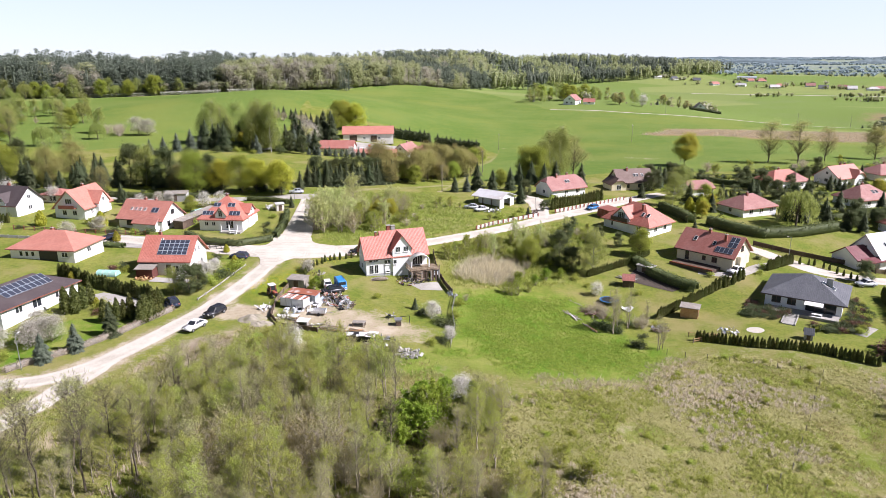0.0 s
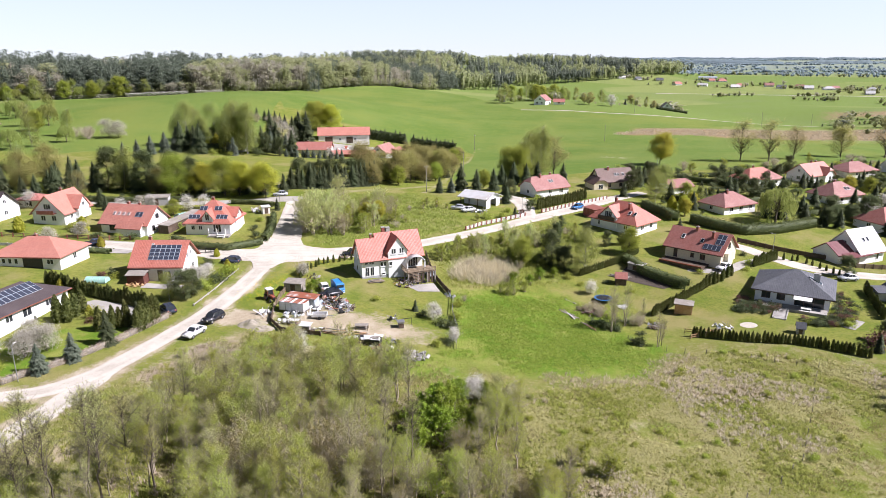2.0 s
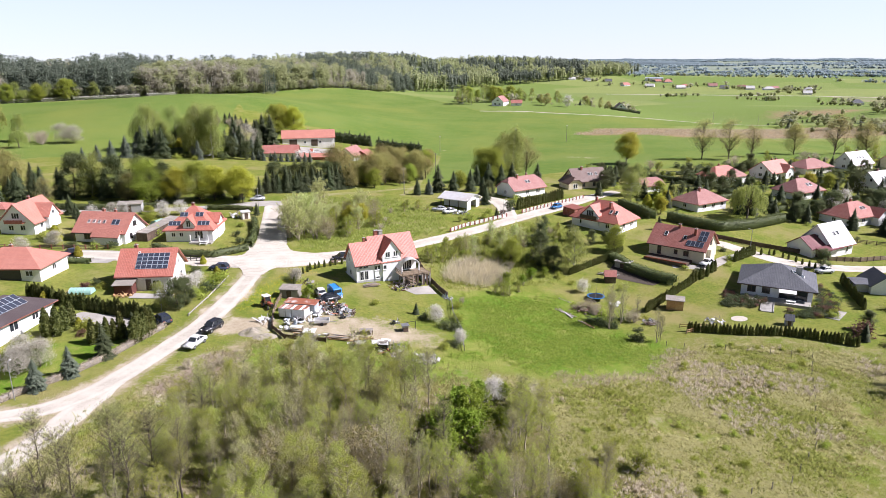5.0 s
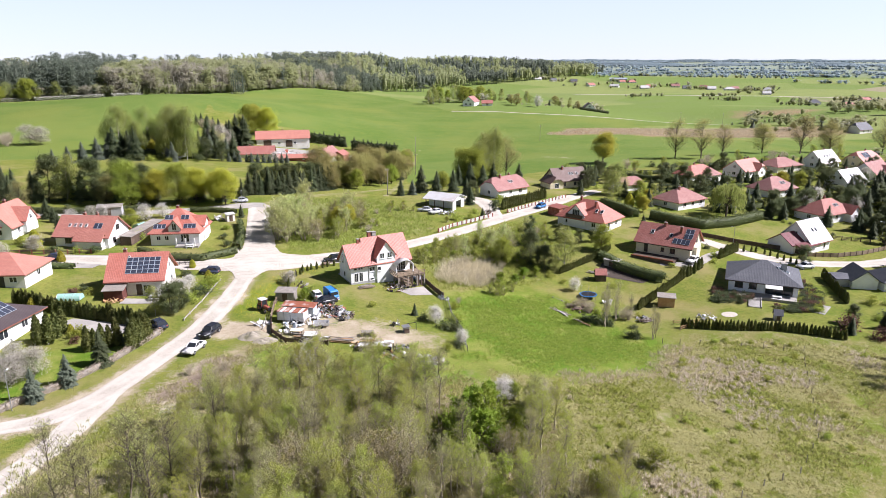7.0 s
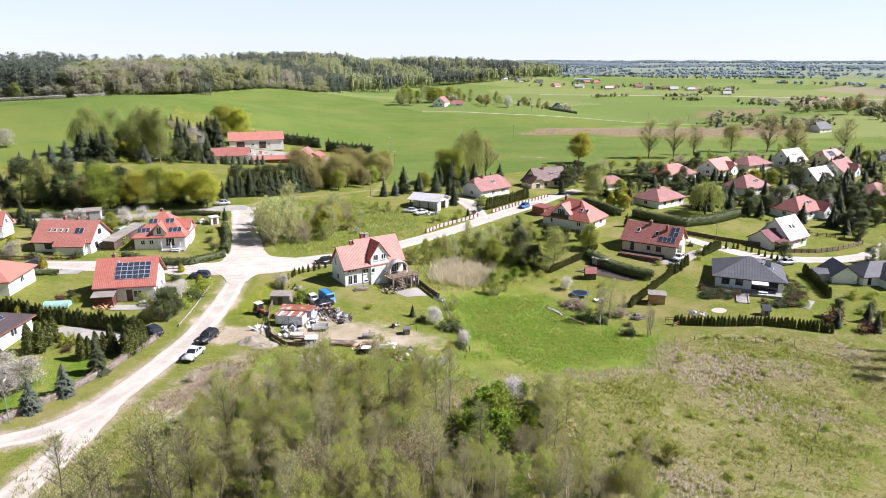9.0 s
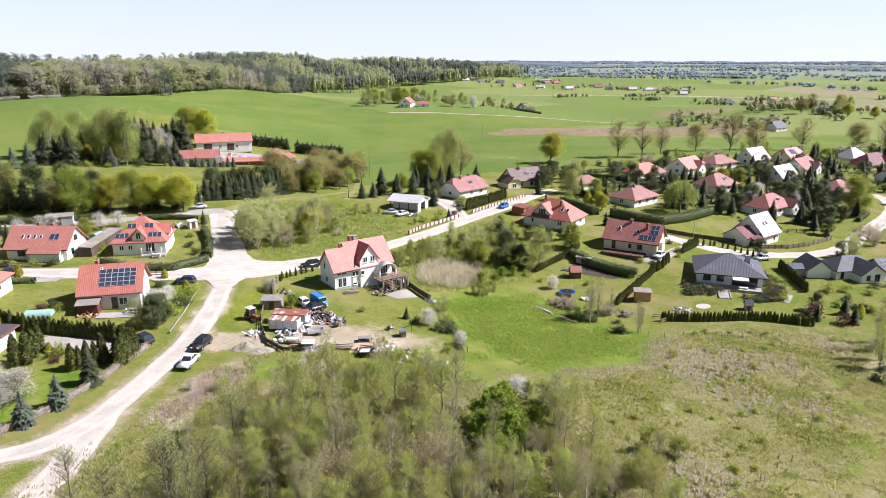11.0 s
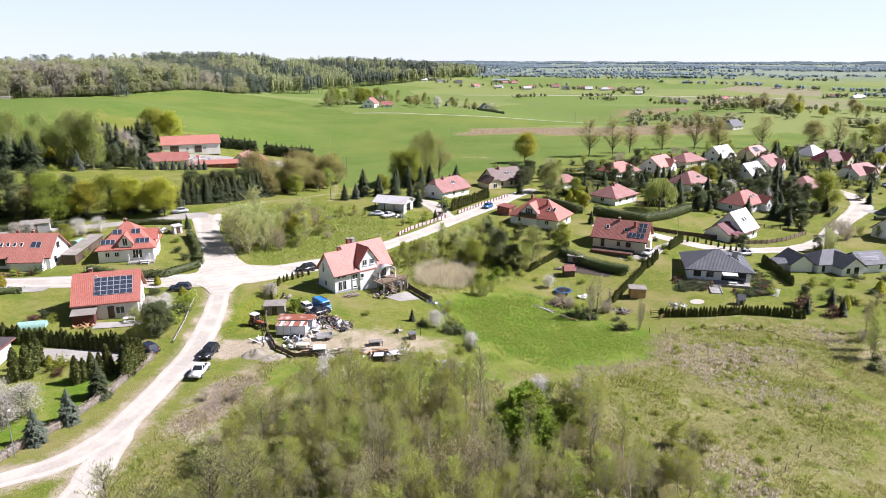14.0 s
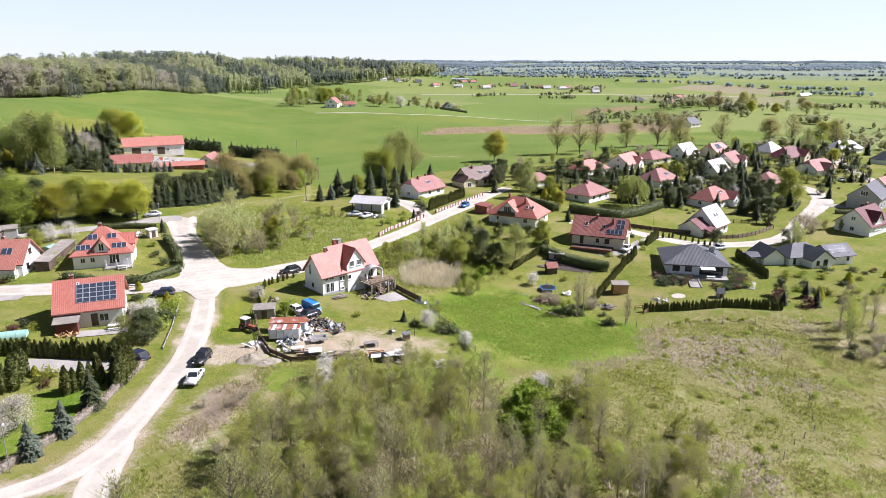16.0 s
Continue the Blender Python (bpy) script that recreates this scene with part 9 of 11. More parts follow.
def tractor():
    ob = empty("tractor", standing(-17.1, -11.4, -62, 0.0) @ Matrix.Diagonal((0.85, 0.85, 0.85, 1)), "old red farm tractor with a white cab", "tractor")
    part("bonnet", boxes((0.1, 1.9, -0.34, 0.34, 0.75, 1.3), bevel=0.07), M["faded_red"], ob)
    part("grille", boxes((1.9, 1.94, -0.28, 0.28, 0.8, 1.22)), M["black"], ob)
    part("cab_frame", boxes(*[(x, x + 0.09, y, y + 0.09, 0.95, 2.35) for x in (-1.35, -0.05) for y in (-0.65, 0.56)]), M["faded_red"], ob)
    part("cab_glass", boxes((-1.3, 0.0, -0.6, 0.6, 1.35, 2.3)), M["glass"], ob)
    part("cab_roof", boxes((-1.5, 0.15, -0.75, 0.75, 2.35, 2.55), bevel=0.05), M["trim"], ob)
    part("chassis", boxes((-1.3, 1.8, -0.22, 0.22, 0.45, 0.8)), M["black"], ob)
    bm = bmesh.new()
    add_rod(bm, (0.9, 0.2, 1.3), (0.9, 0.2, 2.0), 0.04)
    part("exhaust", bm, M["black"], ob)
    for s in (-1, 1):
        part("mudguard", boxes((-1.5, -0.3, s * 0.72 - 0.2, s * 0.72 + 0.2, 1.42, 1.5), bevel=0.03), M["faded_red"], ob)
        for x, r, w in ((-0.85, 0.72, 0.36), (1.45, 0.42, 0.22)):
            bm = bmesh.new()
            add_rod(bm, (x, s * 0.75 - w / 2, r), (x, s * 0.75 + w / 2, r), r, sides=16)
            wh = part("tyre", bm, M["rubber"], ob)
            bm = bmesh.new()
            add_rod(bm, (x, s * 0.75 - w / 2 - 0.02, r), (x, s * 0.75 + w / 2 + 0.02, r), r * 0.5, sides=12)
            part("rim", bm, M["rust"], wh)
    return ob


tractor()


def plank_stack(x, y, yaw, n, L, W, mat, label, rough=0.12, layers=3, seed=1):
    """Loose planks and beams in an untidy stack."""
    rng = random.Random(seed)
    ob = empty("plank_stack", standing(x, y, yaw), label, "timber")
    for k in range(n):
        z = 0.05 + (k % layers) * 0.14
        u = rng.uniform(-W / 2, W / 2)
        l = L * rng.uniform(0.55, 1.0)
        bm = boxes((-l / 2, l / 2, -0.1, 0.1, 0, 0.07))
        bm.transform(pose(rng.uniform(-0.4, 0.4), u, z + rng.uniform(0, rough), rng.uniform(-3, 3), rng.uniform(-4, 4), rng.uniform(-14, 14)))
        part("plank", bm, M[rng.choice(mat)], ob)
    return ob


def heap(x, y, r, high, n, mats, label, seed, category="junk heap", size=0.5, name="scrap_heap"):
    """A heap of mixed broken things, each piece its own."""
    rng = random.Random(seed)
    ob = empty(name, standing(x, y), label, category)
    for k in range(n):
        a, q = rng.uniform(0, 6.283), math.sqrt(rng.uniform(0, 1))
        px, py = math.cos(a) * r * q, math.sin(a) * r * q
        z = high * (1 - q) * rng.uniform(0.2, 1.0) + (ground_z(x + px, y + py) - ground_z(x, y))
        s = size * rng.uniform(0.4, 1.3)
        kind = 1.0 if mats == ["stone"] else rng.random()
        if kind < 0.14:
            bm = bmesh.new()
            add_rod(bm, (0, 0, -s * 1.6), (0, 0, s * 1.6), 0.03 + 0.05 * s, sides=6)
        elif kind < 0.42:
            bm = boxes((-s * rng.uniform(1.2, 2.4), s * rng.uniform(0.8, 2.0), -0.07, 0.07, -0.03, 0.03))
        elif kind < 0.72:
            bm = boxes((-s * rng.uniform(0.5, 1.2), s * rng.uniform(0.5, 1.2), -s * rng.uniform(0.3, 0.8), s * 0.6, -0.02, 0.02))
            for v in bm.verts:
                v.co.z += 0.25 * s * math.sin(v.co.x * 3 + k) + 0.12 * s * math.cos(v.co.y * 5 + k)
        elif kind < 0.8:
            bm = bmesh.new()
            add_rod(bm, (0, 0, -0.1), (0, 0, 0.1), 0.3, sides=10)
        else:
            bm = boxes((-s * rng.uniform(0.4, 1.2), s * rng.uniform(0.4, 1.2), -s * 0.5, s * 0.5, -s * rng.uniform(0.1, 0.4), s * rng.uniform(0.1, 0.4)), bevel=0.03)
        bm.transform(pose(px, py, z + 0.15, rng.uniform(-50, 50), rng.uniform(-50, 50), rng.uniform(0, 360)))
        part("scrap_piece", bm, M[rng.choice(mats)], ob)
    return ob


SCRAP = ["metal", "rust", "black", "dark_wood", "grey_wood", "rust", "dark_wood", "white_metal", "rubber", "wood", "blue_grey", "stone", "grey_wood"]
heap(-6.2, -13.8, 3.0, 1.2, 110, SCRAP, "heap of scrap metal, machine parts and boards", 31)
heap(-3.8, -16.2, 2.0, 0.8, 60, SCRAP, "low heap of scrap machinery and sheets", 32)
heap(-12.6, -18.6, 1.8, 0.5, 26, ["canvas_white", "white_metal", "trim", "blue_grey"], "pile of white sheets and plastic sacks", 33, size=0.7, name="sheet_pile")
heap(-9.0, -15.9, 1.2, 0.9, 16, ["white_metal", "canvas_white", "trim"], "white scrap panels and a crumpled tarpaulin", 34, size=0.7, name="sheet_pile")
heap(-17.4, -17.6, 1.3, 0.5, 24, ["stone", "white_metal", "paving"], "heap of rubble and pale boards by the fence", 35, size=0.5, name="rubble_heap")
heap(1.6, -32.6, 1.6, 0.6, 30, SCRAP, "heap of odds and ends beside the shed", 36)
heap(6.2, -35.6, 1.9, 0.45, 34, ["stone"], "heap of pale field stones at the plot corner", 37, "stone heap", 0.4, "stone_heap")
heap(7.4, -36.0, 1.2, 0.5, 22, ["stone"], "heap of pale round field stones", 38, "stone heap", 0.4, "stone_heap")
def mound(x, y, rx, ry, high, mat, label, seed):
    """A weathered heap of loose earth with an uneven skin."""
    rng = np.random.default_rng(seed)
    rings, m = 12, 34
    v = [(x, y, ground_z(x, y) + high)]
    for j in range(1, rings + 1):
        for k in range(m):
            a, q = 6.28319 * k / m, j / rings
            px, py = x + math.cos(a) * rx * q, y + math.sin(a) * ry * q
            lump = 1 + 0.8 * noise.noise((px * 0.8, py * 0.8, seed)) + 0.5 * noise.noise((px * 2.3, py * 2.3, seed))
            v.append((px, py, ground_z(px, py) + high * max(0, (1 - q * q) * lump) + rng.uniform(-0.03, 0.03) - 0.06 * q))
    f = [(0, 1 + k, 1 + (k + 1) % m) for k in range(m)] + [(1 + j * m + k, 1 + (j + 1) * m + k, 1 + (j + 1) * m + (k + 1) % m, 1 + j * m + (k + 1) % m) for j in range(rings - 1) for k in range(m)]
    me = bpy.data.meshes.new("gravel_mound")
    me.from_pydata(v, [], f)
    me.polygons.foreach_set("use_smooth", [True] * len(me.polygons))
    me.materials.append(mat)
    return tagged(new("gravel_mound", me), label, "gravel heap")


SAND = surface("sandy_gravel", (0.36, 0.325, 0.265), (0.27, 0.245, 0.195), 2.5, 0.95, c=(0.27, 0.25, 0.15), big=0.6, bump=0.6, spec=0.1)
mound(-19.2, -21.9, 2.6, 1.7, 0.75, SAND, "pale heap of sandy gravel beside the track", 39)
mound(-17.4, -24.0, 2.2, 1.2, 0.45, SAND, "low grassy heap of gravel beside the track", 40)
heap(-14.4, -21.8, 1.1, 0.4, 16, ["white_metal", "canvas_white", "grey_wood"], "pale boards and buckets along the yard fence", 54, size=0.4)
heap(-8.6, -25.6, 1.2, 0.4, 16, ["grey_wood", "wood", "white_metal", "stone"], "mixed boards and crates at the yard edge", 55, size=0.4)
heap(-3.4, -29.0, 1.3, 0.5, 18, ["wood", "new_wood", "white_metal", "stone"], "splintered boards and pale sheets", 56, size=0.4)
heap(3.4, -30.6, 1.2, 0.5, 16, ["stone", "grey_wood", "black", "metal"], "rubble and posts beside the log shelter", 57, size=0.4)
heap(-9.6, -18.2, 1.0, 0.4, 12, ["white_metal", "canvas_white", "rubber"], "white panels and a tyre in the yard", 58, size=0.45)
heap(4.2, -21.4, 0.8, 0.7, 12, ["black", "metal", "stone", "rust"], "small garden scrap pile with a pale pot", 40, size=0.4)
heap(44.2, -12.8, 2.6, 0.35, 34, ["brush_pink", "brush_pink", "dead_stick"], "heap of reddish cut brushwood at the garden edge", 60, "brushwood", 0.55, "brush_heap")
heap(51.5, -10.5, 1.0, 0.6, 12, ["canvas_white", "trim"], "white sacks and sheeting piled on the lawn", 61, size=0.6, name="sheet_pile")
heap(53.6, -20.4, 1.3, 0.6, 18, ["black", "dark_wood", "metal", "grey_wood"], "dark boards and garden tools stacked beside the shed", 62, size=0.5)
plank_stack(38.9, -13.6, -74, 7, 7.0, 0.5, ["grey_wood", "white_metal"], "row of pale boards edging the garden bed", 0.05, 1, 63)
plank_stack(40.9, -19.6, -68, 6, 4.6, 0.5, ["grey_wood", "new_wood"], "row of pale boards edging the garden bed", 0.05, 1, 64)
heap(12.8, -17.8, 0.9, 0.5, 10, ["stone", "grey_wood", "white_metal"], "boards and stones leaning by the fence", 41, size=0.5)
heap(16.6, -9.0, 0.9, 0.5, 9, ["white_metal", "blue_grey", "metal"], "old bathtub and metal sheets by the fence", 42, size=0.6)
heap(8.4, -2.6, 2.4, 0.7, 60, ["black", "grey_wood", "rust", "stone"], "clutter stored beneath the raised terrace", 43, size=0.35)
heap(11.4, -1.6, 1.3, 0.5, 18, ["rubber", "black", "grey_wood"], "old tyres and boards by the yard paving", 44, size=0.4)
heap(-10.0, 0.2, 1.4, 0.35, 14, ["grey_wood", "dark_wood", "stone"], "old boards behind the bush", 45, size=0.5)
heap(65.2, -24.2, 1.7, 0.25, 30, ["stone", "paving", "blue_grey", "trim"], "ring of pale stones round a garden fire place", 47, "rockery", 0.35, "rockery")
heap(35.5, 53.5, 2.6, 0.7, 30, ["white_metal", "metal", "grey_wood", "blue_grey"], "clutter of vehicles parts beside the workshop", 48)
heap(-43.0, -1.6, 1.7, 0.7, 44, ["new_wood"], "heap of split orange firewood", 49, "firewood", 0.3, "firewood_heap")
heap(-26.2, 53.6, 1.6, 0.9, 24, ["canvas_white", "stone", "grey_wood"], "covered log stacks in a garden corner", 50, "firewood", 0.6, "log_stack")
heap(20, 200, 9, 0.8, 44, ["white_metal", "stone", "faded_red", "metal", "blue_grey"], "building materials spread over the farm yard", 51, size=1.2)
heap(4, 214, 8, 0.6, 26, ["faded_red", "white_metal", "paving"], "machinery and pallets in the farm yard", 52, size=1.2)
heap(32, 205, 7, 0.8, 26, ["white_metal", "stone", "faded_red"], "pallets and sheets at the farm yard edge", 53, size=1.1)
plank_stack(-11.6, -23.6, -20, 14, 3.0, 1.6, ["wood", "grey_wood", "new_wood"], "stack of weathered planks by the yard edge", seed=2)
plank_stack(-5.6, -26.4, -14, 22, 4.5, 1.6, ["wood", "new_wood", "grey_wood"], "long stack of brown timber on bare earth", seed=3)
plank_stack(-1.6, -27.8, -18, 14, 3.6, 1.2, ["wood", "new_wood"], "loose beams beside the timber stack", seed=4)
plank_stack(2.6, -1.8, 12, 26, 3.4, 1.6, ["grey_wood", "paving", "wood"], "stack of grey boards along the house front", seed=5)
plank_stack(-3.6, 13.0, 14, 10, 2.2, 0.8, ["grey_wood", "wood"], "short stack of firewood by the lane", seed=6)
plank_stack(54.0, -21.0, 20, 14, 3.0, 2.0, ["grey_wood", "dark_wood"], "old boards and a pallet by the garden corner", seed=7)
plank_stack(57.0, 3.2, -50, 10, 5.0, 2.0, ["grey_wood", "stone"], "edging boards round a dug garden bed", seed=8)


def work_table(x, y, yaw, w, d, h, mat, label, name="work_table"):
    ob = empty(name, standing(x, y, yaw), label, "table")
    part("top", boxes((-w / 2, w / 2, -d / 2, d / 2, h - 0.06, h), bevel=0.01), M[mat], ob)
    for sx in (-1, 1):
        for sy in (-1, 1):
            part("leg", boxes((sx * (w / 2 - 0.08) - 0.05, sx * (w / 2 - 0.08) + 0.05, sy * (d / 2 - 0.08) - 0.05, sy * (d / 2 - 0.08) + 0.05, -0.3, h - 0.06)), M["wood"], ob)
    part("shelf", boxes((-w / 2 + 0.1, w / 2 - 0.1, -d / 2 + 0.1, d / 2 - 0.1, 0.25, 0.29)), M["grey_wood"], ob)
    return ob


work_table(-12.4, -22.6, -20, 2.0, 1.0, 0.9, "trim", "white-topped rough work table in the yard")
work_table(-1.2, -25.0, -10, 2.2, 1.1, 0.8, "grey_wood", "old grey cart bed on legs beside timber", "handcart")


def trailer():
    ob = empty("trailer", standing(-8.2, -20.2, -8), "small open white trailer", "trailer")
    for y in (-0.7, 0.66):
        part("side", boxes((-1.3, 1.3, y, y + 0.04, 0.45, 0.95)), M["white_metal"], ob)
    for x in (-1.3, 1.26):
        part("end_board", boxes((x, x + 0.04, -0.7, 0.7, 0.45, 0.95)), M["white_metal"], ob)
    part("bed", boxes((-1.3, 1.3, -0.7, 0.7, 0.4, 0.45)), M["grey_wood"], ob)
    for s in (-1, 1):
        bm = bmesh.new()
        add_rod(bm, (0.1, s * 0.74, 0.28), (0.1, s * 0.92, 0.28), 0.29, sides=12)
        part("wheel", bm, M["rubber"], ob)
    bm = bmesh.new()
    add_rod(bm, (1.3, 0, 0.45), (2.4, 0, 0.4), 0.05)
    part("drawbar", bm, M["metal"], ob)
    return ob


trailer()


def covered_stack():
    ob = empty("log_shelter", standing(-1.0, -30.4, -16), "dark log shelter roofed with loose white sheets", "shed")
    part("wall", boxes((-2.6, 2.6, -0.9, 0.9, -0.4, 0.95)), M["black"], ob)
    rng = random.Random(5)
    for k in range(9):
        bm = boxes((-0.75, 0.75, -0.55, 0.55, 0, 0.035))
        bm.transform(pose(rng.uniform(-2.3, 2.3), rng.uniform(-0.6, 0.6), 1.02 + 0.045 * k * 0.6, rng.uniform(-7, 7), rng.uniform(-7, 7), rng.uniform(-25, 25)))
        part("roof_sheet", bm, M["canvas_white"] if k % 4 else M["grey_wood"], ob)
    for x in (2.4, 3.0):
        part("frame_post", boxes((x - 0.05, x + 0.05, -0.8, -0.7, -0.3, 1.5)), M["grey_wood"], ob)
    return ob


covered_stack()
lean_shed(-10.4, -25.0, -18, 1.6, 1.1, 0.9, "grey_wood", "trim", "low rabbit hutch with a pale roof", "hutch")
lean_shed(5.4, -24.4, 5, 0.9, 0.9, 1.0, "metal", "metal", "grey metal cabinet standing in the yard", "cabinet", 0)


def arch(x, y, yaw, w, h, label):
    ob = empty("metal_frame", standing(x, y, yaw), label, "frame")
    for s in (-1, 1):
        part("post", boxes((s * w / 2 - 0.04, s * w / 2 + 0.04, -0.04, 0.04, -0.3, h)), M["black"], ob)
    part("crossbar", boxes((-w / 2, w / 2, -0.04, 0.04, h, h + 0.08)), M["black"], ob)
    return ob


arch(6.6, -23.6, 10, 1.6, 1.3, "dark metal carpet-beating frame on the lawn")


def shed_box():
    ob = empty("garden_shed", standing(62.0, -15.6, -32), "new orange timber garden shed with a flat dark roof", "shed")
    for k in range(9):
        part("board", boxes((-1.6, 1.6, -1.15, 1.15, -0.3 + k * 0.25, -0.3 + k * 0.25 + 0.242)), M["new_wood"], ob)
    bm = boxes((-1.85, 1.85, -1.4, 1.4, 0, 0.12))
    bm.transform(pose(0, 0, 2.02, 3))
    part("roof", bm, M["grey_wood"], ob)
    part("door", boxes((1.6, 1.64, -0.3, 0.4, 0.05, 1.8)), M["dark_wood"], ob)
    return ob


shed_box()


def playhouse(x, y, yaw, w, d, e, r, wall, roof, label, name="playhouse"):
    ob = empty(name, standing(x, y, yaw), label, "playhouse")
    wall_part(ob, w, d, e, r, "gable", M[wall], z0=-0.3)
    v, f = roof_shape(w, d, e, r, "gable", 0.2)
    roof_part(ob, v, f, M[roof], thick=0.08)
    part("door", boxes((-0.3, 0.3, -d / 2 - 0.04, -d / 2 + 0.01, 0.05, e * 0.85)), M["dark_wood"], ob)
    part("window", boxes((w / 2 - 0.01, w / 2 + 0.03, -0.25, 0.25, e * 0.45, e * 0.8)), M["glass"], ob)
    return ob


playhouse(55.8, 0.4, -20, 2.3, 2.0, 1.6, 2.6, "dark_wood", "brick_tile", "small wooden playhouse with a red roof")
playhouse(77.0, -29.6, -30, 1.3, 1.3, 1.3, 2.1, "grey_render", "grey_tile", "small grey kennel-like garden hut", "garden_hut")
lean_shed(-74.0, 60.0, 10, 5.0, 3.0, 2.2, "pale", "brick_tile", "small garden outbuilding with a red roof")
lean_shed(-43.6, 43.5, 72, 17.0, 2.6, 1.7, "dark_wood", "grey_wood", "long low dark shed with a grey felt roof", slope=4)
lean_shed(-54.0, 64.0, 0, 6.0, 3.0, 2.2, "grey_render", "grey_wood", "low grey garage by the upper road")
lean_shed(-23.6, 51.4, 20, 2.0, 1.6, 1.8, "pale", "steel_roof", "small pale garden hut")
lean_shed(67.5, 46.8, 30, 4.5, 4.0, 2.2, "brick", "red_tile", "small brick garage with an orange roof", "garage", 4)
lean_shed(62.0, 6.0, -50, 3.4, 2.2, 1.4, "stone", "stone", "low stone garden store", slope=0)


def trampoline():
    ob = empty("trampoline", standing(48.8, -7.2), "round garden trampoline with a blue rim and net posts", "trampoline")
    n = 20
    bm = bmesh.new()
    ring = [[bm.verts.new((r * math.cos(6.2832 * k / n), r * math.sin(6.2832 * k / n), z)) for k in range(n)] for r, z in ((1.85, 0.82), (1.55, 0.84), (1.55, 0.78), (1.85, 0.76))]
    for j in range(4):
        for k in range(n):
            bm.faces.new((ring[j][k], ring[j][(k + 1) % n], ring[(j + 1) % 4][(k + 1) % n], ring[(j + 1) % 4][k]))
    part("rim", bm, M["car_blue"], ob)
    bm = bmesh.new()
    add_rod(bm, (0, 0, 0.78), (0, 0, 0.8), 1.56, sides=20)
    part("mat", bm, M["black"], ob)
    for k in range(6):
        a = 6.2832 * k / 6
        bm = bmesh.new()
        add_rod(bm, (1.8 * math.cos(a), 1.8 * math.sin(a), -0.2), (1.8 * math.cos(a), 1.8 * math.sin(a), 2.3), 0.025, sides=5)
        part("post", bm, M["metal"], ob)
    return ob


trampoline()


def tunnel(x, y, yaw, L, r, mat, label):
    """A film greenhouse: a half round skin on hoops."""
    ob = empty("greenhouse", standing(x, y, yaw), label, "greenhouse")
    n = 10
    bm = bmesh.new()
    rows = [[bm.verts.new((u, r * math.cos(math.pi * k / n), r * math.sin(math.pi * k / n))) for k in range(n + 1)] for u in (-L / 2, L / 2)]
    for k in range(n):
        bm.faces.new((rows[0][k], rows[0][k + 1], rows[1][k + 1], rows[1][k]))
    bm.faces.new(rows[0])
    bm.faces.new(rows[1][::-1])
    part("film", bm, M[mat], ob)
    for u in (-L / 2, -L / 6, L / 6, L / 2):
        bm = bmesh.new()
        for k in range(n):
            a0, a1 = math.pi * k / n, math.pi * (k + 1) / n
            add_rod(bm, (u, (r + 0.02) * math.cos(a0), (r + 0.02) * math.sin(a0)), (u, (r + 0.02) * math.cos(a1), (r + 0.02) * math.sin(a1)), 0.03, sides=4, caps=False)
        part("hoop", bm, M["metal"], ob)
    return ob


tunnel(-50.2, 0.0, -12, 4.0, 1.0, "teal_film", "turquoise film greenhouse on the lawn")
tunnel(-44.8, 49.2, 60, 3.0, 1.4, "teal_film", "pale turquoise film greenhouse by a fence")


def pole(x, y, high, label, lamp=False, mat="grey_wood", wires=True):
    ob = empty("street_lamp" if lamp else "utility_pole", standing(x, y, (x * 31) % 180), label, "lamp" if lamp else "pole", "street lamps" if lamp else "utility poles")
    bm = bmesh.new()
    add_rod(bm, (0, 0, -0.4), (0, 0, high), 0.13 if not lamp else 0.07, 0.09 if not lamp else 0.045, 8)
    part("shaft", bm, M[mat], ob)
    if lamp:
        part("arm", boxes((0, 0.7, -0.03, 0.03, high - 0.06, high)), M["metal"], ob)
        part("lamp_head", boxes((0.5, 0.95, -0.1, 0.1, high - 0.02, high + 0.08), bevel=0.02), M["trim"], ob)
    else:
        part("crossarm", boxes((-0.8, 0.8, -0.05, 0.05, high - 0.5, high - 0.38)), M[mat], ob)
        for u in (-0.7, 0.0, 0.7):
            part("insulator", boxes((u - 0.05, u + 0.05, -0.05, 0.05, high - 0.38, high - 0.18)), M["trim"], ob)
    return ob


for x, y, hh in ((45.2, 128.6, 8.5), (24, 80.4, 8.5), (159.7, 264.1, 10), (73.4, 242.6, 9), (250, 420, 11), (330, 360, 11), (420, 420, 11)):
    pole(x, y, hh, "grey wooden utility pole by the fields")
for x, y in ((-49.6, -36.4), (97.4, 8.6), (143.8, 7.2), (118.7, 112), (-20.5, 60.5), (46.6, 47.5)):
    pole(x, y, 5.5, "slim grey street lamp beside the lane", True, "metal")


def bench_set(x, y, yaw, label):
    ob = empty("garden_table", standing(x, y, yaw, 0.05), label, "table")
    part("top", boxes((-0.9, 0.9, -0.45, 0.45, 0.7, 0.75)), M["trim"], ob)
    for sx in (-0.75, 0.75):
        part("leg", boxes((sx - 0.05, sx + 0.05, -0.35, 0.35, 0, 0.7)), M["trim"], ob)
    for sy in (-0.85, 0.85):
        part("bench", boxes((-0.85, 0.85, sy - 0.17, sy + 0.17, 0.4, 0.46), (-0.75, -0.68, sy - 0.15, sy + 0.15, 0, 0.4), (0.68, 0.75, sy - 0.15, sy + 0.15, 0, 0.4)), M["trim"], ob)
    return ob


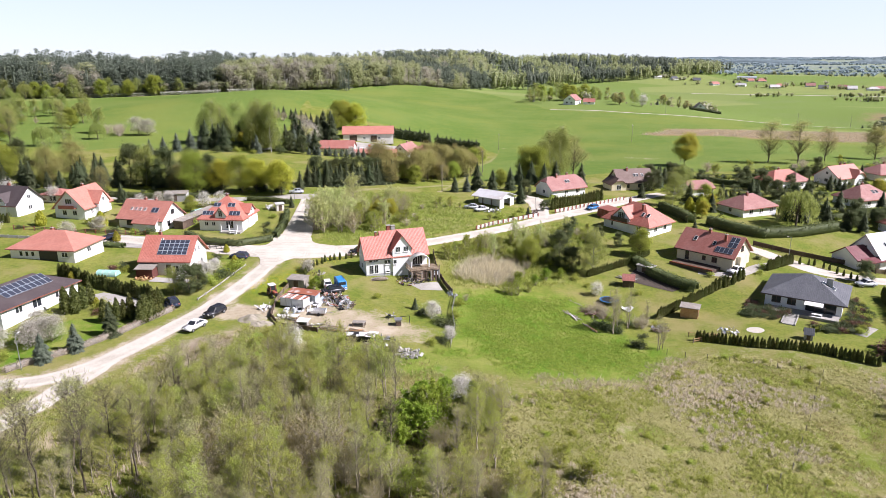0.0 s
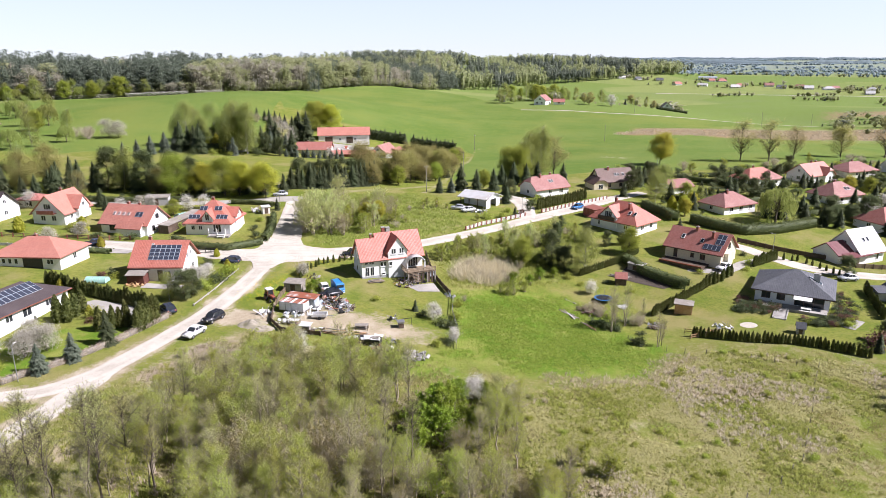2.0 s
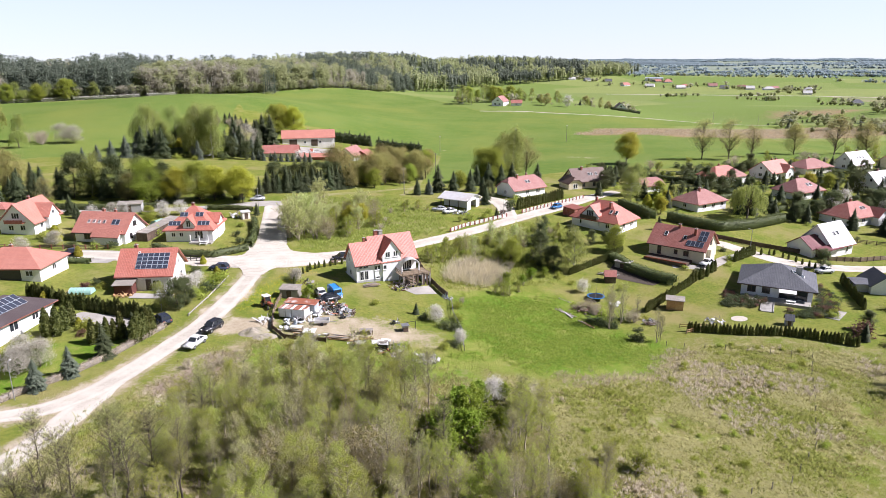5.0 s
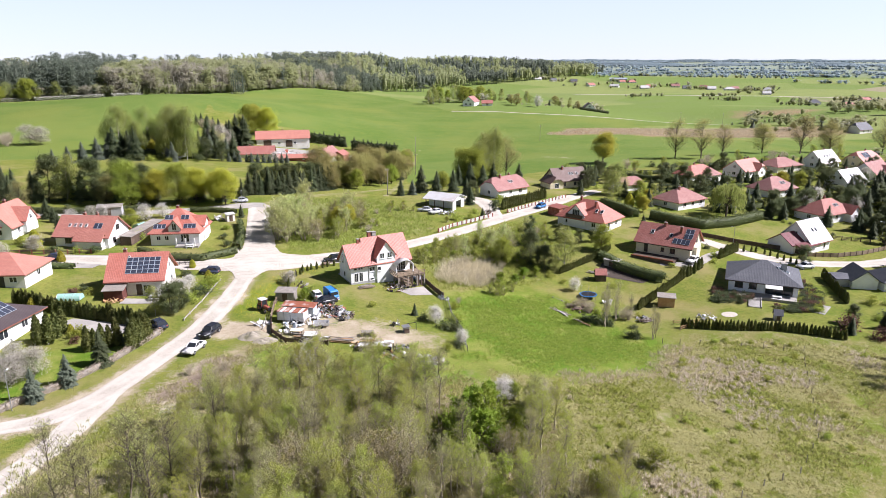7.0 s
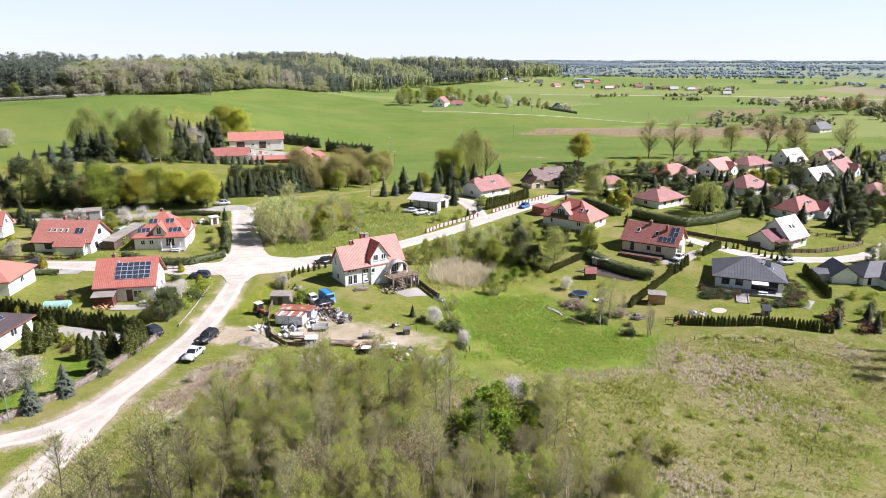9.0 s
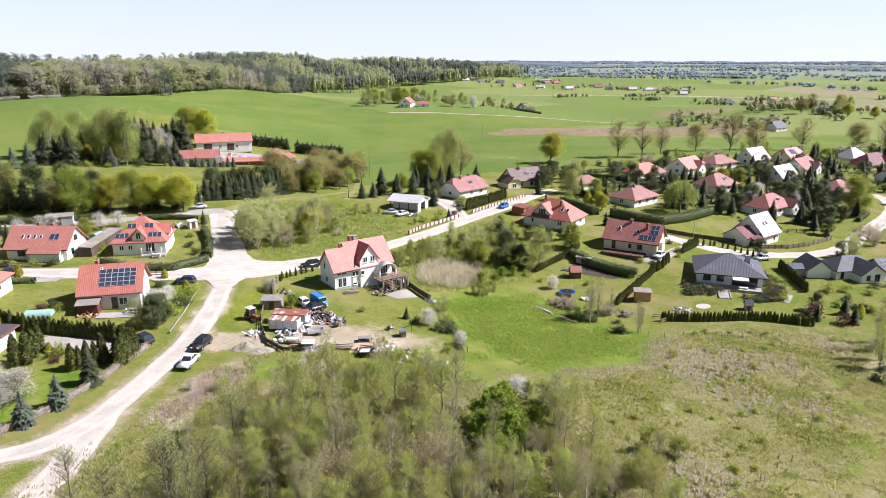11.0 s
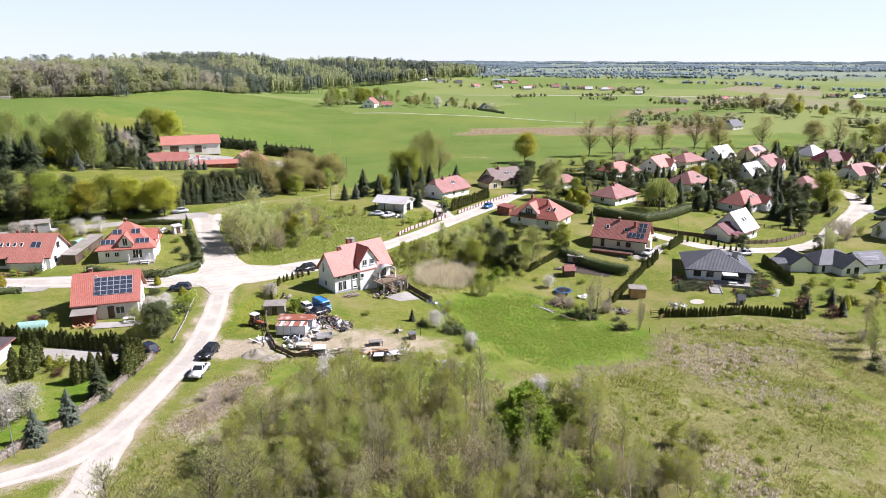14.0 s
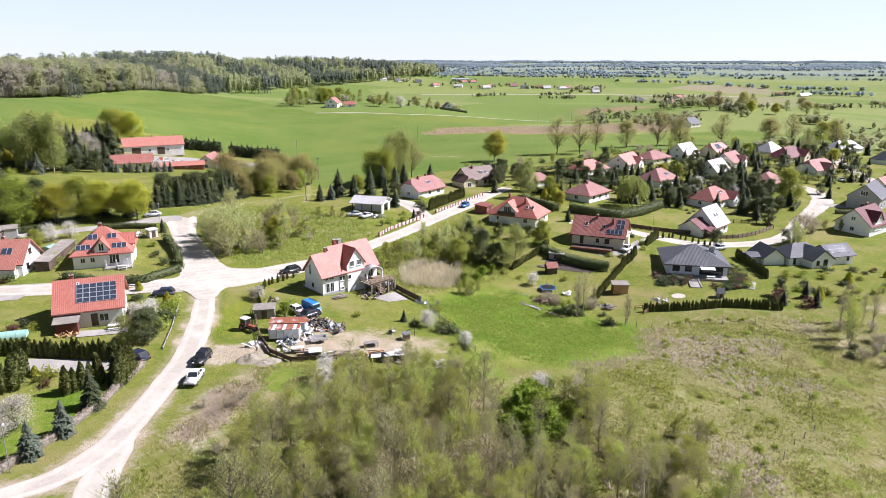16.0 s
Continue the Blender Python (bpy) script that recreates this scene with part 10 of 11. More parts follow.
bench_set(84.0, -21.6, -40, "white garden table and benches under an awning")
bench_set(-32.0, 30.0, -11, "white garden table on a villa terrace")
bench_set(-36.2, -2.0, -9, "dark-seated garden table on a terrace")
patch("terrace_paving", [(-41.5, -0.8), (-34.0, -2.4), (-34.4, -4.4), (-41.8, -3.2)], M["paving"], 0.1, 1.5, "pale paved house terrace")
patch("yard_paving", [(8.4, -3.6), (14.4, -1.6), (15, -6.4), (10.6, -6.8)], M["paving"], 0.05, 1.5, "grey concrete yard beside the house")
patch("drive_paving", [(-36.5, -16.6), (-33.2, -13.6), (-37.5, -12.6), (-48, -8.6), (-51, -11), (-43.5, -14.6)], M["paving"], 0.06, 1.5, "pale paved forecourt behind a thuja row")
patch("garden_circle", [(70.2 + 1.6 * math.cos(a * 0.45), -24.6 + 1.3 * math.sin(a * 0.45)) for a in range(14)], M["road"], 0.05, 1.0, "round sandy patch in a lawn")
patch("pond_edge", [(86, -28.6), (90.5, -26), (92, -27.5), (87.5, -30.4)], M["stone"], 0.08, 1.0, "grey stone bed at the garden corner")
patch("court_paving", [(-62, 20), (-50, 18.6), (-46, 27), (-58, 30.4)], M["paving"], 0.06, 2.0, "pale paved yard between houses")
patch("dug_bed", [(56, 3), (63.5, -4.5), (66.5, -3.5), (60.5, 8)], surface("dark_soil", (0.09, 0.07, 0.055), (0.06, 0.048, 0.038), 3.0, 0.95, bump=0.5), 0.07, 1.0, "dark dug soil under a hedge", "garden bed")
patch("farm_yard", [(-18, 205), (12, 200), (40, 190), (50, 212), (16, 232), (-14, 232)], M["paving"], 0.08, 4.0, "pale concrete farm yard")


# ---- woods and distance ----
def wood(name, spots, mats, shapes, label, seed, trunk_mat=None):
    """Many trees of one wood in one mesh a tone: the trees cannot be told apart. Spots: x, y, height, radius, shape."""
    rng = np.random.default_rng(seed)
    vs, fs, n = [], [], 0
    for x, y, h, r, q in spots:
        c0, leaf = shapes[q][int(rng.integers(len(shapes[q])))], None
        v = c0[0] * np.array([r, r, h])
        a = rng.uniform(0, 6.283)
        rot = np.array([[math.cos(a), -math.sin(a), 0], [math.sin(a), math.cos(a), 0], [0, 0, 1]])
        v = v @ rot.T + np.array([x, y, ground_z(x, y)])
        vs.append(v)
        fs.append(c0[1] + n)
        n += len(v)
    me = mesh_from(np.concatenate(vs), np.concatenate(fs), name)
    me.materials.append(mats)
    return tagged(new(name, me), label, "woodland", kind="stuff")


def crown_unit(seed, n, leaf, kind, heart=0.32):
    """A tree of unit height and radius for the woods: a stem, and clumps gathered in uneven boughs."""
    rng = np.random.default_rng(seed)
    b = 9 if n < 60 else 24
    if kind == "pine":
        t = rng.uniform(0.28, 0.97, b)
        r = np.sqrt(rng.uniform(0.1, 1, b)) * np.where(t > 0.8, 0.25 + (1.0 - t) / 0.27, 0.7 + 0.5 * (t - 0.35))
    elif kind == "fir":
        t = rng.uniform(0.04, 1.0, b)
        r = (1 - t) ** 0.8 * rng.uniform(0.5, 1.0, b)
    else:
        t = 0.3 + 0.66 * rng.uniform(0, 1, b) ** 0.8
        r = np.sqrt(rng.uniform(0.1, 1, b)) * np.sin(np.pi * np.clip((t - 0.2) * 1.12, 0.05, 1)) ** 0.5
    a = rng.uniform(0, 6.283, b)
    boughs = np.stack([np.cos(a) * r * 3.7, np.sin(a) * r * 3.7, t * 22], 1)
    c = boughs[rng.integers(0, b, n)] + rng.normal(size=(n, 3)) * np.array([1.1, 1.1, 1.2 if kind == "broad" else 0.8])
    c[:, 2] = np.clip(c[:, 2], 0.3, 22)
    v, f = leaves(rng, c, leaf, flat=1.4)
    # a ragged inner heart, well inside the clumps
    lo, m = (0.4, 5) if kind == "pine" else (0.05, 5) if kind == "fir" else (0.16, 5)
    prof = {"pine": (0.5, 0.85, 0.9, 0.7, 0.1), "fir": (0.9, 0.72, 0.5, 0.25, 0.03), "broad": (0.5, 0.9, 0.95, 0.7, 0.1)}[kind]
    hv = [[math.cos(6.283 * k / m + j) * 4 * q * heart * rng.uniform(0.6, 1.1), math.sin(6.283 * k / m + j) * 4 * q * heart * rng.uniform(0.6, 1.1), 22 * (lo + (0.9 - lo) * j / 4)] for j, q in enumerate(prof) for k in range(m)]
    hf = [[j * m + k, j * m + (k + 1) % m, (j + 1) * m + (k + 1) % m, (j + 1) * m + k] for j in range(4) for k in range(m)]
    v, f = join((v, f), (np.array(hv), np.array(hf)))
    st = rods([[0, 0, -1, 0, 0, 20, 0.24, 0.05]], 3)
    v, f = join((v, f), st)
    return v / np.array([4, 4, 22]), f


SHAPES = {k: [crown_unit(300 + 10 * i + j, n, s, k, 0.22) for j in range(4)] for i, (k, n, s) in enumerate((("pine", 260, 0.9), ("fir", 210, 0.85), ("broad", 290, 0.92)))}
FAR_SHAPES = {k: [crown_unit(400 + 10 * i + j, 46, 1.7, k, 0.6) for j in range(3)] for i, k in enumerate(("pine", "fir", "broad"))}


def build_woods():
    rng = random.Random(77)
    tones = {"forest_dark": [], "forest_pale": [], "forest_grey": []}
    count = 0
    while count < 2300:
        x = rng.uniform(-430, 230)
        d = rng.uniform(0, 1) ** 1.6 * 240
        y = float(np.interp(x, EDGE_X, EDGE_Y)) + d
        mix = noise.noise((x * 0.012, y * 0.009, 0.3)) + 0.55 * noise.noise((x * 0.05, y * 0.05, 2.0))
        pines = 0.45 if x < -128 else 0.5 if 62 < x < 118 and d < 90 else -0.25 if x < 20 else 0.0
        if mix + pines > 0.24 or d > 150 and rng.random() < 0.3:
            tone, shape, h, r = "forest_dark", "pine" if rng.random() < 0.85 else "fir", rng.uniform(17, 27), rng.uniform(3.6, 5.4)
        elif mix > -0.1 or rng.random() < 0.3:
            tone, shape, h, r = "forest_pale", "broad", rng.uniform(14, 23), rng.uniform(4.4, 6.6)
        else:
            tone, shape, h, r = "forest_grey", "broad", rng.uniform(14, 22), rng.uniform(3.4, 5.0)
        h *= 1.12 + 0.16 * noise.noise((x * 0.02, y * 0.02, 9.0))
        if d < 14 and rng.random() < 0.6:
            h *= rng.uniform(0.3, 0.6)
        tones[tone].append((x, y, h, r, shape))
        count += 1
    # bushes and saplings along the edge
    for k in range(340):
        x = rng.uniform(-330, 120)
        y = float(np.interp(x, EDGE_X, EDGE_Y)) + rng.uniform(-3, 12)
        tones[rng.choice(["forest_pale", "forest_grey", "forest_pale"])].append((x, y, rng.uniform(4, 10), rng.uniform(2.5, 4.5), "broad"))
    for x, y in ((-26, 530), (-22, 533), (-18, 529), (-24, 538)):
        tones["forest_dark"].append((x, y, 25, 4.2, "fir"))
    for tone, label in (("forest_dark", "dark pine and spruce wood on the hill"), ("forest_pale", "pale green spring woodland on the hill"), ("forest_grey", "grey half-bare birch wood on the hill")):
        wood("woodland", tones[tone], M[tone], SHAPES, label, 5)
    # blackthorn in flower along the edge of the field, and young birches before the pines
    for x0, x1 in ((-214, -170), (-166, -122), (-116, -98)):
        hedge([(x, float(np.interp(x, EDGE_X, EDGE_Y)) - 5) for x in np.linspace(x0, x1, 7)], 4.0, 2.4, "blossom", "low blackthorn thicket in white blossom along the wood", leaf=0.5, density=18)
    for k in range(26):
        x = rng.uniform(-300, -140)
        plant(rng.choice(["birch", "birch", "weeping", "lime"]), x, float(np.interp(x, EDGE_X, EDGE_Y)) - rng.uniform(0, 8), rng.uniform(0.8, 1.3))
    # pale stems along the edge of the birch wood
    segs = []
    while len(segs) < 110:
        x = rng.uniform(-180, 60)
        y = float(np.interp(x, EDGE_X, EDGE_Y)) + rng.uniform(-1, 26)
        if noise.noise((x * 0.012, y * 0.009, 0.3)) + 0.55 * noise.noise((x * 0.05, y * 0.05, 2.0)) > -0.05:
            continue
        z = ground_z(x, y)
        segs.append([x, y, z - 0.5, x + rng.gauss(0, 0.6), y, z + rng.uniform(10, 17), 0.2, 0.06])
    v, f = rods(segs, 3)
    me = mesh_from(v, f, "birch_stems")
    me.materials.append(M["birch_bark"])
    tagged(new("birch_stems", me), "pale birch stems at the edge of the wood", "woodland", kind="stuff")
    far = {"forest_dark": [], "forest_pale": []}
    for k in range(1650):
        x = rng.uniform(-120, 930)
        front = 1010 if x < 200 else 985 + (x - 200) * 0.72
        if x > 310:
            front = 1270 + (x - 310) * 0.45
        y = front + rng.uniform(0, 1) ** 1.4 * 420
        mix = noise.noise((x * 0.008, y * 0.006, 5.0))
        tone = "forest_dark" if mix > -0.02 else "forest_pale"
        far[tone].append((x, y, rng.uniform(24, 34), rng.uniform(4.5, 7), "pine" if tone == "forest_dark" else "broad"))
    for tone, label in (("forest_dark", "dark wooded ridge in the distance"), ("forest_pale", "pale green wooded ridge in the distance")):
        wood("far_woodland", far[tone], M[tone], FAR_SHAPES, label, 6)


build_woods()


def village_shrubs():
    """Low shrubs along the plot edges of the village."""
    rng = random.Random(46)
    plots = [(128, 22), (150, 16), (182, 30), (212, 36), (240, 30), (300, 62), (340, 92), (300, 118), (230, 122), (160, 112), (100, 98), (96, 78), (124, 62)]
    tones = {"leaf_dark": [], "leaf_fresh": []}
    n = 0
    while n < 330:
        x, y = rng.uniform(96, 340), rng.uniform(16, 122)
        if inside(np.array([x]), np.array([y]), plots)[0] < 0 or any((x - p) ** 2 + (y - q) ** 2 < r * r for p, q, r in KEEP):
            continue
        if noise.noise((x * 0.09, y * 0.09, 6.0)) < -0.05:
            continue
        h = rng.uniform(1.4, 3.4)
        tones["leaf_fresh" if rng.random() < 0.22 else "leaf_dark"].append((x, y, h, h * rng.uniform(0.45, 0.7), "broad" if rng.random() < 0.7 else "fir"))
        n += 1
    for tone, label in (("leaf_dark", "dark garden shrubs between the village plots"), ("leaf_fresh", "light green garden shrubs between the village plots")):
        wood("garden_shrubs", tones[tone], M[tone], SHAPES, label, 7)


village_shrubs()
COPSE = (625, 435)


def scrubland():
    """Scattered trees and bushes over the plain, round the far village and behind the near one."""
    rng = random.Random(91)
    tones = {"forest_dark": [], "forest_pale": [], "forest_grey": [], "forest_haze": []}

    def put(x, y, h):
        tone = rng.choice(["forest_grey"] + ["forest_pale"] * 9 + ["forest_dark"])
        tones[tone].append((x, y, h, h * rng.uniform(0.5, 0.8), "fir" if tone == "forest_dark" else "broad"))

    for k in range(34):
        a, r = rng.uniform(0.62, 1.22), rng.uniform(520, 1500)
        if a < 0.8 and r < 900:
            continue
        x0, y0, turn, span = r * math.sin(a), r * math.cos(a), rng.uniform(-0.5, 0.9), rng.uniform(25, 120)
        for q in range(int(span / 5)):
            u = rng.uniform(-0.5, 0.5) * span
            put(x0 + u * math.cos(turn) + rng.gauss(0, 4), y0 + u * math.sin(turn) + rng.gauss(0, 5), rng.uniform(3, 8.5))
    for k in range(16):
        a, r = rng.uniform(0.45, 1.3), rng.uniform(1500, 2300)
        x0, y0, span = r * math.sin(a), r * math.cos(a), rng.uniform(60, 320)
        for q in range(int(span / 8)):
            u = rng.uniform(-0.5, 0.5) * span
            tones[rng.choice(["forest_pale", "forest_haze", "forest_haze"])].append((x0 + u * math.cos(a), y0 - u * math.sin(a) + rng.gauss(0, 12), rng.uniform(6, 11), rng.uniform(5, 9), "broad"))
    # far belts, in the leaf colour tinted with haze
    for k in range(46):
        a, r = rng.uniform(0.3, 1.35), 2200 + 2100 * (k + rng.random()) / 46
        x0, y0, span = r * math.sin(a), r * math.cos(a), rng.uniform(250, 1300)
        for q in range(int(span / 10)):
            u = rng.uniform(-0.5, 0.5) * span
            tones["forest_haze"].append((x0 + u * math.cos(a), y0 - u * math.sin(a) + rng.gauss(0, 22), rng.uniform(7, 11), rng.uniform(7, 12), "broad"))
    for k in range(46):
        x, y = COPSE[0] + rng.gauss(0, 40), COPSE[1] + rng.gauss(0, 14)
        tones["forest_pale"].append((x, y, rng.uniform(6, 11), rng.uniform(4, 6), "broad"))
    n = 0
    back = [(250, 122), (330, 140), (430, 175), (600, 250), (660, 210), (560, 120), (430, 70), (330, 70), (350, 96)]
    while n < 110:
        x, y = rng.uniform(250, 660), rng.uniform(70, 250)
        if inside(np.array([x]), np.array([y]), back)[0] < 0:
            continue
        put(x, y, rng.uniform(3, 7))
        n += 1
    for x, y in ((700, 1420), (750, 1380), (875, 1350), (744, 1283), (810, 1167), (899, 1185), (920, 1090), (955, 1070), (932, 945), (822, 719), (785, 623), (979, 772), (1260, 720), (190, 505), (330, 520)):
        for k in range(9):
            put(x + rng.gauss(0, 26), y + 14 + abs(rng.gauss(0, 16)), rng.uniform(5, 10))
    for tone, label in (("forest_dark", "dark conifers scattered over the plain"), ("forest_pale", "pale green bushes and trees scattered over the plain"), ("forest_grey", "grey half-bare bushes scattered over the plain"), ("forest_haze", "belts of trees on the far plain with haze tinted into their leaves")):
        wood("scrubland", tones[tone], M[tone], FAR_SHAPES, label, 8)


scrubland()


def far_ridge(name, dist, high, a0, a1, seed, mat, label, cut=0.0):
    """A low wooded skyline a long way off: a ridge with an uneven top, sunk into the land where the woods break off."""
    verts, n = [], 1100
    for k in range(n):
        a = radians(a0 + (a1 - a0) * k / (n - 1))
        w = noise.noise((a * 12, seed, 0.0))
        top = high * (0.75 + 0.45 * noise.noise((a * 40, seed, 2.0)) + 0.2 * noise.noise((a * 260, seed, 5.0)))
        if w < cut:
            top = -12 if w < cut - 0.08 else top * (w - cut + 0.08) / 0.08
        r = dist * (1 + 0.05 * noise.noise((a * 5, seed, 8.0)))
        for dr, z in ((0, -15), (25, 0.8 * top), (70, top), (260, 0.96 * top), (320, -15)):
            x, y = (r + dr) * math.sin(a), (r + dr) * math.cos(a)
            verts.append((x, y, ground_z(x, y) + z))
    faces = [(i * 5 + j, i * 5 + j + 1, i * 5 + j + 6, i * 5 + j + 5) for i in range(n - 1) for j in range(4)]
    me = mesh_from(verts, faces, name)
    if me.polygons[1].normal.z < 0:
        me.flip_normals()
    me.materials.append(mat)
    return tagged(new(name, me), label, "backdrop", kind="structure")


far_ridge("backdrop_far", 3600, 11, 14, 80, 83.5, M["backdrop_far"], "wooded horizon coloured with blue haze", -0.2)
far_ridge("backdrop_horizon", 4400, 13, 10, 82, 84.5, M["backdrop_far"], "wooded horizon paled by haze in its colour", -1.0)
scatter(["lime", "birch", "oak", "bare_scrub", "maple"], [(560, 420), (680, 470), (720, 380), (640, 280), (560, 330)], 16, 0.8, 1.4, 61, 8)
scatter(["wild_scrub", "bare_scrub", "willow_scrub", "lime"], [(380, 150), (480, 180), (620, 260), (640, 200), (480, 60), (380, 90)], 14, 0.9, 1.6, 62, 7)
scatter(["birch", "lime", "birch"], [(150, 505), (175, 500), (235, 560), (300, 610), (220, 600), (160, 540)], 26, 0.8, 1.3, 63, 7)
scatter(["oak", "birch", "bare_scrub"], [(225, 470), (300, 500), (330, 560), (270, 560), (230, 520)], 16, 0.5, 0.9, 64, 9)
scatter(["spruce", "spruce"], [(700, 560), (760, 600), (800, 560), (740, 520)], 16, 1.2, 2.0, 65, 8)
plant("cherry", 250, 470, 2.2)
plant("oak", 300, 488, 0.6)


def far_houses():
    rng = random.Random(12)
    for x, y in ((682, 1440), (712, 1415), (751, 1381), (866, 1354), (884, 1340), (744, 1283), (810, 1167), (899, 1185), (888, 1129), (920, 1090), (946, 1067), (965, 1075), (932, 945), (822, 719), (785, 623), (979, 772), (1247, 748), (1263, 709), (1285, 716), (446, 292), (840, 1200), (780, 1240), (1000, 1020), (930, 1130)):
        wide = rng.uniform(14, 22)
        house(x, y, rng.uniform(-50, 20), wide, rng.uniform(10, 12), 3.2, rng.uniform(6.6, 8.2), rng.choice(["gable", "hip", "half"]), rng.choice(["white", "white", "pale"]), "grey_tile" if x == 446 else rng.choice(["brick_tile", "grey_tile", "pink_tile", "steel_roof", "grey_tile"]), "white house with a tiled roof in the distant village", windows=[("f", -3, 1.6, 1.6, 1.4), ("f", 3, 1.6, 1.6, 1.4)], chimneys=[(1, 0.4, 0.4)])
    hall = house(880, 1395, -30, 42, 16, 6, 8.5, "gable", "white", "blue_grey", "long pale hall in the distant village", chimneys=[], name="hall")


far_houses()
ribbon("field_lane", [(160, 457), (194, 443), (227, 422), (290, 404), (345, 390), (420, 410)], 2.6, ROAD, lift=0.15, ragged=0.2, label="pale farm lane across the far slope", category="track", across=4)
ribbon("far_lane", [(560, 1010), (760, 960), (930, 900), (1150, 760)], 5, ROAD, lift=0.4, ragged=0.2, label="pale lane towards the distant village", category="track", across=4)


# ---- grass, flowers, reeds ----
def tufts(name, poly, count, mat, label, high, wide, blades, seed, clump=0.0):
    """Blades of grass in tufts over an area."""
    rng = np.random.default_rng(seed)
    p = np.array(poly, float)
    lo, hi = p.min(0), p.max(0)
    q = rng.uniform(lo, hi, (count * 3, 2))
    q = q[inside(q[:, 0], q[:, 1], poly) > rng.uniform(-1.5, 4.0, len(q))][:count]
    if clump:
        k = np.array([noise.noise((x * clump, y * clump, seed)) for x, y in q])
        q = q[k > -0.05]
    base = np.repeat(q, blades, 0) + rng.normal(size=(len(q) * blades, 2)) * wide
    n = len(base)
    z = height(base[:, 0], base[:, 1])
    a = rng.uniform(0, 6.283, n)
    h = high * rng.uniform(0.5, 1.3, n)
    lean = rng.normal(size=(n, 2)) * h[:, None] * 0.55
    w = 0.035 + 0.25 * wide
    s = np.stack([np.cos(a), np.sin(a)], 1) * w * 0.5
    v = np.zeros((n, 4, 3))
    v[:, 0, :2], v[:, 1, :2] = base - s, base + s
    v[:, 2, :2], v[:, 3, :2] = base + lean + s * 0.4, base + lean - s * 0.4
    v[:, 0, 2] = v[:, 1, 2] = z - 0.02
    v[:, 2, 2] = v[:, 3, 2] = z + h
    me = mesh_from(v.reshape(-1, 3), np.arange(4 * n).reshape(-1, 4), name)
    me.materials.append(M[mat])
    return tagged(new(name, me), label, "grass", kind="stuff")


tufts("dry_grass", [(20, -48), (42, -44), (52, -33), (70, -36), (84, -44), (86, -56), (66, -72), (40, -90), (22, -90)], 9000, "straw", "matted straw-coloured grass on the rough meadow", 0.22, 0.2, 5, 71, 0.25)
tufts("rough_grass", [(20, -48), (42, -44), (52, -33), (70, -36), (84, -44), (86, -56), (66, -72), (40, -90), (22, -90)], 7000, "grass", "green tussocks in the rough meadow", 0.22, 0.2, 5, 72, 0.2)
tufts("verge_grass", [(-36, -41), (-27, -27), (-18, -23), (-10, -30), (2, -38), (14, -40), (20, -48), (8, -50), (-8, -44), (-24, -44)], 4500, "straw", "dry grass along the edge of the scrub", 0.34, 0.15, 5, 73, 0.2)
tufts("scrub_grass", [(-46, -50), (-38, -42), (-28, -44), (-14, -38), (0, -46), (14, -52), (24, -70), (10, -86), (-46, -86)], 7000, "grass", "long grass beneath the scrub", 0.45, 0.18, 5, 74)
tufts("wild_grass", WILD, 4500, "grass", "rank rough grass on the wild plot", 0.5, 0.25, 5, 80)
tufts("slope_grass", SLOPE, 4000, "grass", "rank rough grass on the slope", 0.45, 0.25, 5, 81)
tufts("dry_reeds", [(18.6, 2), (22, 9), (26, 14), (33, 12), (34, 8), (30, 1), (27, -1.8)], 1500, "dry_cane", "stand of tall pale dry reeds on the slope", 1.7, 0.13, 5, 83)
tufts("meadow_grass", [(18, -8), (26, -7), (38, -7), (43, -13), (43, -22), (48, -30), (40, -39), (24, -39), (16, -34), (17, -22)], 9000, "lush_blade", "lush green meadow grass", 0.16, 0.12, 4, 75)
tufts("dandelions", [(-22, -3), (-10, 11), (-3, 13), (-12.5, 4), (-14, -9), (-18, -14), (-24, -11)], 5200, "dandelion", "yellow dandelions scattered over grass", 0.1, 0.07, 1, 76)
tufts("reed_bed", REED, 5000, "reed_leaf", "long bed of dry brown reeds in the field", 0.9, 0.5, 6, 78)
tufts("dry_patch", [(24, -42), (40, -43), (50, -33), (54, -36), (44, -48), (26, -47)], 1100, "reed_leaf", "strip of flattened brown grass between meadows", 0.4, 0.18, 5, 79)

MEADOW = [(19, -49), (42, -45), (52, -34), (62, -35), (76, -42), (84, -50), (74, -56), (64, -60), (54, -69), (44, -76), (32, -80), (20, -84), (14, -74)]


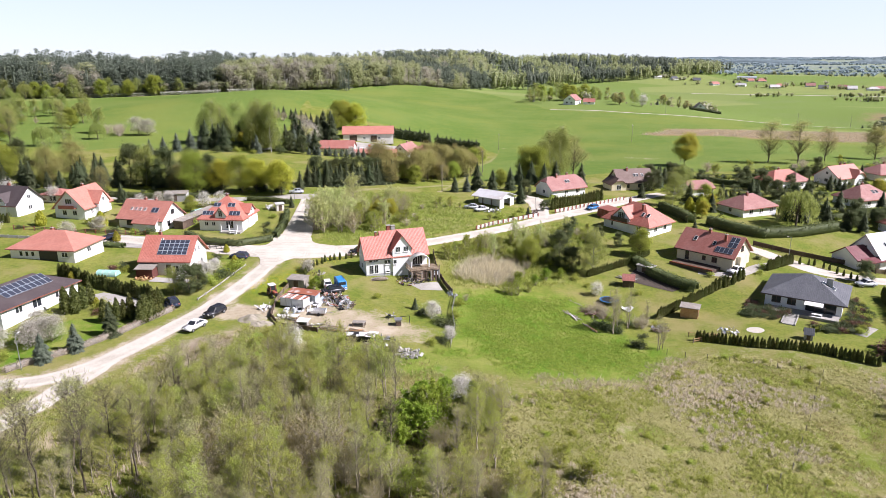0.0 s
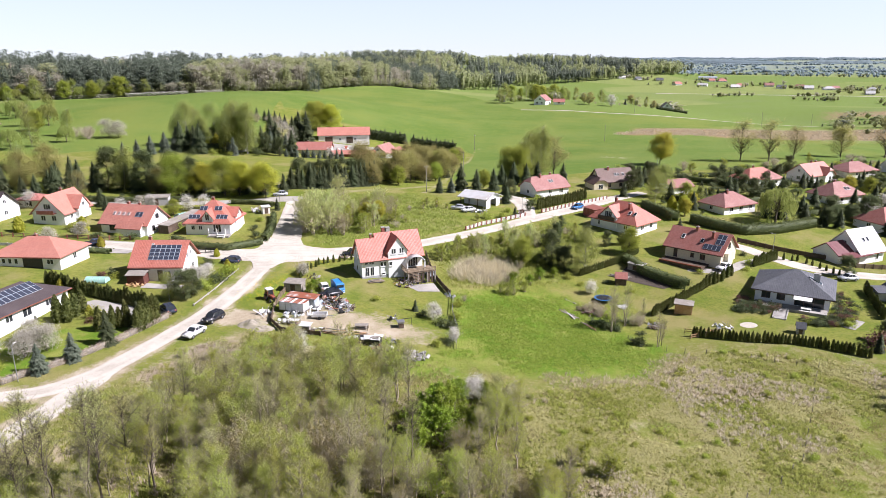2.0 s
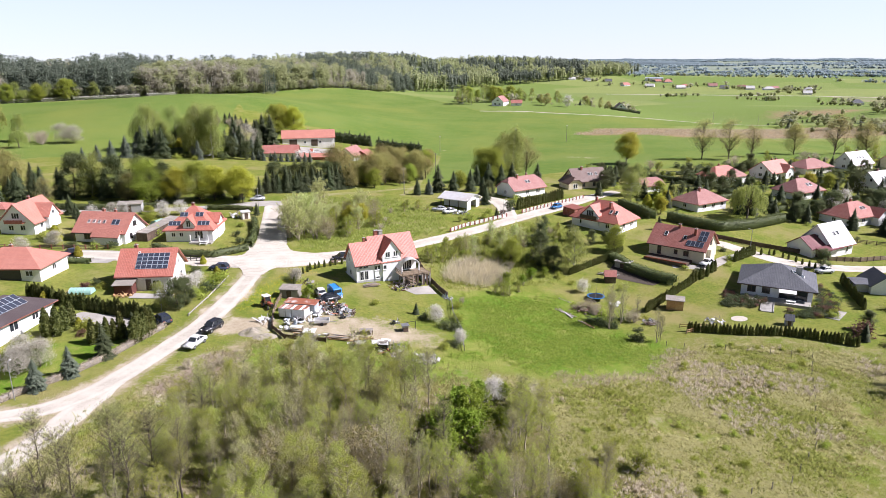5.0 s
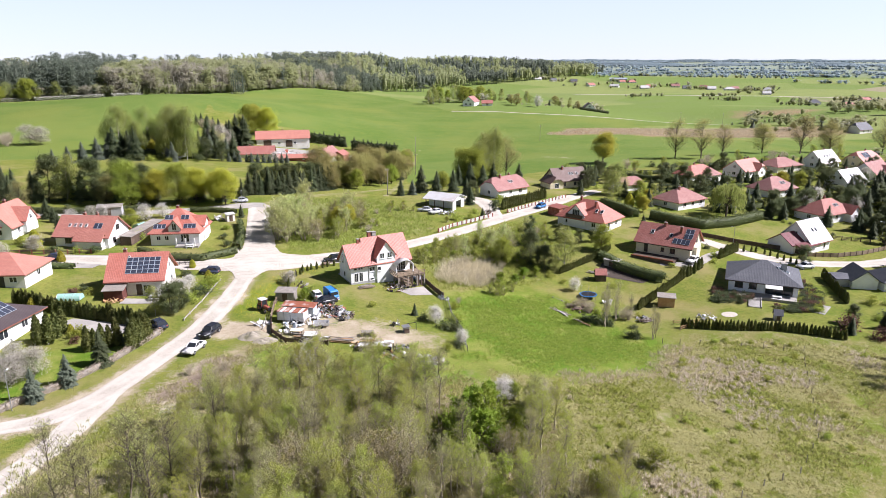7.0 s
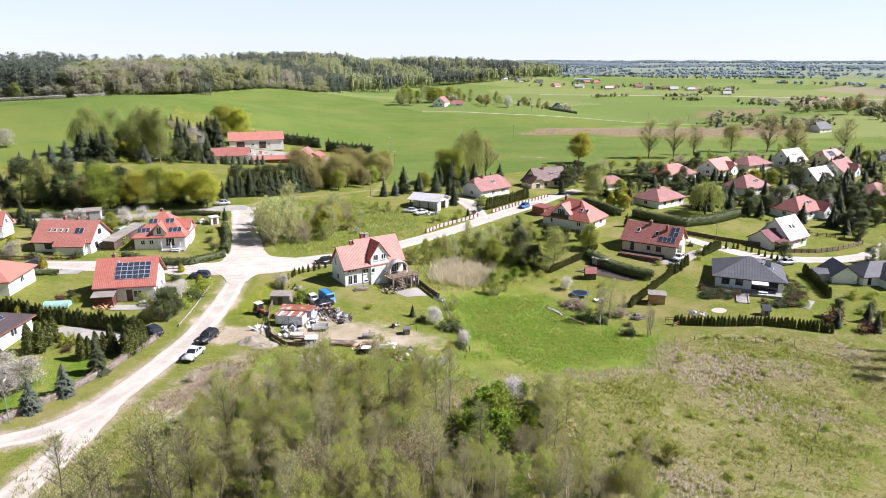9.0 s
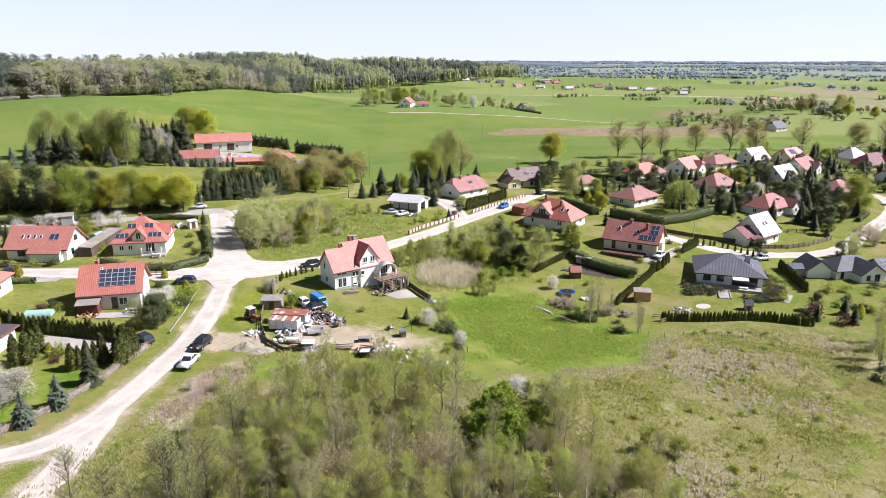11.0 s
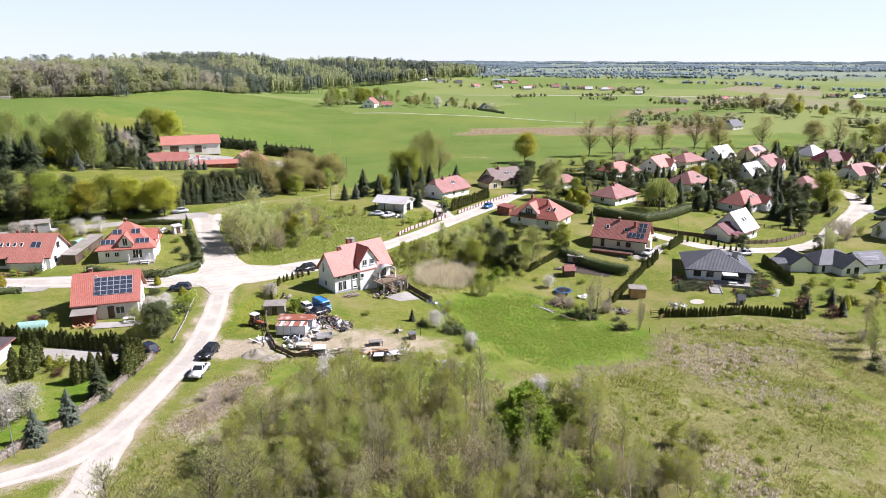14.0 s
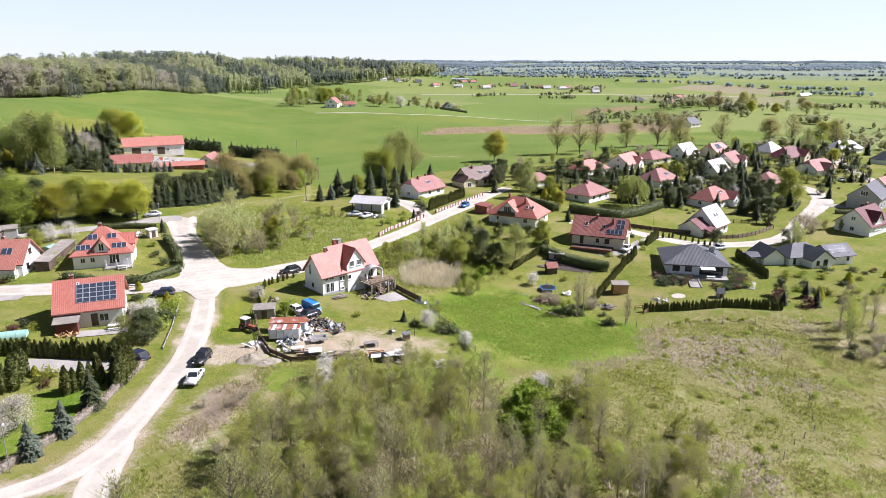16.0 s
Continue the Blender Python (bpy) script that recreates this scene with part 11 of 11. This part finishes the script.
def tussocks(name, poly, count, mat, label, high, spread, blades, seed, where=None, width=0.07):
    """Arching blades that fall outwards from each tussock, uneven in size."""
    rng = np.random.default_rng(seed)
    p = np.array(poly, float)
    q = rng.uniform(p.min(0), p.max(0), (count * 4, 2))
    q = q[inside(q[:, 0], q[:, 1], poly) > rng.uniform(-1.0, 3.0, len(q))]
    if where:
        k = np.array([noise.noise((x * where[0], y * where[0], where[1])) for x, y in q])
        q = q[k > where[2] + rng.uniform(-0.08, 0.08, len(q))]
    q = q[:count]
    size = np.repeat(rng.uniform(0.5, 1.4, len(q)), blades)
    base = np.repeat(q, blades, 0)
    n = len(base)
    a = rng.uniform(0, 6.283, n)
    out = np.stack([np.cos(a), np.sin(a)], 1)
    side = np.stack([-np.sin(a), np.cos(a)], 1) * width * rng.uniform(0.6, 1.4, (n, 1)) / 2
    foot = base + out * (0.25 * spread * size * rng.uniform(0, 1, n))[:, None]
    mid = foot + out * (0.4 * spread * size)[:, None]
    tip = foot + out * (spread * size * rng.uniform(0.6, 1.2, n))[:, None]
    z = height(base[:, 0], base[:, 1])
    h = high * size * rng.uniform(0.6, 1.2, n)
    v = np.zeros((n, 6, 3))
    for k, (c, zz, wd) in enumerate(((foot, z - 0.03, 1.0), (mid, z + h, 1.0), (tip, z + h * rng.uniform(0.3, 1.0, n), 0.35))):
        v[:, 2 * k, :2], v[:, 2 * k + 1, :2] = c - side * wd, c + side * wd
        v[:, 2 * k, 2] = v[:, 2 * k + 1, 2] = zz
    i = np.arange(n)[:, None] * 6
    f = np.concatenate([i + np.array([[0, 1, 3, 2]]), i + np.array([[2, 3, 5, 4]])])
    me = mesh_from(v.reshape(-1, 3), f, name)
    me.materials.append(M[mat])
    return tagged(new(name, me), label, "grass", kind="stuff")


tussocks("straw_tussocks", MEADOW, 5200, "straw", "pale flattened straw tussocks on the rough meadow", 0.22, 0.7, 11, 171, (0.11, 3.0, -0.12))
tussocks("green_tussocks", MEADOW, 3000, "grass", "fresh green tussocks on the rough meadow", 0.34, 0.5, 11, 172, (0.09, 7.0, -0.05))
tussocks("dead_weeds", MEADOW, 2700, "dead_weed", "patches of dead grey-brown weed stalks", 0.5, 0.4, 11, 173, (0.075, 12.0, 0.13), 0.045)
tussocks("lush_tussocks", LUSH, 2600, "lush_blade", "lush uneven meadow grass", 0.13, 0.4, 9, 174, (0.15, 5.0, -0.1))
tussocks("verge_weeds", [(-33, -37.5), (-29.5, -31.5), (-25, -28), (-20, -28.5), (-20, -32), (-26, -37), (-30, -40)], 330, "dead_weed", "dead brown weeds and flattened stalks on the verge", 0.16, 0.7, 11, 176, (0.12, 4.0, -0.1), 0.05)
tussocks("thicket_weeds", [(-30, -44), (-14, -39), (2, -46), (14, -54), (20, -70), (8, -84), (-30, -84)], 550, "dead_weed", "dead brown stalks beneath the alders", 0.6, 0.5, 10, 177, (0.1, 8.0, 0.0), 0.05)
scatter(["bush"], MEADOW, 70, 0.3, 0.75, 175, 2.0)

for o in SOURCES:
    for c in (*o.children_recursive, o):
        bpy.data.objects.remove(c)
